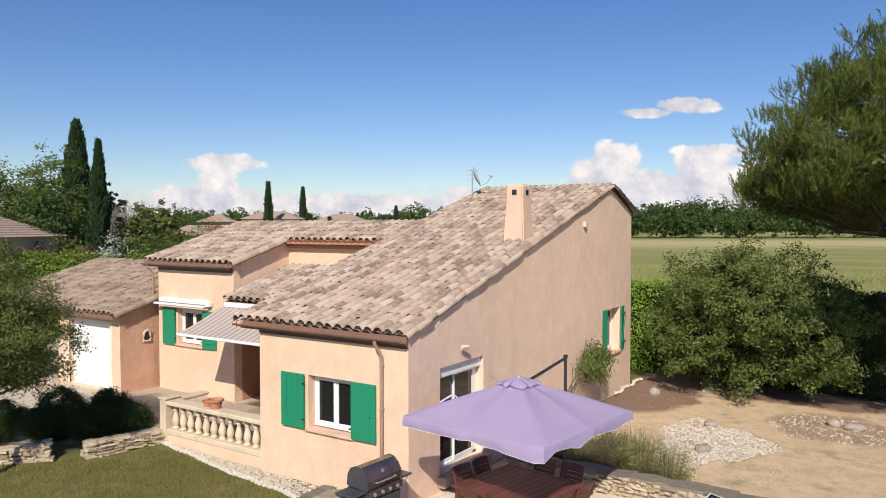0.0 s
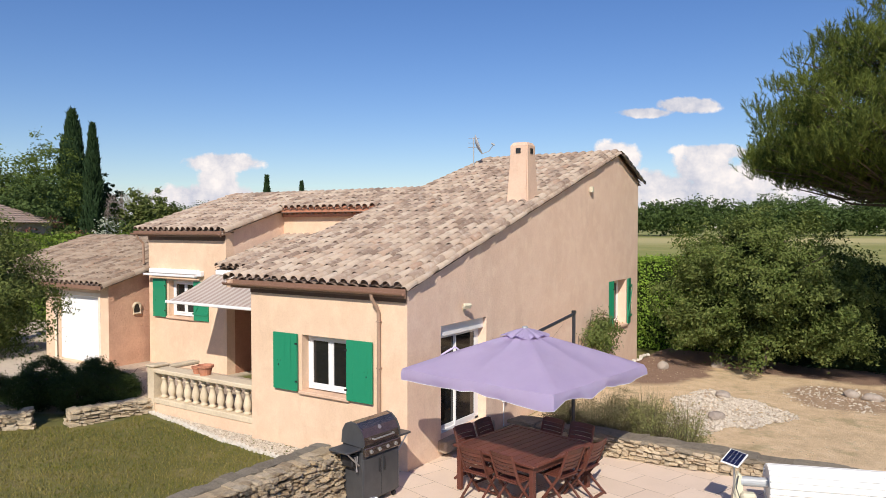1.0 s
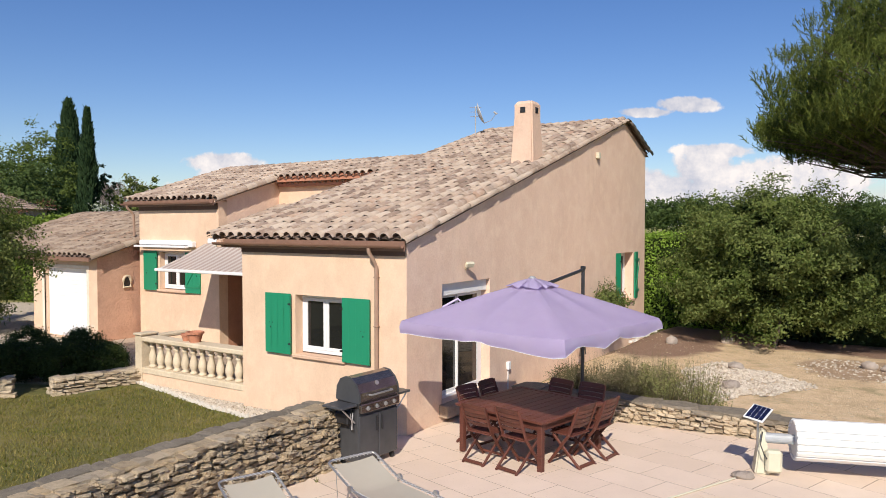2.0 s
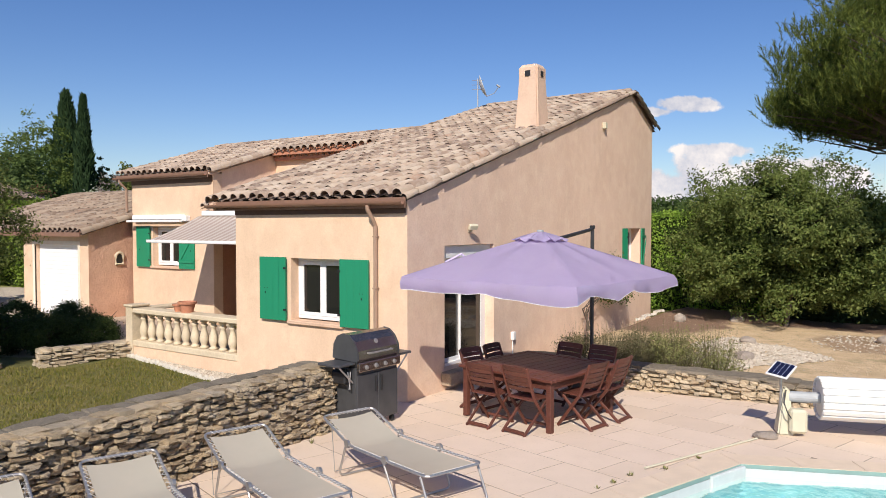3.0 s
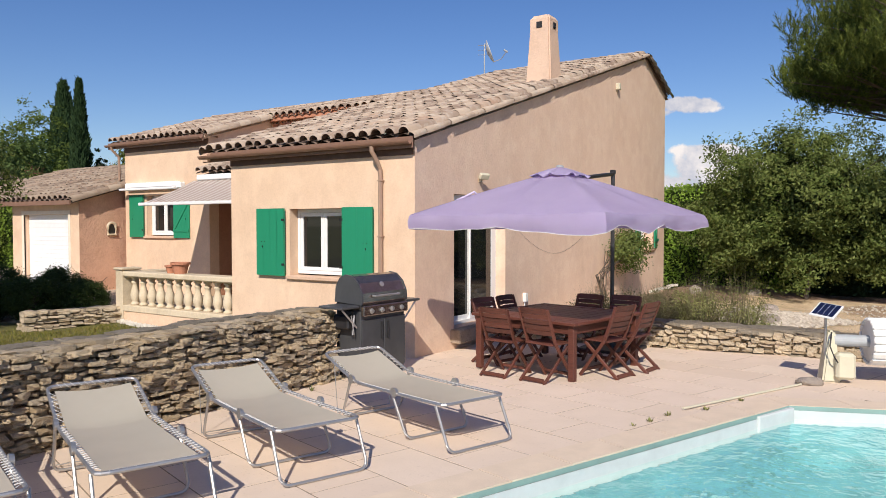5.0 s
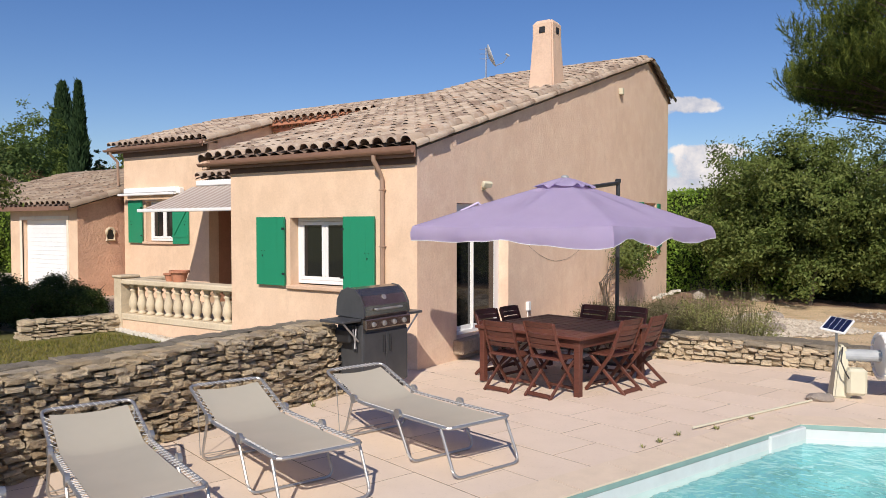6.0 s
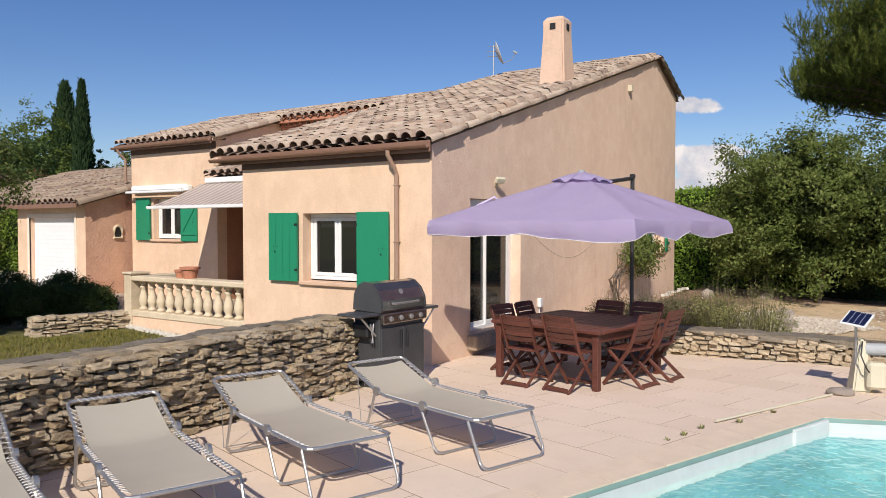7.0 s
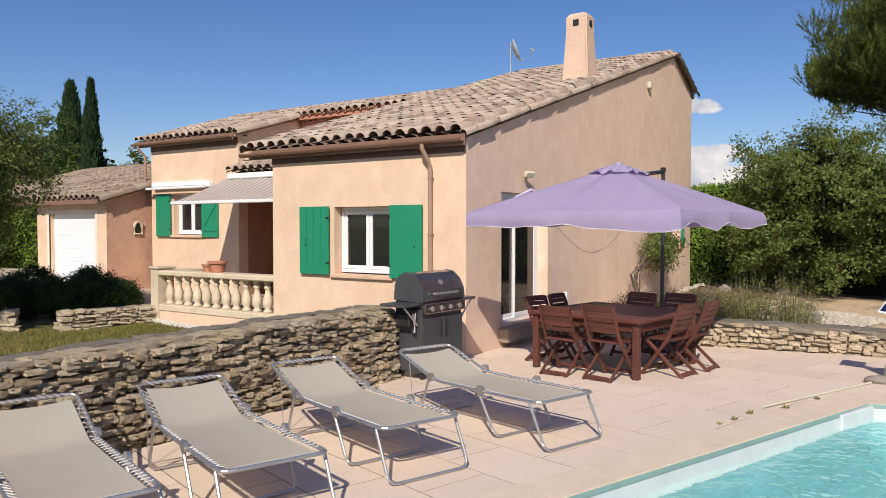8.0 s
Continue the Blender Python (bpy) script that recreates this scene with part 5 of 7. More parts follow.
def rubble_face(wall, p0, p1, height, depth, meshes, seed, long_, tall, base=0.0, name="stone", far=None, rest=None):
    """Courses of uneven stones along a wall face from p0 to p1, whose outside lies on the right of that way."""
    rs = random.Random(seed)
    p0, p1 = Vector((*p0, 0)), Vector((*p1, 0))
    d = p1 - p0
    L = d.length
    d.normalize()
    ang = math.degrees(math.atan2(d.y, d.x))
    outw = Vector((d.y, -d.x, 0))
    rest_mats = []
    z = base
    while z < base + height - 0.02:
        h = rs.uniform(*tall)
        u = -rs.uniform(0, long_[0])
        while u < L:
            w = rs.uniform(*long_) * (0.7 + 0.6 * h / tall[1])
            hh = h * rs.uniform(0.72, 1.2)
            c = p0 + d * (u + w / 2) + outw * rs.uniform(-0.06, 0.03)
            zz = z + h / 2 + rs.uniform(-0.014, 0.014) + 0.02 * math.sin(u * 2.1 + z * 9)
            me = rs.choice(meshes)
            m = Matrix.Translation((c.x, c.y, zz)) @ pose(0, 0, 0, rs.uniform(-5, 5), rs.uniform(-4.5, 4.5), ang + rs.uniform(-7, 7)) @ Matrix.Diagonal((w * 0.98, depth, hh * 1.0, 1))
            if far and far(c):
                rest_mats.append((me, m))
            else:
                ob = link_mesh(name, me, None, wall)
                ob.matrix_basis = m
            u += w
        z += h * 0.98
    if rest_mats:
        vs, fs, count = [], [], 0
        for me, m in rest_mats:
            v = np.array([(*q.co, 1.0) for q in me.vertices]) @ np.array(m).T
            vs.append(v[:, :3])
            fs.append(np.array([tuple(p.vertices) for p in me.polygons]) + count)
            count += len(v)
        rest_ob = tagged(arrays("stone_rest", np.vstack(vs), np.vstack(fs), rest, wall), kind="stuff")
        rest_ob.data.polygons.foreach_set("use_smooth", [False] * len(rest_ob.data.polygons))


def capping(wall, p0, p1, width, z, seed, meshes=None, size=(0.3, 0.55), thick=0.07):
    rs = random.Random(seed)
    p0, p1 = Vector((*p0, 0)), Vector((*p1, 0))
    d = p1 - p0
    L = d.length
    d.normalize()
    ang = math.degrees(math.atan2(d.y, d.x))
    u = 0.0
    while u < L:
        w = rs.uniform(*size)
        c = p0 + d * (u + w / 2)
        ob = link_mesh("cap_stone", rs.choice(meshes or CAPS), None, wall)
        ob.matrix_basis = Matrix.Translation((c.x, c.y, z + rs.uniform(-0.012, 0.012))) @ pose(0, 0, 0, rs.uniform(-2, 2), rs.uniform(-2, 2), ang + rs.uniform(-3, 3)) @ Matrix.Diagonal((w * 1.2, width * rs.uniform(0.98, 1.12), thick * 1.3, 1))
        u += w


wall_a = thing("dry_stone_wall", pose(0, 0, 0), "rough dry-stone limestone wall between lawn and terrace", "wall")
part("core", boxed(-0.38, -9.4, -0.5, 0.06, -1.84, 0.72, 0.03), MORTAR, wall_a)
rubble_face(wall_a, (0.09, -7.0), (0.09, -1.78), 0.82, 0.2, STONES, 3, (0.05, 0.165), (0.030, 0.064), -0.08, far=lambda c: c.y < -3.0, rest=DRY_STONE_SET)
rubble_face(wall_a, (0.06, -1.80), (-0.40, -1.80), 0.74, 0.2, STONES, 4, (0.07, 0.2), (0.035, 0.07), -0.08)
capping(wall_a, (-0.03, -8.3), (-0.03, -1.75), 0.22, 0.742, 5, STONES, (0.09, 0.26), 0.05)
capping(wall_a, (-0.26, -8.3), (-0.26, -1.75), 0.26, 0.742, 15, CAPS, (0.1, 0.28), 0.05)

wall_b = thing("garden_wall", pose(0, 0, 0), "low pale rubble retaining wall with a grey cap", "wall")
part("core", boxed(0.72, 2.53, -0.3, 8.6, 2.9, 0.27, 0.02), PALE_MORTAR, wall_b)
rubble_face(wall_b, (0.75, 2.50), (7.4, 2.50), 0.42, 0.16, PALE, 7, (0.08, 0.20), (0.045, 0.10), -0.12)
capping(wall_b, (0.70, 2.66), (8.2, 2.66), 0.44, 0.30, 8, size=(0.4, 0.8), thick=0.07)
wall_c = thing("planter_wall", pose(0, 0, 0), "low curved dry-stone planter wall at the lawn", "wall")
part("core", boxed(0, -0.12, -0.3, 1.86, 0.12, 0.12, 0.02, pose(-7.72, -1.36, 0, 0, 0, 73)), MORTAR, wall_c)
rubble_face(wall_c, (-7.58, -1.42), (-7.03, 0.40), 0.3, 0.2, PALE, 9, (0.07, 0.2), (0.03, 0.065), -0.14)
rubble_face(wall_c, (-7.86, -1.36), (-7.62, -1.42), 0.3, 0.2, PALE, 10, (0.12, 0.3), (0.05, 0.10), -0.14)
capping(wall_c, (-7.72, -1.42), (-7.18, 0.40), 0.34, 0.16, 10, PALE, (0.1, 0.28), 0.04)
wall_d = thing("wall_stub", pose(0, 0, 0), "short low dry-stone wall at the lawn corner", "wall")
part("core", boxed(0, -0.12, -0.3, 1.1, 0.12, 0.12, 0.02, pose(-9.0, -2.95, 0, 0, 0, 50)), MORTAR, wall_d)
rubble_face(wall_d, (-8.9, -3.05), (-8.18, -2.2), 0.3, 0.2, PALE, 19, (0.12, 0.32), (0.05, 0.10), -0.14)
rubble_face(wall_d, (-8.15, -2.15), (-8.4, -1.95), 0.3, 0.2, PALE, 20, (0.12, 0.3), (0.05, 0.10), -0.14)
capping(wall_d, (-9.0, -2.98), (-8.27, -2.1), 0.34, 0.17, 21, PALE, (0.2, 0.45), 0.05)

# ---- lawn, edging, chippings ----
rng = np.random.default_rng(21)
nb = 60000
bx, by = rng.uniform(-9.5, -0.45, nb), rng.uniform(-9.0, -0.25, nb)
keep = (bx > -7.4 - 0.4 * np.sin(by * 2)) | (by < -1.6 + 0.25 * np.sin(bx * 3))
keep &= np.array([noise.noise(Vector((a * 0.6, b * 0.6, 0.3))) > -0.9 for a, b in zip(bx, by)])
keep &= (by < -0.02 - 0.147 * (bx + 7.1)) & ((bx > -7.5) | (by < -1.5 + 1.2 * (bx + 7.7)))
bx, by = bx[keep], by[keep]
bz = ground_z(bx, by)
nb = len(bx)
ang = rng.uniform(0, 2 * math.pi, nb)
hgt, wid = rng.uniform(0.025, 0.065, nb), rng.uniform(0.006, 0.014, nb)
sd = np.stack([np.cos(ang), np.sin(ang), np.zeros(nb)], 1) * wid[:, None]
ctr = np.stack([bx, by, bz - 0.005], 1)
tip = ctr + np.stack([rng.normal(0, 0.022, nb), rng.normal(0, 0.022, nb), hgt], 1)
lawn = arrays("lawn_grass", np.stack([ctr - sd, ctr + sd, tip], 1).reshape(-1, 3), np.arange(3 * nb).reshape(-1, 3), GRASS)
tagged(lawn, "short patchy lawn, partly dried out", "grass", kind="stuff")

nb = 60000
r = 16.2 + 75 * rng.random(nb) ** 1.7
t0 = rng.uniform(-0.35, 1.1, nb)
bx, by = -4 + r * np.sin(t0) * 0.9, r * np.cos(t0 * 0.6)
by = np.maximum(by, 16.0)
bz = ground_z(bx, by)
ang = rng.uniform(0, 2 * math.pi, nb)
hgt = rng.uniform(0.12, 0.5, nb)
sd = np.stack([np.cos(ang), np.sin(ang), np.zeros(nb)], 1) * rng.uniform(0.015, 0.05, nb)[:, None]
ctr = np.stack([bx, by, bz - 0.01], 1)
tip = ctr + np.stack([rng.normal(0, 0.1, nb), rng.normal(0, 0.1, nb), hgt], 1)
meadow = arrays("meadow_grass", np.stack([ctr - sd, ctr + sd, tip], 1).reshape(-1, 3), np.arange(3 * nb).reshape(-1, 3), DRY_GRASS)
tagged(meadow, "tall pale meadow grass behind the hedge", "grass", kind="stuff")


def pebbles(name, pts, size, material, label, seed):
    """Many small faceted stones in one object."""
    rs = np.random.default_rng(seed)
    octa = np.array([(1, 0, 0), (-1, 0, 0), (0, 1, 0), (0, -1, 0), (0, 0, 1), (0, 0, -1)], float)
    fac = np.array([(0, 2, 4), (2, 1, 4), (1, 3, 4), (3, 0, 4), (2, 0, 5), (1, 2, 5), (3, 1, 5), (0, 3, 5)])
    n = len(pts)
    s = rs.uniform(*size, (n, 1, 1)) * rs.uniform(0.6, 1.3, (n, 1, 3)) * np.array([1, 1, 0.6])
    a = rs.uniform(0, 2 * math.pi, n)
    v = octa[None] * s + rs.normal(0, size[0] * 0.2, (n, 6, 3))
    x = v[..., 0] * np.cos(a)[:, None] - v[..., 1] * np.sin(a)[:, None]
    y = v[..., 0] * np.sin(a)[:, None] + v[..., 1] * np.cos(a)[:, None]
    v = np.stack([x, y, v[..., 2]], -1) + np.asarray(pts)[:, None, :]
    f = fac[None] + 6 * np.arange(n)[:, None, None]
    ob = arrays(name, v.reshape(-1, 3), f.reshape(-1, 3), material)
    ob.data.polygons.foreach_set("use_smooth", [False] * len(ob.data.polygons))
    return tagged(ob, label, "stones", kind="stuff")


n = 3000
a, q = rng.uniform(0, 2 * math.pi, n), np.sqrt(rng.random(n))
wobble = 1 + 0.18 * np.sin(a * 3 + 1) + 0.1 * np.sin(a * 7)
px, py = 3.65 + 1.2 * q * wobble * np.cos(a), 6.7 + 1.95 * q * wobble * np.sin(a)
pebbles("white_chippings", np.column_stack([px, py, ground_z(px, py) + 0.015]), (0.02, 0.06), CHIPPING, "mound of white stone chippings on the soil", 31)
n = 420
a, q = rng.uniform(0, 2 * math.pi, n), np.sqrt(rng.random(n)) * (1 + 0.2 * rng.random(n))
px, py = 6.0 + 1.35 * q * np.cos(a), 9.8 + 1.3 * q * np.sin(a)
pebbles("pale_chippings", np.column_stack([px, py, ground_z(px, py) + 0.01]), (0.012, 0.045), CHIPPING, "scatter of pale stones over dark mulch", 32)
n = 1500
px, py = rng.uniform(0.35, 8, n), rng.uniform(2.95, 12.5, n)
pebbles("soil_litter", np.column_stack([px, py, ground_z(px, py)]), (0.008, 0.028), DRY_STONE_SET, "loose grit and leaf litter on sandy soil", 33)
n = 5200
f = rng.random(n)
q = rng.random(n)
px = -7.1 + 6.6 * f
py = 0.1 * q + (1 - q) * (0.03 - 0.147 * (px + 7.1))
keep = ~((px > -3.74) & (py > -0.02))
px, py = px[keep], py[keep]
pebbles("gravel_strip", np.column_stack([px, py, ground_z(px, py) + 0.012]), (0.012, 0.035), CHIPPING, "pale gravel strip along the house wall", 34)
edging = thing("lawn_edging", pose(0, 0, 0), "row of white stones edging the lawn", "edging")
rs = random.Random(8)
white_me = [me.copy() for me in STONES[:5]]
for me in white_me:
    me.materials.clear()
    me.materials.append(plain("whitewashed_stone", (0.66, 0.62, 0.55), 0.9, vary=0.1, bump=0.01, scale=20))
    break
for me in white_me[1:]:
    me.materials.clear()
    me.materials.append(white_me[0].materials[0])
for i in range(44):
    x = -7.08 + i * 0.152
    y = 0.03 - 0.147 * (x + 7.1) + 0.02 * math.sin(i * 0.9)
    ob = link_mesh("edge_stone", rs.choice(white_me), None, edging)
    ob.matrix_basis = Matrix.Translation((x, y, float(ground_z(x, y)) + 0.02)) @ pose(0, 0, 0, 0, 45 + rs.uniform(-10, 10), rs.uniform(-20, 20)) @ Matrix.Diagonal((0.098, 0.07, 0.098, 1))
foot = thing("foot_stones", pose(0, 0, 0), "row of white stones along the gable foot", "edging")
for i in range(14):
    y = 9.9 + i * 0.17
    ob = link_mesh("foot_stone", rs.choice(white_me), None, foot)
    x = 0.35 + 0.06 * math.sin(i)
    ob.matrix_basis = Matrix.Translation((x, y, float(ground_z(x, y)) + 0.03)) @ pose(0, 0, 0, 0, 0, rs.uniform(0, 90)) @ Matrix.Diagonal((0.09, 0.08, 0.07, 1))


def boulder(x, y, s, seed, label="rounded grey-beige boulder on the garden soil"):
    bm = bmesh.new()
    bmesh.ops.create_icosphere(bm, subdivisions=3, radius=1.0)
    for v in bm.verts:
        v.co *= 1 + 0.22 * noise.noise(v.co * 1.3 + Vector((seed, 0, 0))) + 0.05 * noise.noise(v.co * 4 + Vector((seed, 2, 0)))
        v.co = Vector((v.co.x * s[0], v.co.y * s[1], v.co.z * s[2]))
    z = float(ground_z(x, y))
    ob = part("boulder", bm, BOULDER, smooth=True)
    ob.matrix_basis = pose(x, y, z + s[2] * 0.55, 0, 0, seed * 37)
    return tagged(ob, label, "boulder", "garden boulders")


boulder(1.3, 10.48, (0.16, 0.13, 0.14), 1)
boulder(3.74, 5.93, (0.21, 0.16, 0.11), 2)
boulder(3.38, 8.26, (0.2, 0.17, 0.1), 3)
boulder(5.95, 10.1, (0.17, 0.15, 0.12), 4)
boulder(6.4, 10.0, (0.23, 0.15, 0.11), 5)
boulder(2.4, 12.2, (0.2, 0.14, 0.1), 6)

# ---- garden plants ----
hedge("laurel_hedge", (-4.0, 14.9), (3.1, 14.9), 1.1, 3.0, LEAF_HEDGE, "tall bright green laurel hedge", 41, 520, (0.10, 0.05))
# The shade on this stretch is put into its near-black cypress leaves.
hedge("conifer_hedge", (3.0, 14.8), (15, 13.9), 1.1, 2.95, LEAF_CYPRESS, "tall conifer hedge with shade put into its very dark leaves", 42, 420, (0.12, 0.05))
bush = thing("garden_bush", pose(0, 0, 0), "large dense rounded evergreen bush over bare soil", "bush")
rng = np.random.default_rng(51)
limbs(bush, (3.6, 12.2, -0.3), (3.7, 12.2, 2.6), 0.06, random.Random(2), 12, 1.9)
for i, (c, rad, cl) in enumerate((((3.6, 12.3, 2.15), (2.3, 1.9, 1.9), 430), ((2.4, 11.9, 1.75), (1.35, 1.3, 1.45), 190), ((5.0, 12.2, 1.7), (1.4, 1.3, 1.35), 200), ((3.4, 12.4, 3.25), (1.3, 1.2, 0.8), 120))):
    crown(bush, "foliage", rng, c, rad, cl, 78, 0.125, 0.10, 0.044, LEAF_BUSH, rough=0.65, shell=0.72, flat_low=0.8)
    # Dark leaves inside the bush imitate the shade between its clumps.
    crown(bush, "inner_foliage", rng, c, tuple(0.66 * q for q in rad), cl // 3, 40, 0.2, 0.10, 0.05, LEAF_INNER_SHADE, rough=0.4, shell=0.4)
    # young upright shoots over the top
    sp, so = [], []
    for _ in range(cl // 3):
        d = unit(rng, 1)[0]
        d[2] = abs(d[2]) * 0.9 + 0.12
        root_ = np.array(c) + d * np.array(rad) * rng.uniform(0.9, 1.08)
        lean = np.array([d[0] * 0.5, d[1] * 0.5, 1.0]) + rng.normal(size=3) * 0.2
        ln_ = rng.uniform(0.2, 0.5)
        for q in np.linspace(0, 1, 16):
            sp.append(root_ + lean * ln_ * q + rng.normal(size=3) * 0.035)
            so.append(d)
    v, f = leaf_cloud(np.array(sp), np.array(so), 0.095, 0.036, rng)
    tagged(arrays("shoot_mass", v, f, LEAF_BUSH, bush), kind="stuff")

pine = thing("pine_tree", pose(0, 0, 0), "large spreading pine with upright needle tufts", "tree")
rng = np.random.default_rng(61)
pr = random.Random(61)
bm = bmesh.new()
tube(bm, [(7.6, 16.4, -0.5), (7.5, 16.3, 2.5), (7.2, 16.4, 5.0), (7.3, 16.3, 8.0), (7.4, 16.2, 11.5)], 0.28, 10, taper=0.06)
part("trunk", bm, BARK, pine)
PC, PR = np.array((7.4, 16.4, 6.5)), np.array((5.1, 5.0, 4.3))
bm = bmesh.new()
tips = []
for i in range(620):
    d = Vector(unit(rng, 1)[0])
    d.z = d.z if d.z > 0 else d.z * 0.32
    f = pr.uniform(0.62, 1.0) ** 0.7 * (1 + 0.25 * noise.noise(d * 2.3))
    e = Vector(PC) + Vector((d.x * PR[0], d.y * PR[1], d.z * PR[2])) * f
    s = Vector((7.3, 16.35, min(11, max(4.4, e.z - pr.uniform(0.0, 0.9)))))
    k = s.lerp(e, 0.55) - Vector((0, 0, 0.3))
    tube(bm, [s, k, e], 0.05, 5, taper=0.012)
    tips.append((s, k, e))
tagged(part("limbwork", bm, BARK, pine), kind="stuff")
cs, dirs = [], []
for s, k, e in tips:
    for j in range(38):
        inner = j < 9
        f = pr.uniform(0.5, 0.9) if inner else 1.0
        q = unit(rng, 1)[0] * pr.uniform(0.3, 1.0)
        p = (s.lerp(k, f * 2) if f < 0.5 else k.lerp(e, (f - 0.5) * 2)) + Vector((q[0] * 0.46, q[1] * 0.46, q[2] * 0.32))
        o = (p - e).normalized()
        cs.append(p)
        dirs.append((o * 0.45 + Vector((0, 0, 0.9)) + Vector([pr.gauss(0, 0.2) for _ in range(3)])).normalized())
cs, dirs = np.array(cs), np.array(dirs)
m = 17
n = len(cs) * m
f = np.tile(np.linspace(0.0, 1.0, m), len(cs))
axis = np.repeat(dirs, m, 0)
root = np.repeat(cs, m, 0) + axis * (f * 0.34)[:, None]
out = axis * 0.8 + unit(rng, n) * 0.62
out /= np.linalg.norm(out, axis=1, keepdims=True)
side = np.cross(out, unit(rng, n))
side /= np.linalg.norm(side, axis=1, keepdims=True)
ln = rng.uniform(0.10, 0.18, (n, 1))
v = np.stack([root - side * 0.011, root + side * 0.011, root + out * ln], 1).reshape(-1, 3)
arrays("needles", v, np.arange(3 * n).reshape(-1, 3), LEAF_PINE, pine)

tree("garden_tree", (9.9, 8.0, -0.2), 10.2, (2.5, 2.3, 2.4), LEAF_WOOD, "tall leafy tree shading the conifer hedge", clumps=520, per=70, spread=0.24, leaf=(0.16, 0.09), seed=77, trunk_r=0.16, rough=0.35)
olive = tree("olive_tree", (-8.05, -3.3, -0.14), 4.15, (1.6, 1.6, 1.15), LEAF_OLIVE, "leafy olive tree beside the lawn", clumps=520, per=140, spread=0.125, leaf=(0.066, 0.03), seed=71, trunk_r=0.09, rough=0.45)
for i, (x, y, rr, hh) in enumerate(((-8.25, 0.0, 0.48, 0.70), (-8.7, -0.75, 0.52, 0.80), (-9.3, 0.1, 0.52, 0.92), (-9.5, -1.3, 0.58, 0.80), (-10.4, -0.5, 0.58, 0.95), (-10.6, -1.9, 0.62, 0.85))):
    t = thing("clipped_shrub", pose(0, 0, 0), "dark rounded evergreen shrub beside the paving", "shrub", "dark shrubs")
    rg = np.random.default_rng(80 + i)
    limbs(t, (x, y, -0.15), (x, y, hh * 0.6), 0.04, random.Random(i), 6, 0.5)
    crown(t, "foliage", rg, (x, y, hh * 0.40), (rr, rr * 0.95, hh * 0.52), 230, 70, 0.065, 0.045, 0.024, LEAF_SHRUB, rough=0.1, shell=0.7)

for i, (x, y, rr, hh) in enumerate(((-16.4, 0.4, 1.15, 2.5), (-18.2, 0.2, 1.3, 2.9))):
    t = thing("evergreen_shrub", pose(0, 0, 0), "tall dark evergreen shrub beside the garage drive", "shrub", "dark shrubs")
    limbs(t, (x, y, -0.15), (x, y, hh * 0.6), 0.06, random.Random(20 + i), 7, 0.8)
    crown(t, "foliage", np.random.default_rng(95 + i), (x, y, hh * 0.48), (rr, rr, hh * 0.52), 260, 60, 0.11, 0.09, 0.045, LEAF_SHRUB, rough=0.3, shell=0.6)

rose = thing("climbing_rose", pose(0, 0, 0), "leggy climbing rose against the gable wall", "climber")
rg, pr = np.random.default_rng(90), random.Random(90)
bm = bmesh.new()
for i in range(9):
    y = 6.75 + pr.uniform(-0.25, 0.25)
    e = (pr.uniform(0.15, 0.5), y + pr.uniform(-0.6, 2.0), pr.uniform(0.9, 1.85))
    tube(bm, [(0.28, y, 0.2), (0.25 + pr.uniform(-0.1, 0.1), y + pr.uniform(-0.3, 0.4), 0.7), e], 0.016, 5, taper=0.006)
part("stems", bm, BARK, rose)
crown(rose, "foliage", rg, (0.38, 8.1, 1.25), (0.30, 0.95, 0.5), 120, 40, 0.10, 0.06, 0.035, LEAF_BUSH, rough=0.4, shell=0.2)
crown(rose, "blossom", rg, (0.45, 8.1, 1.55), (0.3, 0.85, 0.3), 14, 4, 0.04, 0.06, 0.05, LEAF_RED, shell=0.5)
for i, (x, y, rr, hh) in enumerate(((1.9, 3.5, 0.55, 0.84), (2.5, 3.4, 0.5, 0.80), (3.15, 3.3, 0.52, 1.0), (3.75, 3.25, 0.5, 1.02), (2.8, 4.2, 0.5, 0.84), (1.3, 3.6, 0.45, 0.74), (2.2, 4.4, 0.45, 0.78))):
    t = thing("lavender", pose(0, 0, 0), "grey-green lavender clump behind the low wall", "shrub", "lavender clumps")
    rg = np.random.default_rng(100 + i)
    z0 = float(ground_z(x, y))
    mat = LEAF_DRY if x < 2.6 else LEAF_LAV
    crown(t, "foliage", rg, (x, y, z0 + hh * 0.36), (rr * 0.95, rr * 0.85, hh * 0.46), 110, 34, 0.06, 0.045, 0.014, mat, rough=0.5, shell=0.35)
    n = 420
    a, q = rg.uniform(0, 2 * math.pi, n), np.sqrt(rg.random(n))
    b0 = np.column_stack([x + rr * 0.5 * q * np.cos(a), y + rr * 0.5 * q * np.sin(a), np.full(n, z0)])
    lean = np.column_stack([rr * 0.75 * q * np.cos(a), rr * 0.75 * q * np.sin(a), hh * (1.3 - 0.5 * q) * rg.uniform(0.5, 1.1, n)]) + rg.normal(0, 0.05, (n, 3))
    side = np.column_stack([-np.sin(a), np.cos(a), np.zeros(n)]) * rg.uniform(0.002, 0.005, (n, 1))
    v = np.stack([b0 - side, b0 + side, b0 + lean], 1).reshape(-1, 3)
    tagged(arrays("stalk_mass", v, np.arange(3 * n).reshape(-1, 3), LEAF_DRY, t), kind="stuff")

# ---- distance ----
hedge("clipped_hedge", (-29, 7.4), (-12.2, 9.2), 1.2, 3.55, LEAF_LIME, "clipped yellow-green boundary hedge", 111, 160, (0.16, 0.09))
EYE0, FWD, RGT = np.array((7.533, -10.338)), np.array((-0.546, 0.8375)), np.array((0.8375, 0.546))


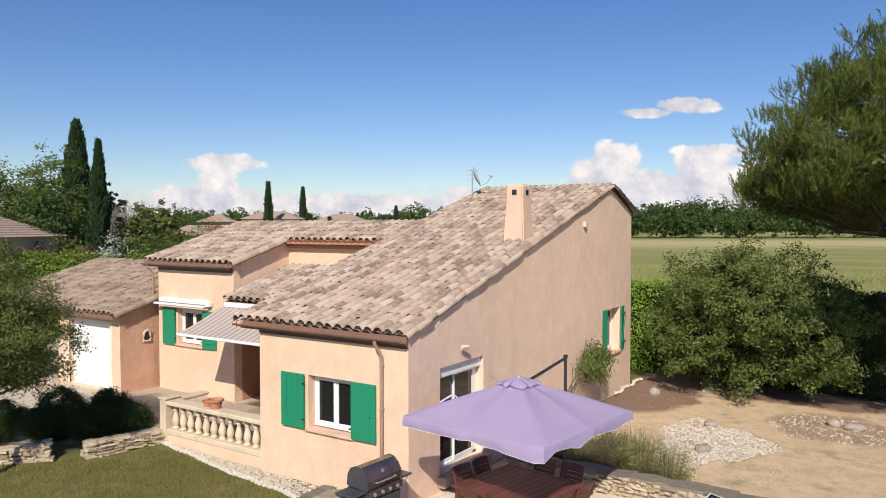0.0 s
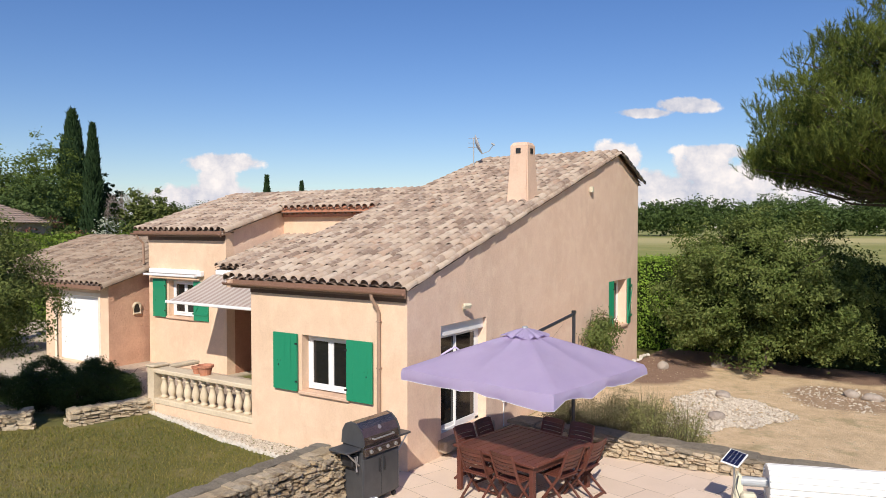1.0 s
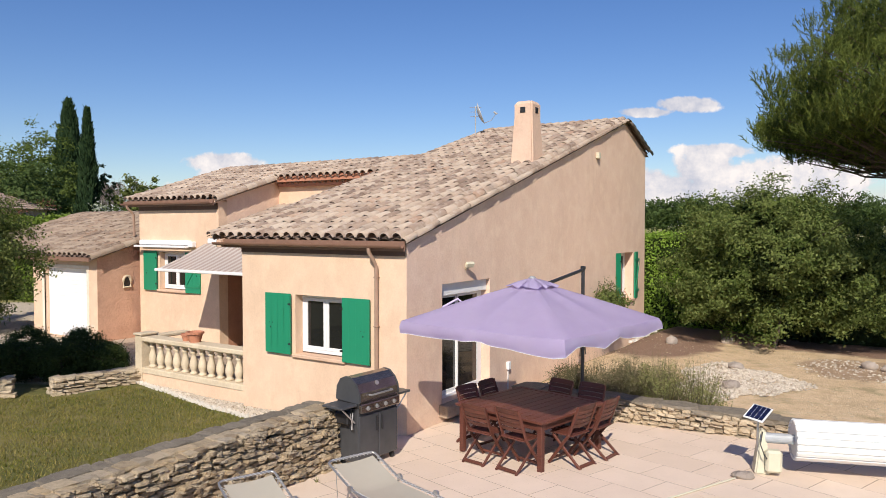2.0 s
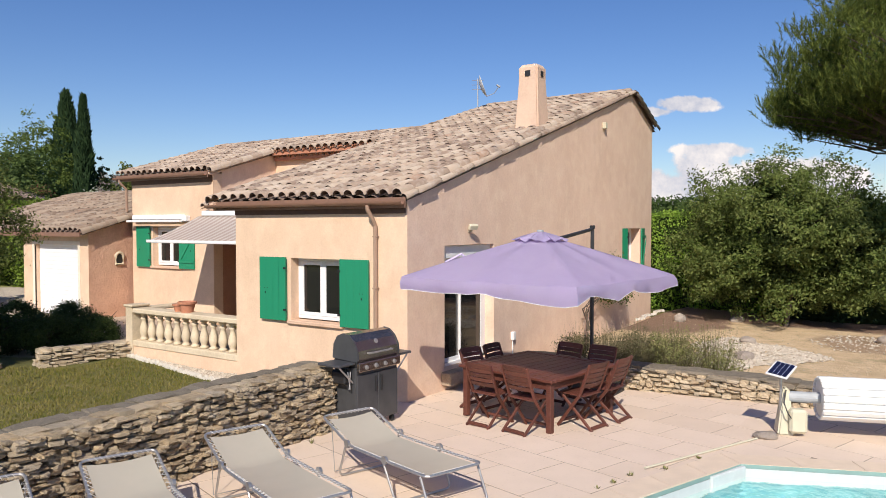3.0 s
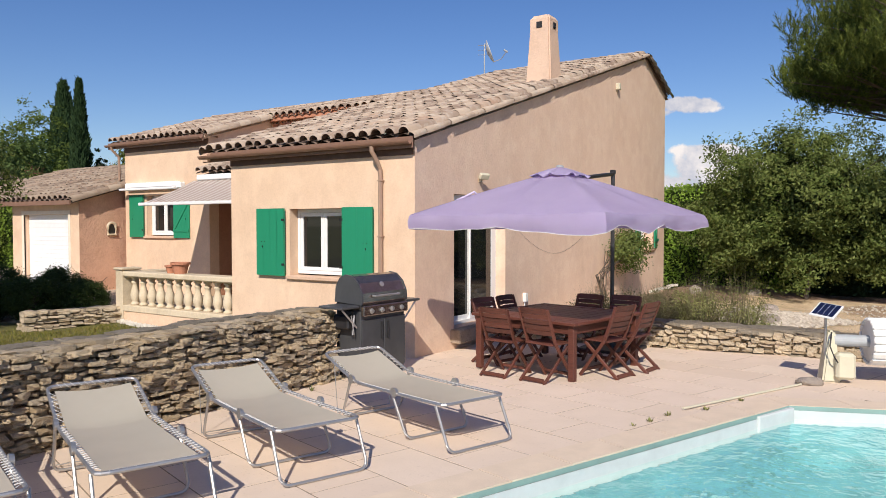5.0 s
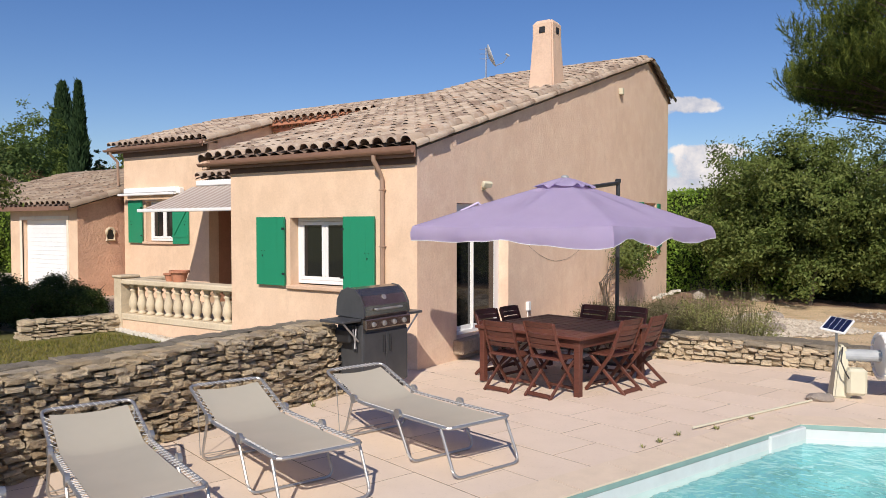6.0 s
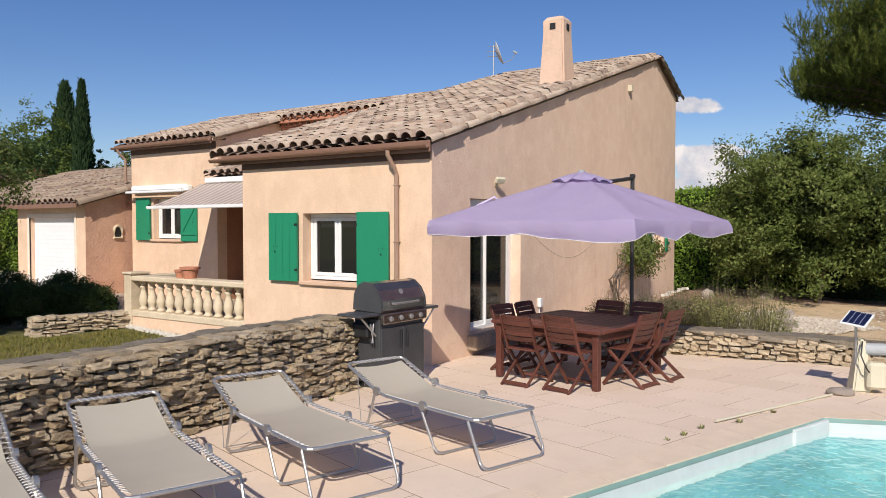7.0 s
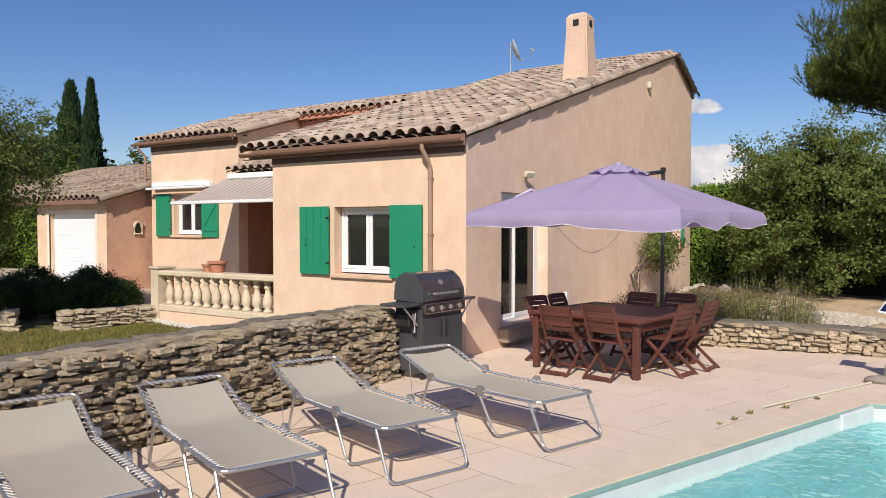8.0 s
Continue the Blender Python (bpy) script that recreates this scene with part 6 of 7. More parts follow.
def spread(across, depth):
    p = EYE0 + FWD * depth + RGT * across * depth
    return float(p[0]), float(p[1])


BACK = [  # across, depth, height, half-width, leaf material, seed
    (-0.60, 62, 10.4, 4.2, LEAF_FRESH, 1), (-0.545, 60, 10.9, 3.0, LEAF_FRESH, 2), (-0.575, 50, 7.4, 3.2, LEAF_WOOD, 3), (-0.505, 46, 3.9, 2.4, LEAF_FRESH, 4),
    (-0.415, 48, 5.7, 2.2, LEAF_OLIVE, 5), (-0.39, 60, 6.9, 1.5, LEAF_OLIVE, 6), (-0.355, 110, 7.3, 4.2, LEAF_WOOD, 7), (-0.315, 95, 5.4, 2.4, LEAF_FRESH, 8),
    (-0.462, 75, 9.0, 1.2, LEAF_CYPRESS, 15), (-0.645, 52, 6.0, 3.5, LEAF_WOOD, 16)]
for u, dp, hh, hw, mat, sd in BACK:
    x, y = spread(u, dp)
    tree("broadleaf_tree", (x, y, -0.4), hh, (hw, hw, hh * 0.44), mat, "leafy garden tree behind the house", clumps=430, per=46, spread=hw * 0.085, leaf=(0.24, 0.14), seed=200 + sd, trunk_r=0.2, group="garden trees", rough=0.5, shell=0.35)
SHRUBS = [(-0.60, 34, 2.2, 2.2, LEAF_OLIVE, 1), (-0.555, 36, 2.3, 2.0, LEAF_RED, 2), (-0.52, 37, 2.2, 1.8, LEAF_OLIVE, 3), (-0.49, 40, 2.0, 1.4, LEAF_RED, 4), (-0.46, 40, 2.3, 1.5, LEAF_WHITE, 5),
          (-0.43, 42, 2.4, 1.8, LEAF_WOOD, 6), (-0.39, 46, 2.8, 2.2, LEAF_FRESH, 7), (-0.35, 48, 2.7, 2.2, LEAF_FRESH, 8), (-0.32, 60, 4.0, 1.6, LEAF_FRESH, 9), (-0.64, 33, 2.4, 2.2, LEAF_OLIVE, 10)]
for u, dp, hh, hw, mat, sd in SHRUBS:
    x, y = spread(u, dp)
    hh += 2.0
    tree("garden_shrub", (x, y, -0.3), hh, (hw, hw, hh * 0.55), mat, "loose flowering shrub in a neighbouring garden", "shrub", clumps=190, per=50, spread=0.2, leaf=(0.13, 0.07), seed=300 + sd, trunk_r=0.06, group="neighbouring shrubs")
for u, dp, hh, rr, sd in ((-0.508, 70, 15.3, 1.9, 1), (-0.478, 45, 10.6, 0.78, 2), (-0.243, 105, 11.6, 0.8, 3), (-0.195, 120, 11.6, 0.8, 4), (-0.158, 122, 6.6, 0.9, 5), (-0.066, 190, 10.5, 1.2, 6), (-0.187, 112, 7.0, 1.2, 7)):
    x, y = spread(u, dp)
    cypress((x, y, -0.4), hh, rr, 400 + sd, leaf=0.26 if dp < 60 else 0.5, n=12000 if dp < 80 else 3500)
# bare tree
x, y = spread(-0.428, 62)
bare = thing("bare_tree", pose(0, 0, 0), "leafless grey tree with fine twigs", "tree")
bm = bmesh.new()
pr = random.Random(7)


def twig(p, d, ln, r, level):
    e = p + d * ln
    tube(bm, [p, e], r, 4, taper=r * 0.55)
    if level:
        for _ in range(3):
            nd = (d + Vector((pr.uniform(-0.58, 0.58), pr.uniform(-0.58, 0.58), pr.uniform(-0.1, 0.5)))).normalized()
            twig(p.lerp(e, pr.uniform(0.6, 1.0)), nd, ln * pr.uniform(0.62, 0.85), max(0.009, r * 0.55), level - 1)


twig(Vector((x, y, -0.4)), Vector((0, 0, 1)), 2.7, 0.15, 6)
tagged(part("twig_mass", bm, plain("grey_bark", (0.30, 0.25, 0.22), 0.9), bare), kind="stuff")


def far_house(u, dp, w, d, h, roof_h, render_mat, label, seed, turn=20):
    x, y = spread(u, dp)
    t = thing("far_house", pose(x, y, -0.4, 0, 0, turn), label, "house", "village houses")
    part("wall", boxed(-w / 2, -d / 2, 0, w / 2, d / 2, h), render_mat, t)
    bm = bmesh.new()
    o = 0.5
    lo = [bm.verts.new(p) for p in ((-w / 2 - o, -d / 2 - o, h), (w / 2 + o, -d / 2 - o, h), (w / 2 + o, d / 2 + o, h), (-w / 2 - o, d / 2 + o, h))]
    r0, r1 = bm.verts.new((-w / 2 + d * 0.35, 0, h + roof_h)), bm.verts.new((w / 2 - d * 0.35, 0, h + roof_h))
    for q in ((lo[0], lo[1], r1, r0), (lo[1], lo[2], r1), (lo[2], lo[3], r0, r1), (lo[3], lo[0], r0), lo[::-1]):
        bm.faces.new(q)
    part("roof", bm, FAR_TILE, t, "hipped clay-tiled roof")
    pr = random.Random(seed)
    for i in range(3):
        wx = -w / 2 + (i + 0.5) * w / 3
        win = part("window", boxed(wx - 0.5, -d / 2 - 0.05, h - 1.7, wx + 0.5, -d / 2 - 0.004, h - 0.5), FAR_PANE, t)
        part("shutter", boxed(wx - 1.0, -d / 2 - 0.08, h - 1.75, wx - 0.52, -d / 2 - 0.005, h - 0.45), FAR_SHUTTER, win)
        part("shutter", boxed(wx + 0.52, -d / 2 - 0.08, h - 1.75, wx + 1.0, -d / 2 - 0.005, h - 0.45), FAR_SHUTTER, win)
    return t


FAR_TILE = Mat("far_roof_tile", 0.9)
FAR_TILE.colour(FAR_TILE.ramp(FAR_TILE.noise(5.0, 4, 0.7, stretch=(3, 1, 1)), [(0.3, (0.33, 0.23, 0.175)), (0.7, (0.56, 0.42, 0.33))]))
_fs = FAR_TILE.t.nodes.new("ShaderNodeSeparateXYZ")
FAR_TILE.put(FAR_TILE.co, _fs.inputs[0])
FAR_TILE.bump(FAR_TILE.math("ADD", FAR_TILE.math("SINE", FAR_TILE.math("MULTIPLY", _fs.outputs[0], 22.0)), FAR_TILE.math("MULTIPLY", FAR_TILE.math("SINE", FAR_TILE.math("MULTIPLY", _fs.outputs[1], 15.0)), 0.5)), 0.8, 0.06)
FAR_TILE = FAR_TILE.m
far_house(-0.675, 46, 9, 7, 4.7, 1.5, FAR_RENDER, "neighbouring house with a low clay-tiled roof", 1, 30)
far_house(-0.312, 85, 3.2, 4, 5.9, 0.9, FAR_RENDER, "ochre village house with a hipped roof", 2, 40)
far_house(-0.345, 72, 4.2, 4, 4.5, 1.0, FAR_RENDER, "low outbuilding with a clay-tiled roof", 3, 35)
far_house(-0.235, 112, 8.0, 6, 6.5, 1.2, FAR_WHITE, "white village house with a hipped roof", 4, 34)
far_house(-0.14, 128, 7.0, 6, 6.5, 1.1, FAR_YELLOW, "yellow village house with a hipped roof", 5, 30)
# woodland across the meadow and behind the village
wood = thing("far_woodland", pose(0, 0, 0), "dark belt of broadleaf trees along the meadow", "woodland", kind="stuff")
rng = np.random.default_rng(500)
pr = random.Random(500)
vs, fs, count = [], [], 0
for i in range(230):
    if i < 95:
        u, dp, hh = 0.255 + 0.62 * (i / 95) + pr.uniform(-0.01, 0.01), pr.uniform(330, 375), pr.uniform(14, 22)
        if u < 0.31:
            hh *= 0.85
    else:
        u, dp, hh = -0.75 + 1.02 * ((i - 95) / 135) + pr.uniform(-0.01, 0.01), pr.uniform(330, 430), pr.uniform(10, 15)
        if u < 0:
            hh *= pr.choice((0.7, 1.0, 1.15))
    x, y = spread(u, dp)
    for b in range(4):
        rr = hh * pr.uniform(0.2, 0.34)
        p, o = crown_points(rng, (x + pr.uniform(-3.5, 3.5), y + pr.uniform(-2, 2), hh * pr.uniform(0.3, 0.72) - 0.6), (rr * 1.05, rr, hh * 0.28), 26, 11, rr * 0.16, rough=0.4)
        v, f = leaf_cloud(p, o, 1.25, 0.8, rng)
        vs.append(v)
        fs.append(f + count)
        count += len(v)
arrays("tree_belt", np.vstack(vs), np.vstack(fs), LEAF_WOOD, wood)

# ---- terrace furniture ----


def tz(x, y):
    return terrace_z(x, y)


def board(p, q, w, t, bevel=0.004):
    """A plank from p to q, w wide (upright in its plane) and t thick."""
    p, q = Vector(p), Vector(q)
    d = q - p
    m = Matrix.Translation(p) @ d.to_track_quat("X", "Z").to_matrix().to_4x4()
    return boxed(0, -t / 2, -w / 2, d.length, t / 2, w / 2, bevel, m)


TABLE = pose(2.10, 0.25, tz(2.1, 0.25), 0, 0, -11) @ Matrix.Diagonal((1.0, 1.0, 1.06, 1.0))
table = thing("garden_table", TABLE, "square red-brown slatted wooden garden table", "table")
for i in range(10):
    x = -0.70 + i * 0.14
    part("top_slat", boxed(x, -0.69, 0.635, x + 0.134, 0.69, 0.66, 0.004), TEAK, table)
for a in ((-0.78, -0.78, 0.78, -0.694), (-0.78, 0.694, 0.78, 0.78)):
    part("top_frame", boxed(a[0], a[1], 0.63, a[2], a[3], 0.664, 0.006), TEAK, table)
for a in ((-0.78, -0.69, -0.704, 0.69), (0.704, -0.69, 0.78, 0.69)):
    part("top_frame", boxed(a[0], a[1], 0.63, a[2], a[3], 0.664, 0.006), TEAK, table)
for x, y in ((-0.7, -0.7), (0.7, -0.7), (0.7, 0.7), (-0.7, 0.7)):
    part("leg", boxed(x - 0.038, y - 0.038, 0, x + 0.038, y + 0.038, 0.628, 0.006), TEAK, table)
for y in (-0.70, 0.70):
    part("apron", boxed(-0.654, y - 0.014, 0.53, 0.654, y + 0.014, 0.628, 0.004), TEAK, table)
for x in (-0.70, 0.70):
    part("apron", boxed(x - 0.014, -0.654, 0.53, x + 0.014, 0.654, 0.628, 0.004), TEAK, table)


def folding_chair(m):
    c = thing("folding_chair", m, "red-brown folding wooden chair with a slatted back", "chair", "chairs round the table")
    for s in (-1, 1):
        x = 0.205 * s
        bm = board((x, 0.24, 0.0), (x, -0.10, 0.42), 0.04, 0.024)
        me = bpy.data.meshes.new("upper")
        b2 = board((x, -0.10, 0.42), (x, -0.25, 0.80), 0.04, 0.024)
        b2.to_mesh(me)
        b2.free()
        bm.from_mesh(me)
        bpy.data.meshes.remove(me)
        part("back_leg", bm, TEAK, c)
        x = 0.175 * s
        part("front_leg", board((x, -0.27, 0.0), (x, 0.20, 0.39), 0.038, 0.022), TEAK, c)
    part("foot_rail", board((-0.16, -0.245, 0.035), (0.16, -0.245, 0.035), 0.045, 0.02), TEAK, c)
    part("foot_rail", board((-0.19, 0.205, 0.06), (0.19, 0.205, 0.06), 0.035, 0.02), TEAK, c)
    for i in range(7):
        y = -0.15 + i * 0.055
        part("seat_slat", boxed(-0.20, y, 0.40, 0.20, y + 0.046, 0.418, 0.003), TEAK, c)
    for i in range(5):
        f = 0.30 + i * 0.16
        y, z = -0.10 - 0.15 * f, 0.42 + 0.38 * f
        b = bmesh.new()
        h = 0.024 if i < 4 else 0.032
        rows = []
        for k in range(7):
            xx = -0.192 + k * 0.064
            bow = -0.03 * (1 - (xx / 0.2) ** 2)
            rows.append([b.verts.new((xx, y + bow + dy + dz * -0.4, z + dz)) for dy, dz in ((-0.008, -h), (0.008, -h), (0.008, h), (-0.008, h))])
        for ra, rb in zip(rows, rows[1:]):
            for k in range(4):
                b.faces.new((ra[k], ra[(k + 1) % 4], rb[(k + 1) % 4], rb[k]))
        b.faces.new(rows[0][::-1])
        b.faces.new(rows[-1])
        part("back_slat", b, TEAK, c)
    return c


first = None
for x, y, r in ((-0.20, -0.80, 2), (0.40, -0.78, -3), (0.80, -0.12, 88), (0.84, 0.42, 95), (-0.84, -0.22, -92), (-0.86, 0.32, -84), (-0.22, 0.86, 178), (0.36, 0.88, 184)):
    m = pose(2.10, 0.25, 0, 0, 0, -11) @ pose(x, y, 0, 0, 0, r) @ Matrix.Diagonal((1.0, 1.0, 1.03, 1.0))
    m.translation.z = tz(m.translation.x, m.translation.y)
    if first is None:
        first = folding_chair(m)
    else:
        copy_thing(first, m)

# lilac umbrella
UC = (2.18, 0.12)
umbrella = thing("cantilever_umbrella", pose(0, 0, 0), "lilac square cantilever umbrella over the table", "umbrella")
uax, uay = Vector((1.51, 1.17)), Vector((1.17, -1.51))
U_ROT = math.atan2(uax.y, uax.x)
U_R = 1.87


def canopy_edge(th):
    """Distance from the hub to the square edge in the direction th from a corner."""
    t = (th % (math.pi / 2)) - math.pi / 4
    return U_R * math.cos(math.pi / 4) / math.cos(t)


def canopy_z(f, th):
    """Straight ribs to the corners and the middle of each side, the cloth a little slack between them."""
    return 2.45 - 0.55 * f ** 1.1 - 0.06 * abs(math.sin(4 * th)) ** 1.3 * f * (1.3 - f)


def crease(bm, angle=0.9):
    """Keep the shading of cloth apart from that of its cut edge."""
    bm.normal_update()
    for e in bm.edges:
        if len(e.link_faces) == 2 and e.calc_face_angle(0.0) > angle:
            e.smooth = False


def cloth(rows, closed=True, thick=0.003):
    """A thin double sheet through rows of points."""
    bm = bmesh.new()
    grid = [[bm.verts.new(p) for p in row] for row in rows]
    n = len(grid[0])
    for ra, rb in zip(grid, grid[1:]):
        for k in range(n if closed else n - 1):
            bm.faces.new((ra[k], rb[k], rb[(k + 1) % n], ra[(k + 1) % n]))
    bmesh.ops.solidify(bm, geom=bm.faces[:], thickness=thick)
    crease(bm)
    return bm


NA, NR = 96, 12
TH = np.linspace(0, 2 * math.pi, NA, endpoint=False)


def canopy_point(f, th, z):
    e = f * canopy_edge(th)
    return Vector((UC[0] + e * math.cos(th + U_ROT), UC[1] + e * math.sin(th + U_ROT), z))


canopy = part("canopy", cloth([[canopy_point(f, th, canopy_z(f, th)) for th in TH] for f in np.linspace(0.09, 1.0, NR + 1)]), CANVAS, umbrella, "lilac canvas canopy with a hanging edge", True)


def hem_drop(th):
    """How deep the edge hangs: gathered at the ribs, bellied between them, more so on the side away from the wall."""
    s_ = (th % (2 * math.pi)) / (0.5 * math.pi)
    sides = (0, 0.5, 1, 1.5, 2.0, 2.3, 2.5, 2.8, 2.97, 3.03, 3.1, 3.2, 3.35, 3.47, 3.53, 3.7, 3.9, 4.0)
    drops = (0.15, 0.17, 0.15, 0.17, 0.175, 0.165, 0.155, 0.20, 0.235, 0.19, 0.10, 0.16, 0.21, 0.14, 0.12, 0.18, 0.18, 0.15)
    return float(np.interp(s_, sides, drops)) + 0.006 * math.sin(17 * th)


def hem_out(th):
    return 1.006 + 0.018 * math.sin(8 * th + 2.2) + 0.012 * math.sin(23 * th + 1.3)


hem = [canopy_point(hem_out(th), th, canopy_z(1, th) - hem_drop(th)) for th in TH]
bm = bmesh.new()
tube(bm, hem, 0.0035, 5, True)
part("piping", bm, ROLL, canopy, "thin white hem piping")
rows = []
for g in (0.0, 0.12, 0.45, 0.8, 1.0):
    rows.append([canopy_point(1.0 + (hem_out(th) - 1.0) * g + 0.012 * math.sin(math.pi * g), th, canopy_z(1, th) - hem_drop(th) * g) for th in TH])
part("valance", cloth(rows), CANVAS, canopy, "hanging canvas edge", True)
rows = []
for f, dz in ((0.012, 0.052), (0.07, 0.05), (0.13, 0.042), (0.20, 0.026)):
    rows.append([canopy_point(f * 1.06, th, 2.45 - 0.55 * f ** 1.1 + dz + (0.016 * math.sin(8 * th) + 0.01 * math.sin(13 * th)) * (f / 0.2) ** 2) for th in TH])
part("vent", cloth(rows), CANVAS, canopy, "ruffled lilac vent cap", True)
bm = lathe([(0.045, 2.48), (0.05, 2.505), (0.03, 2.52)], 14)
bm.transform(Matrix.Translation((UC[0], UC[1], 0)))
part("finial", bm, PVC_GREY, canopy, "grey round finial", True)
for k in range(8):
    th = k * math.pi / 4
    e = canopy_edge(th)
    d = Vector((math.cos(th + U_ROT), math.sin(th + U_ROT)))
    bm = bmesh.new()
    tube(bm, [(UC[0] + d.x * e * f, UC[1] + d.y * e * f, canopy_z(f, th) - 0.022) for f in (0.13, 0.35, 0.7, 0.97)], 0.009, 6)
    part("rib", bm, METAL, umbrella)
MX, MY = 2.2, 1.97
bm = bmesh.new()
tube(bm, [(MX, MY, -0.02), (MX, MY, 2.53)], 0.03, 10)
part("pole", bm, DARK_POLE, umbrella, "dark grey umbrella pole")
bm = bmesh.new()
tube(bm, [(MX, MY, 2.52), (2.19, 1.1, 2.43), (UC[0], UC[1], 2.33)], 0.028, 8)
part("arm", bm, DARK_POLE, umbrella)
part("pole_cap", boxed(MX - 0.035, MY - 0.035, 2.52, MX + 0.035, MY + 0.035, 2.58, 0.01), BLACK, umbrella)
part("base_plate", boxed(MX - 0.4, MY - 0.4, tz(MX, MY) - 0.01, MX + 0.4, MY + 0.4, tz(MX, MY) + 0.05, 0.01), BLACK, umbrella)
bm = bmesh.new()
tie = [(1.30, -0.36, 2.13), (1.25, -0.40, 2.19), (1.17, -0.49, 2.13), (1.13, -0.62, 2.08)]
tube(bm, tie, 0.016, 6)
part("tie_strap", bm, CANVAS, umbrella, "lilac tie strap")

# gas barbecue
BZ = tz(0.3, -1.3)
bbq = thing("gas_barbecue", pose(0.33, -1.33, BZ, 0, 0, 86) @ Matrix.Diagonal((1.0, 0.8, 1.05, 1.0)), "charcoal gas barbecue with a dark rounded lid", "barbecue")
part("cabinet", boxed(-0.40, -0.25, 0.09, 0.40, 0.25, 0.80, 0.012), STEEL_DARK, bbq)
for x0, x1 in ((-0.39, -0.004), (0.004, 0.39)):
    d = part("cabinet_door", boxed(x0, -0.272, 0.11, x1, -0.254, 0.70, 0.006), STEEL_DARK, bbq)
    hx = x1 - 0.05 if x1 < 0.1 else x0 + 0.05
    part("handle", boxed(hx - 0.01, -0.30, 0.46, hx + 0.01, -0.274, 0.66, 0.006), BLACK, d, "black door handle")
part("firebox", boxed(-0.40, -0.26, 0.804, 0.40, 0.25, 0.88, 0.01), BLACK, bbq)
bm = bmesh.new()
prof = [(-0.27, 0.865), (-0.29, 0.90), (-0.275, 1.00), (-0.20, 1.11), (-0.08, 1.185), (0.04, 1.20), (0.16, 1.16), (0.24, 1.06), (0.26, 0.90), (0.26, 0.882)]
rows = []
for x in (-0.38, 0.38):
    rows.append([bm.verts.new((x, y, z)) for y, z in prof])
for k in range(len(prof) - 1):
    bm.faces.new((rows[0][k], rows[1][k], rows[1][k + 1], rows[0][k + 1]))
bm.faces.new((rows[0][-1], rows[1][-1], rows[1][0], rows[0][0]))
hood = part("lid", bm, HOOD, bbq, "dark brown enamelled barbecue lid")
for x in (-0.395, 0.395):
    bm = bmesh.new()
    lo = [bm.verts.new((x - 0.012, y * 1.03, z + 0.006)) for y, z in prof]
    hi = [bm.verts.new((x + 0.012, y * 1.03, z + 0.006)) for y, z in prof]
    bm.faces.new(lo)
    bm.faces.new(hi[::-1])
    for k in range(len(prof)):
        bm.faces.new((lo[k], hi[k], hi[(k + 1) % len(prof)], lo[(k + 1) % len(prof)]))
    bmesh.ops.recalc_face_normals(bm, faces=bm.faces)
    part("lid_side", bm, STEEL_DARK, hood, "grey cast lid end")
bm = bmesh.new()
tube(bm, [(-0.22, -0.295, 0.965), (-0.22, -0.345, 0.965), (0.22, -0.345, 0.965), (0.22, -0.295, 0.965)], 0.013, 8)
part("lid_handle", bm, METAL, hood, "metal lid handle")
bm = bmesh.new()
bmesh.ops.create_cone(bm, cap_ends=True, segments=14, radius1=0.035, radius2=0.035, depth=0.012)
ob = part("thermometer", bm, METAL, hood)
ob.matrix_basis = pose(0, -0.222, 1.085, 48, 0, 0)
panel = part("control_panel", boxed(-0.40, -0.325, 0.745, 0.40, -0.262, 0.862, 0.012), HOOD, bbq, "dark control panel")
for x in (-0.27, -0.09, 0.09, 0.27):
    bm = lathe([(0.03, 0), (0.03, 0.012), (0.02, 0.018), (0.02, 0.035)], 12)
    ob = part("knob", bm, METAL, panel, "chrome knob")
    ob.matrix_basis = pose(x, -0.326, 0.80, 90, 0, 0)
for s in (-1, 1):
    part("side_shelf", boxed(min(0.41 * s, 0.71 * s), -0.25, 0.84, max(0.41 * s, 0.71 * s), 0.22, 0.87, 0.008), STEEL_DARK, bbq, "grey folding side shelf")
    bm = bmesh.new()
    tube(bm, [(0.42 * s, -0.2, 0.62), (0.66 * s, -0.2, 0.835)], 0.012, 6)
    part("shelf_bracket", bm, METAL, bbq)
    for y in (-0.2, 0.2):
        bm = bmesh.new()
        bmesh.ops.create_cone(bm, cap_ends=True, segments=14, radius1=0.045, radius2=0.045, depth=0.035)
        ob = part("castor", bm, BLACK, bbq)
        ob.matrix_basis = pose(0.33 * s, y, 0.045, 0, 90, 0)
bm = bmesh.new()
tube(bm, [(-0.42, -0.12, 0.80), (-0.44, -0.10, 0.66), (-0.43, -0.13, 0.52)], 0.016, 6)
part("gas_hose", bm, BLACK, bbq)
part("drip_tray", boxed(-0.52, -0.14, 0.60, -0.41, 0.16, 0.76, 0.02), BLACK, bbq)
bm = bmesh.new()
tube(bm, [(-0.50, -0.19, 0.76), (-0.47, -0.21, 0.55)], 0.009, 6)
tube(bm, [(-0.45, -0.19, 0.76), (-0.49, -0.21, 0.55)], 0.009, 6)
part("tongs", bm, METAL, bbq, "metal tongs hung on the shelf")

# sun loungers
SLING_NET = SLING.copy()
SLING_NET.name = "woven_sling"
_nt = SLING_NET.node_tree
_tp = _nt.nodes.new("ShaderNodeBsdfTranslucent")
_tp.inputs[0].default_value = (0.62, 0.46, 0.34, 1)
_mx = _nt.nodes.new("ShaderNodeMixShader")
_mx.inputs[0].default_value = 0.22
_nt.links.new(_nt.nodes["Principled BSDF"].outputs[0], _mx.inputs[1])
_nt.links.new(_tp.outputs[0], _mx.inputs[2])
_nt.links.new(_mx.outputs[0], _nt.nodes["Material Output"].inputs["Surface"])


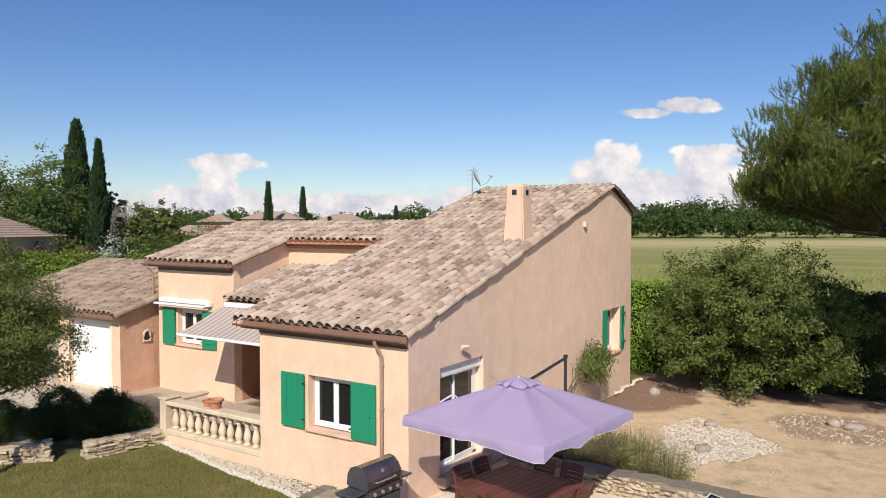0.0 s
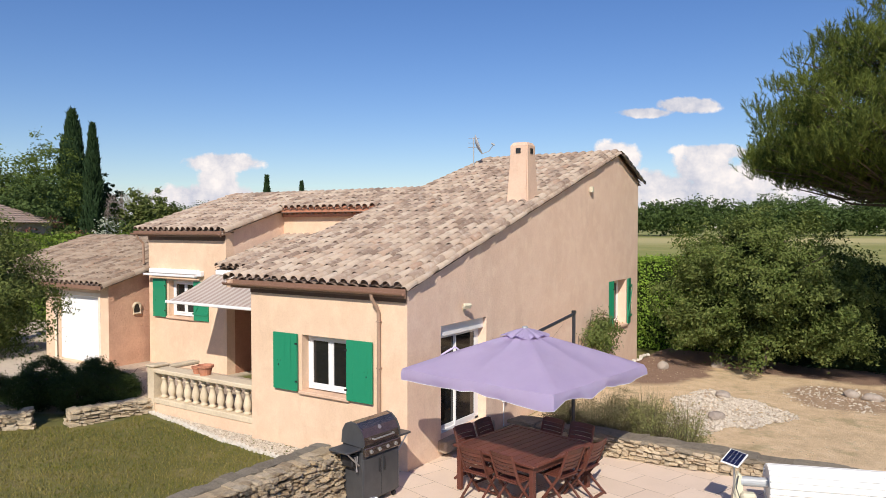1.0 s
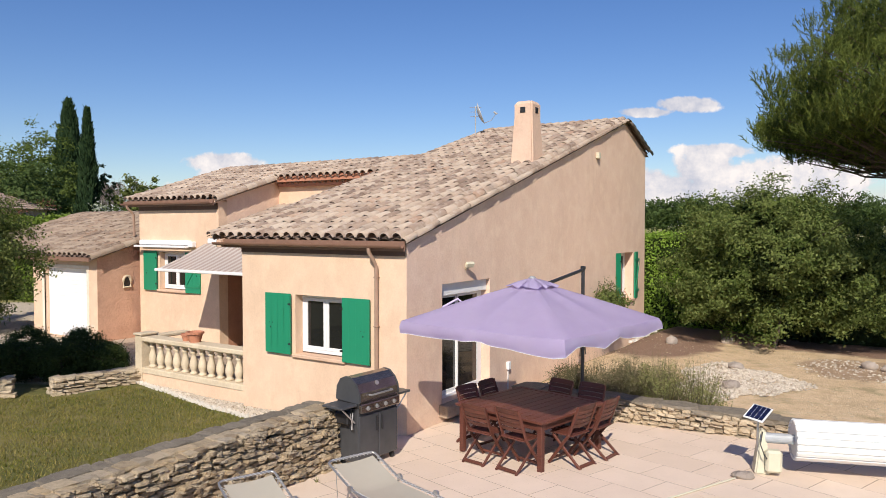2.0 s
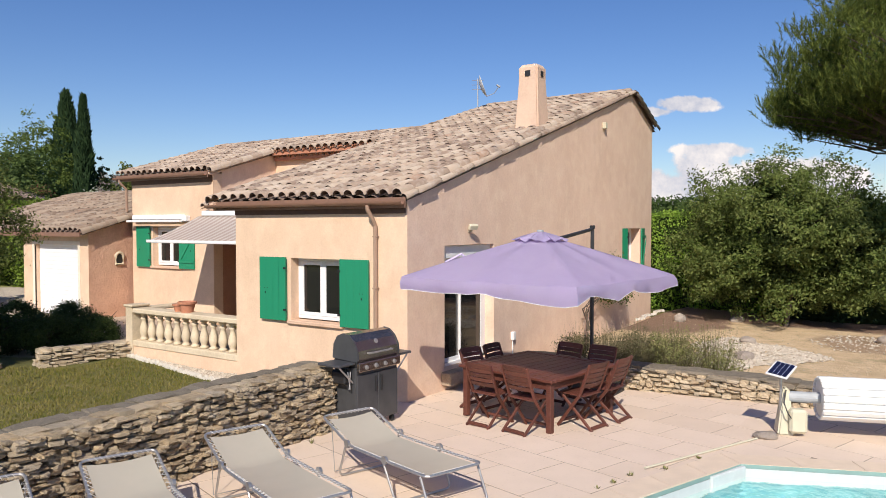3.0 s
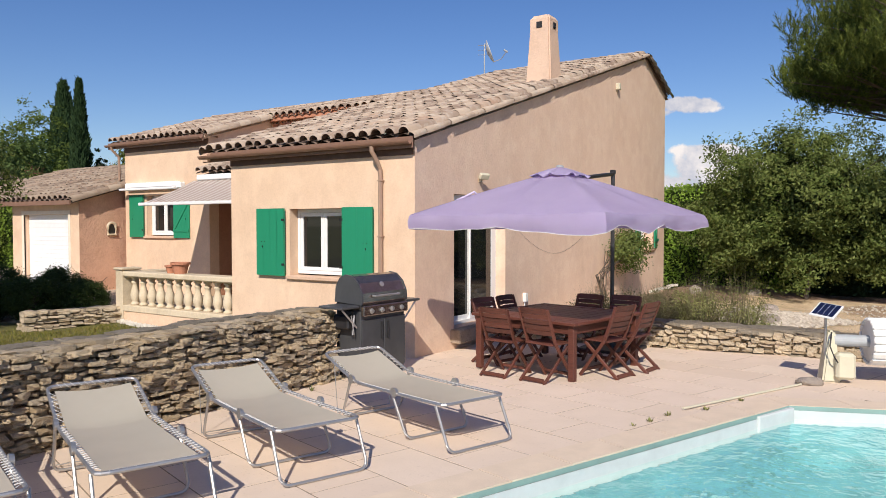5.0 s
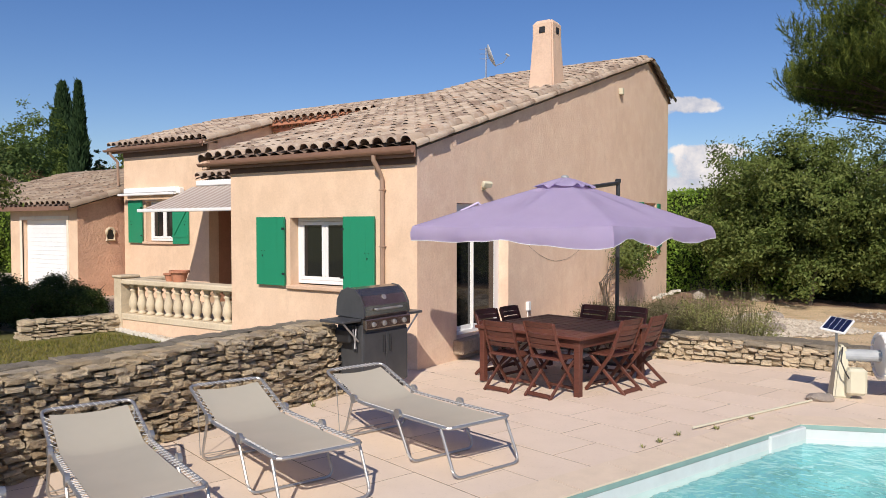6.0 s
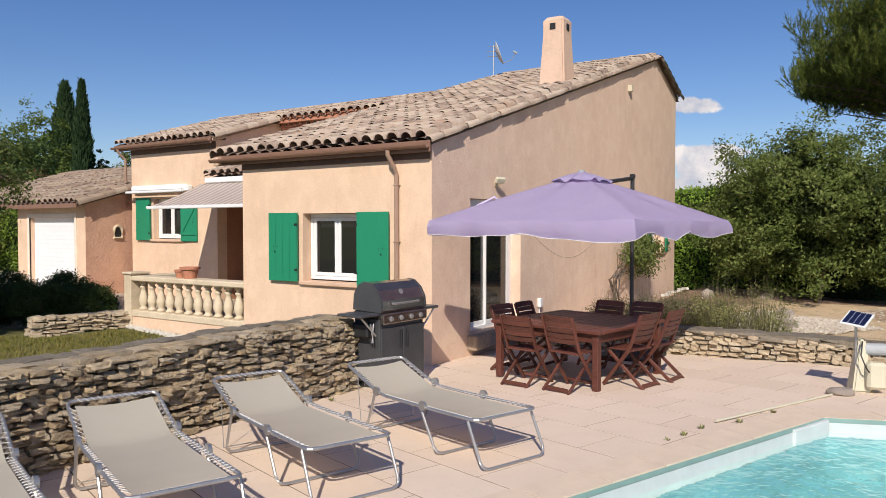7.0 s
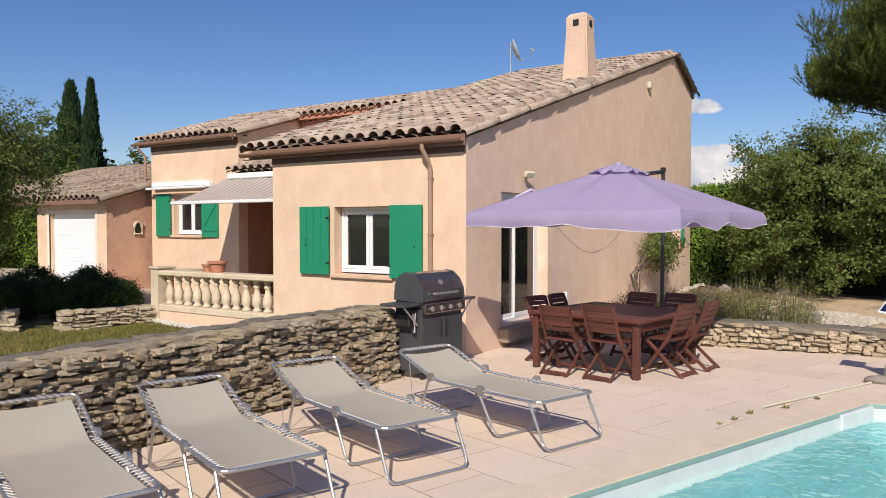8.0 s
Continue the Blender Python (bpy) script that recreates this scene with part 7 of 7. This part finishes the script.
def rounded(points, r, closed=False, n=4):
    """The same way with its corners turned into bends of radius about r."""
    pts = [Vector(p) for p in points]
    out = []
    for i, p in enumerate(pts):
        if not closed and i in (0, len(pts) - 1):
            out.append(p)
            continue
        a, b = pts[i - 1] - p, pts[(i + 1) % len(pts)] - p
        if a.angle(b) > 2.9:
            out.append(p)
            continue
        p0, p1 = p + a.normalized() * min(r, a.length * 0.45), p + b.normalized() * min(r, b.length * 0.45)
        for t in np.linspace(0, 1, n):
            out.append(p0 * (1 - t) ** 2 + p * 2 * t * (1 - t) + p1 * t ** 2)
    return out


def lounger_z(x):
    return 0.362 - 0.004 * math.sin(min(x, 1.3) / 1.3 * math.pi) + 0.36 * max(0.0, x - 1.29)


def sun_lounger(m):
    t = thing("sun_lounger", m, "folding sun lounger with a taupe sling and grey tube", "lounger", "sun loungers")
    L, W = 1.85, 0.315
    bm = bmesh.new()
    side = np.linspace(0.0, L, 15)[1:-1]
    loop = [(0.0, -W, lounger_z(0)), (0.0, 0.0, lounger_z(0)), (0.0, W, lounger_z(0))] + [(float(x), W, lounger_z(x)) for x in side]
    loop += [(L, W, lounger_z(L)), (L, 0.0, lounger_z(L)), (L, -W, lounger_z(L))] + [(float(x), -W, lounger_z(x)) for x in side[::-1]]
    loop = rounded(loop, 0.07, True)
    tube(bm, loop, 0.0135, 8, True)
    part("frame", bm, METAL, t, "grey metal tube frame")
    bm = bmesh.new()
    xs = np.linspace(0.055, L - 0.055, 22)
    rows, low = [], []
    ys = np.linspace(-W + 0.046, W - 0.046, 7)
    for x in xs:
        rows.append([bm.verts.new((float(x), float(y), lounger_z(x) - 0.008 - 0.02 * (1 - (y / (W - 0.05)) ** 2))) for y in ys])
    for ra, rb in zip(rows, rows[1:]):
        for k in range(6):
            bm.faces.new((ra[k], rb[k], rb[k + 1], ra[k + 1]))
    sl = part("sling", bm, SLING_NET, t, "taupe woven sling", True)
    for s in (-1, 1):
        bm = bmesh.new()
        zz = [(float(x), s * (W - 0.002 if i % 2 else W - 0.044), lounger_z(x) + (0.014 if i % 2 else 0.0)) for i, x in enumerate(np.linspace(0.09, L - 0.11, 58))]
        tube(bm, zz, 0.0026, 4)
        part("lacing", bm, LACE, sl, "white zigzag lacing")
    for x in (0.0, L):
        bm = bmesh.new()
        e = 1 if x == 0 else -1
        zz = [(x + (-0.004 if i % 2 else 0.056) * e, float(y), lounger_z(x) + (0.014 if i % 2 else -0.004)) for i, y in enumerate(np.linspace(-W + 0.07, W - 0.07, 22))]
        tube(bm, zz, 0.0026, 4)
        part("lacing", bm, LACE, sl)
    for x, dx in ((0.05, -0.13), (0.64, -0.17), (1.32, 0.18)):
        bm = bmesh.new()
        z = lounger_z(x)
        tube(bm, rounded([(x + 0.03, -W - 0.012, z - 0.012), (x + dx, -W - 0.012, 0.014), (x + dx, W + 0.012, 0.014), (x + 0.03, W + 0.012, z - 0.012)], 0.075, n=6), 0.0115, 8)
        part("leg", bm, METAL, t)
    bm = bmesh.new()
    tube(bm, [(1.69, -W + 0.02, lounger_z(1.69)), (1.64, -W + 0.02, 0.02), (1.64, W - 0.02, 0.02), (1.69, W - 0.02, lounger_z(1.69))], 0.006, 6)
    part("head_prop", bm, METAL, t)
    for x in (0.64, 1.32):
        for s in (-1, 1):
            bm = bmesh.new()
            bmesh.ops.create_cone(bm, cap_ends=True, segments=14, radius1=0.042, radius2=0.036, depth=0.03)
            ob = part("hinge", bm, METAL, t, "grey ratchet hinge")
            ob.matrix_basis = pose(x, s * (W + 0.012), lounger_z(x) + 0.012, 90, 0, 0)
    return t


first = None
for x, y, r in ((3.023, -3.375, 161.4), (2.481, -4.559, 159.5), (2.286, -5.715, 159.2), (1.993, -6.623, 162)):
    m = pose(x, y, tz(x, y), 0.3, 1.7, r)
    if first is None:
        first = sun_lounger(m)
    else:
        copy_thing(first, m)

# pool cover reel with its motor box
REEL = pose(5.10, 0.86, tz(5.1, 0.86), 0, 0, 20)
reel = thing("pool_cover_reel", REEL, "white slatted pool cover rolled on its reel", "pool cover")
bm = bmesh.new()
lo = [bm.verts.new(p) for p in ((-0.07, -0.11, 0), (0.13, -0.11, 0), (0.13, 0.13, 0), (-0.07, 0.13, 0))]
hi = [bm.verts.new(p) for p in ((0.0, -0.06, 0.57), (0.07, -0.06, 0.57), (0.07, 0.08, 0.57), (0.0, 0.08, 0.57))]
bm.faces.new(lo[::-1])
bm.faces.new(hi)
for k in range(4):
    bm.faces.new((lo[k], lo[(k + 1) % 4], hi[(k + 1) % 4], hi[k]))
bmesh.ops.bevel(bm, geom=bm.edges[:], offset=0.02, segments=2, affect="EDGES")
part("stand", bm, CREAM, reel, "cream plastic reel stand")
part("motor_box", boxed(0.05, -0.19, 0.05, 0.25, -0.04, 0.34, 0.03), CREAM, reel, "cream motor box")
bm = bmesh.new()
tube(bm, [(0.0, 0.0, 0.46), (0.46, 0.0, 0.46)], 0.068, 16)
part("shaft", bm, PVC_GREY, reel, "grey reel shaft")
bm = bmesh.new()
tube(bm, [(0.42, 0.0, 0.46), (4.2, 0.0, 0.46)], 0.235, 24)
part("roll_core", bm, ROLL, reel)
for k in range(18):
    a = 2 * math.pi * k / 18
    m = Matrix.Translation((0, 0, 0.46)) @ pose(0, 0, 0, math.degrees(a), 0, 0)
    part("roll_slat", boxed(0.40, -0.038, 0.222, 4.2, 0.038, 0.262, 0.012, m), ROLL, reel)
bm = bmesh.new()
tube(bm, [(0.02, -0.10, 0.56), (-0.02, -0.19, 0.42), (0.02, -0.22, 0.30), (0.06, -0.2, 0.24)], 0.008, 6)
part("cable", bm, BLACK, reel, "black cable")

solar = thing("solar_panel", pose(5.10, 0.76, tz(5.1, 0.76) + 0.02, 0, 0, 12), "small framed solar panel on a thin post", "solar panel")
bm = bmesh.new()
tube(bm, [(0, 0.06, 0.0), (0, 0.06, 0.76)], 0.014, 8)
part("post", bm, METAL, solar)
TILT_M = Matrix.Translation((0, 0, 0.78)) @ pose(0, 0, 0, 20, 0, 0) @ pose(0, 0, 0, 0, 0, 66)
fr = part("frame", boxed(-0.17, -0.125, -0.012, 0.17, 0.125, 0.008, 0.004, TILT_M), WHITE, solar, "white panel frame")
for i in range(6):
    for j in range(4):
        x, y = -0.153 + i * 0.0515, -0.108 + j * 0.0545
        part("cell", boxed(x, y, 0.009, x + 0.048, y + 0.051, 0.0115, 0, TILT_M), CELL, fr, "dark blue solar cell")
bm = bmesh.new()
bmesh.ops.create_icosphere(bm, subdivisions=3, radius=1.0)
for v in bm.verts:
    v.co *= 1 + 0.25 * noise.noise(v.co * 1.6)
    v.co = Vector((v.co.x * 0.15, v.co.y * 0.10, v.co.z * 0.055))
rock = part("flat_rock", bm, BOULDER, smooth=True)
rock.matrix_basis = pose(4.98, 0.52, tz(4.98, 0.52) + 0.03, 0, 0, 30)
tagged(rock, "flat grey rock lying on the terrace slabs", "rock")
bm = bmesh.new()
tube(bm, [(4.12, -1.42, tz(4.12, -1.42) + 0.022), (4.90, 0.38, tz(4.9, 0.38) + 0.018)], 0.012, 8)
rod = part("pool_rod", bm, CREAM)
tagged(rod, "thin white rod lying beside the pool", "rod")
for i, (x, y) in enumerate(((3.98, -1.98), (3.9, -2.2), (4.05, -1.68), (4.5, -0.75), (4.3, -1.3), (0.35, -2.4), (0.3, -4.3))):
    rg = np.random.default_rng(700 + i)
    n = 26 if i != 1 else 12
    a = rg.uniform(0, 2 * math.pi, n)
    b = np.column_stack([x + 0.012 * np.cos(a), y + 0.012 * np.sin(a), np.full(n, tz(x, y))])
    tip = b + np.column_stack([0.024 * np.cos(a), 0.024 * np.sin(a), rg.uniform(0.012, 0.045 if i < 5 else 0.08, n)])
    sd = np.column_stack([-np.sin(a), np.cos(a), np.zeros(n)]) * 0.005
    mid = (b + tip) / 2
    ob = arrays("weed", np.stack([b, mid + sd, tip, mid - sd], 1).reshape(-1, 3), np.arange(4 * n).reshape(-1, 4), LEAF_LAV)
    tagged(ob, "small weed tuft growing from a slab joint", "weed", "weeds in the joints")

# ---- slabs of the terrace and the nearest roof tiles ----
SL, SW, GAP = 0.82, 0.55, 0.013
rot = math.radians(-18)
ca, sa = math.cos(rot), math.sin(rot)
EDGE = grow(POOL, 0.345)
far_verts, far_faces = [], []
for i in range(-26, 26):
    for j in range(-32, 32):
        u0, w0 = i * SL + (j % 2) * SL * 0.5, j * SW
        quad = [(u0 + GAP / 2, w0 + GAP / 2), (u0 + GAP / 2, w0 + SW - GAP / 2), (u0 + SL - GAP / 2, w0 + SW - GAP / 2), (u0 + SL - GAP / 2, w0 + GAP / 2)]
        quad = [(ca * u - sa * w_ + 1.0, sa * u + ca * w_ - 2.0) for u, w_ in quad]
        cx, cy = sum(p[0] for p in quad) / 4, sum(p[1] for p in quad) / 4
        if not (-1.2 < cx < 12.6 and -12.6 < cy < 3.0):
            continue
        for side_ in (((-0.70, -20), (-0.70, 20), False), ((-20, 2.46), (20, 2.46), False)):
            quad = clip(quad, *side_) if len(quad) > 2 else quad
        if len(quad) < 3:
            continue
        pieces = []
        if cx < 0.6 and cy > -0.6:
            a = clip(quad, (-20, -0.004), (20, -0.004), False)
            b = clip(clip(quad, (-20, -0.004), (20, -0.004), True), (0.004, -20), (0.004, 20), False) if len(quad) > 2 else []
            pieces = [p for p in (a, b) if len(p) > 2]
        else:
            pieces = [quad]
        # the terrace changes its fall at x = 4.6
        pieces = [h for p in pieces for h in (clip(p, (4.6, -20), (4.6, 20), True), clip(p, (4.6, -20), (4.6, 20), False)) if len(h) > 2]
        for pc in pieces:
            for q in minus(pc, EDGE):
                area = abs(sum(q[k][0] * q[(k + 1) % len(q)][1] - q[(k + 1) % len(q)][0] * q[k][1] for k in range(len(q)))) / 2
                if area < 0.003:
                    continue
                bm = prism(q, -0.03, 0.0)
                lift = 0.0006 * math.sin(i * 12.9 + j * 78.2)
                for v in bm.verts:
                    v.co.z += terrace_z(v.co.x, v.co.y) + lift
                if -1.2 < cx < 8.4 and -8.6 < cy < 3.0:
                    part("slab", bm, SLAB, terrace)
                else:
                    bm.verts.index_update()
                    k0 = len(far_verts)
                    far_verts += [tuple(v.co) for v in bm.verts]
                    far_faces += [tuple(k0 + v.index for v in f.verts) for f in bm.faces]
                    bm.free()
far_me = bpy.data.meshes.new("outer_slabs")
far_me.from_pydata(far_verts, [], far_faces)
tagged(link_mesh("slab_rest", far_me, SLAB, terrace), kind="stuff")

for r, c, m in main_poses:
    if r < 16:
        ob = link_mesh("tile", tile_mesh, None, roof_main)
        ob.matrix_basis = m
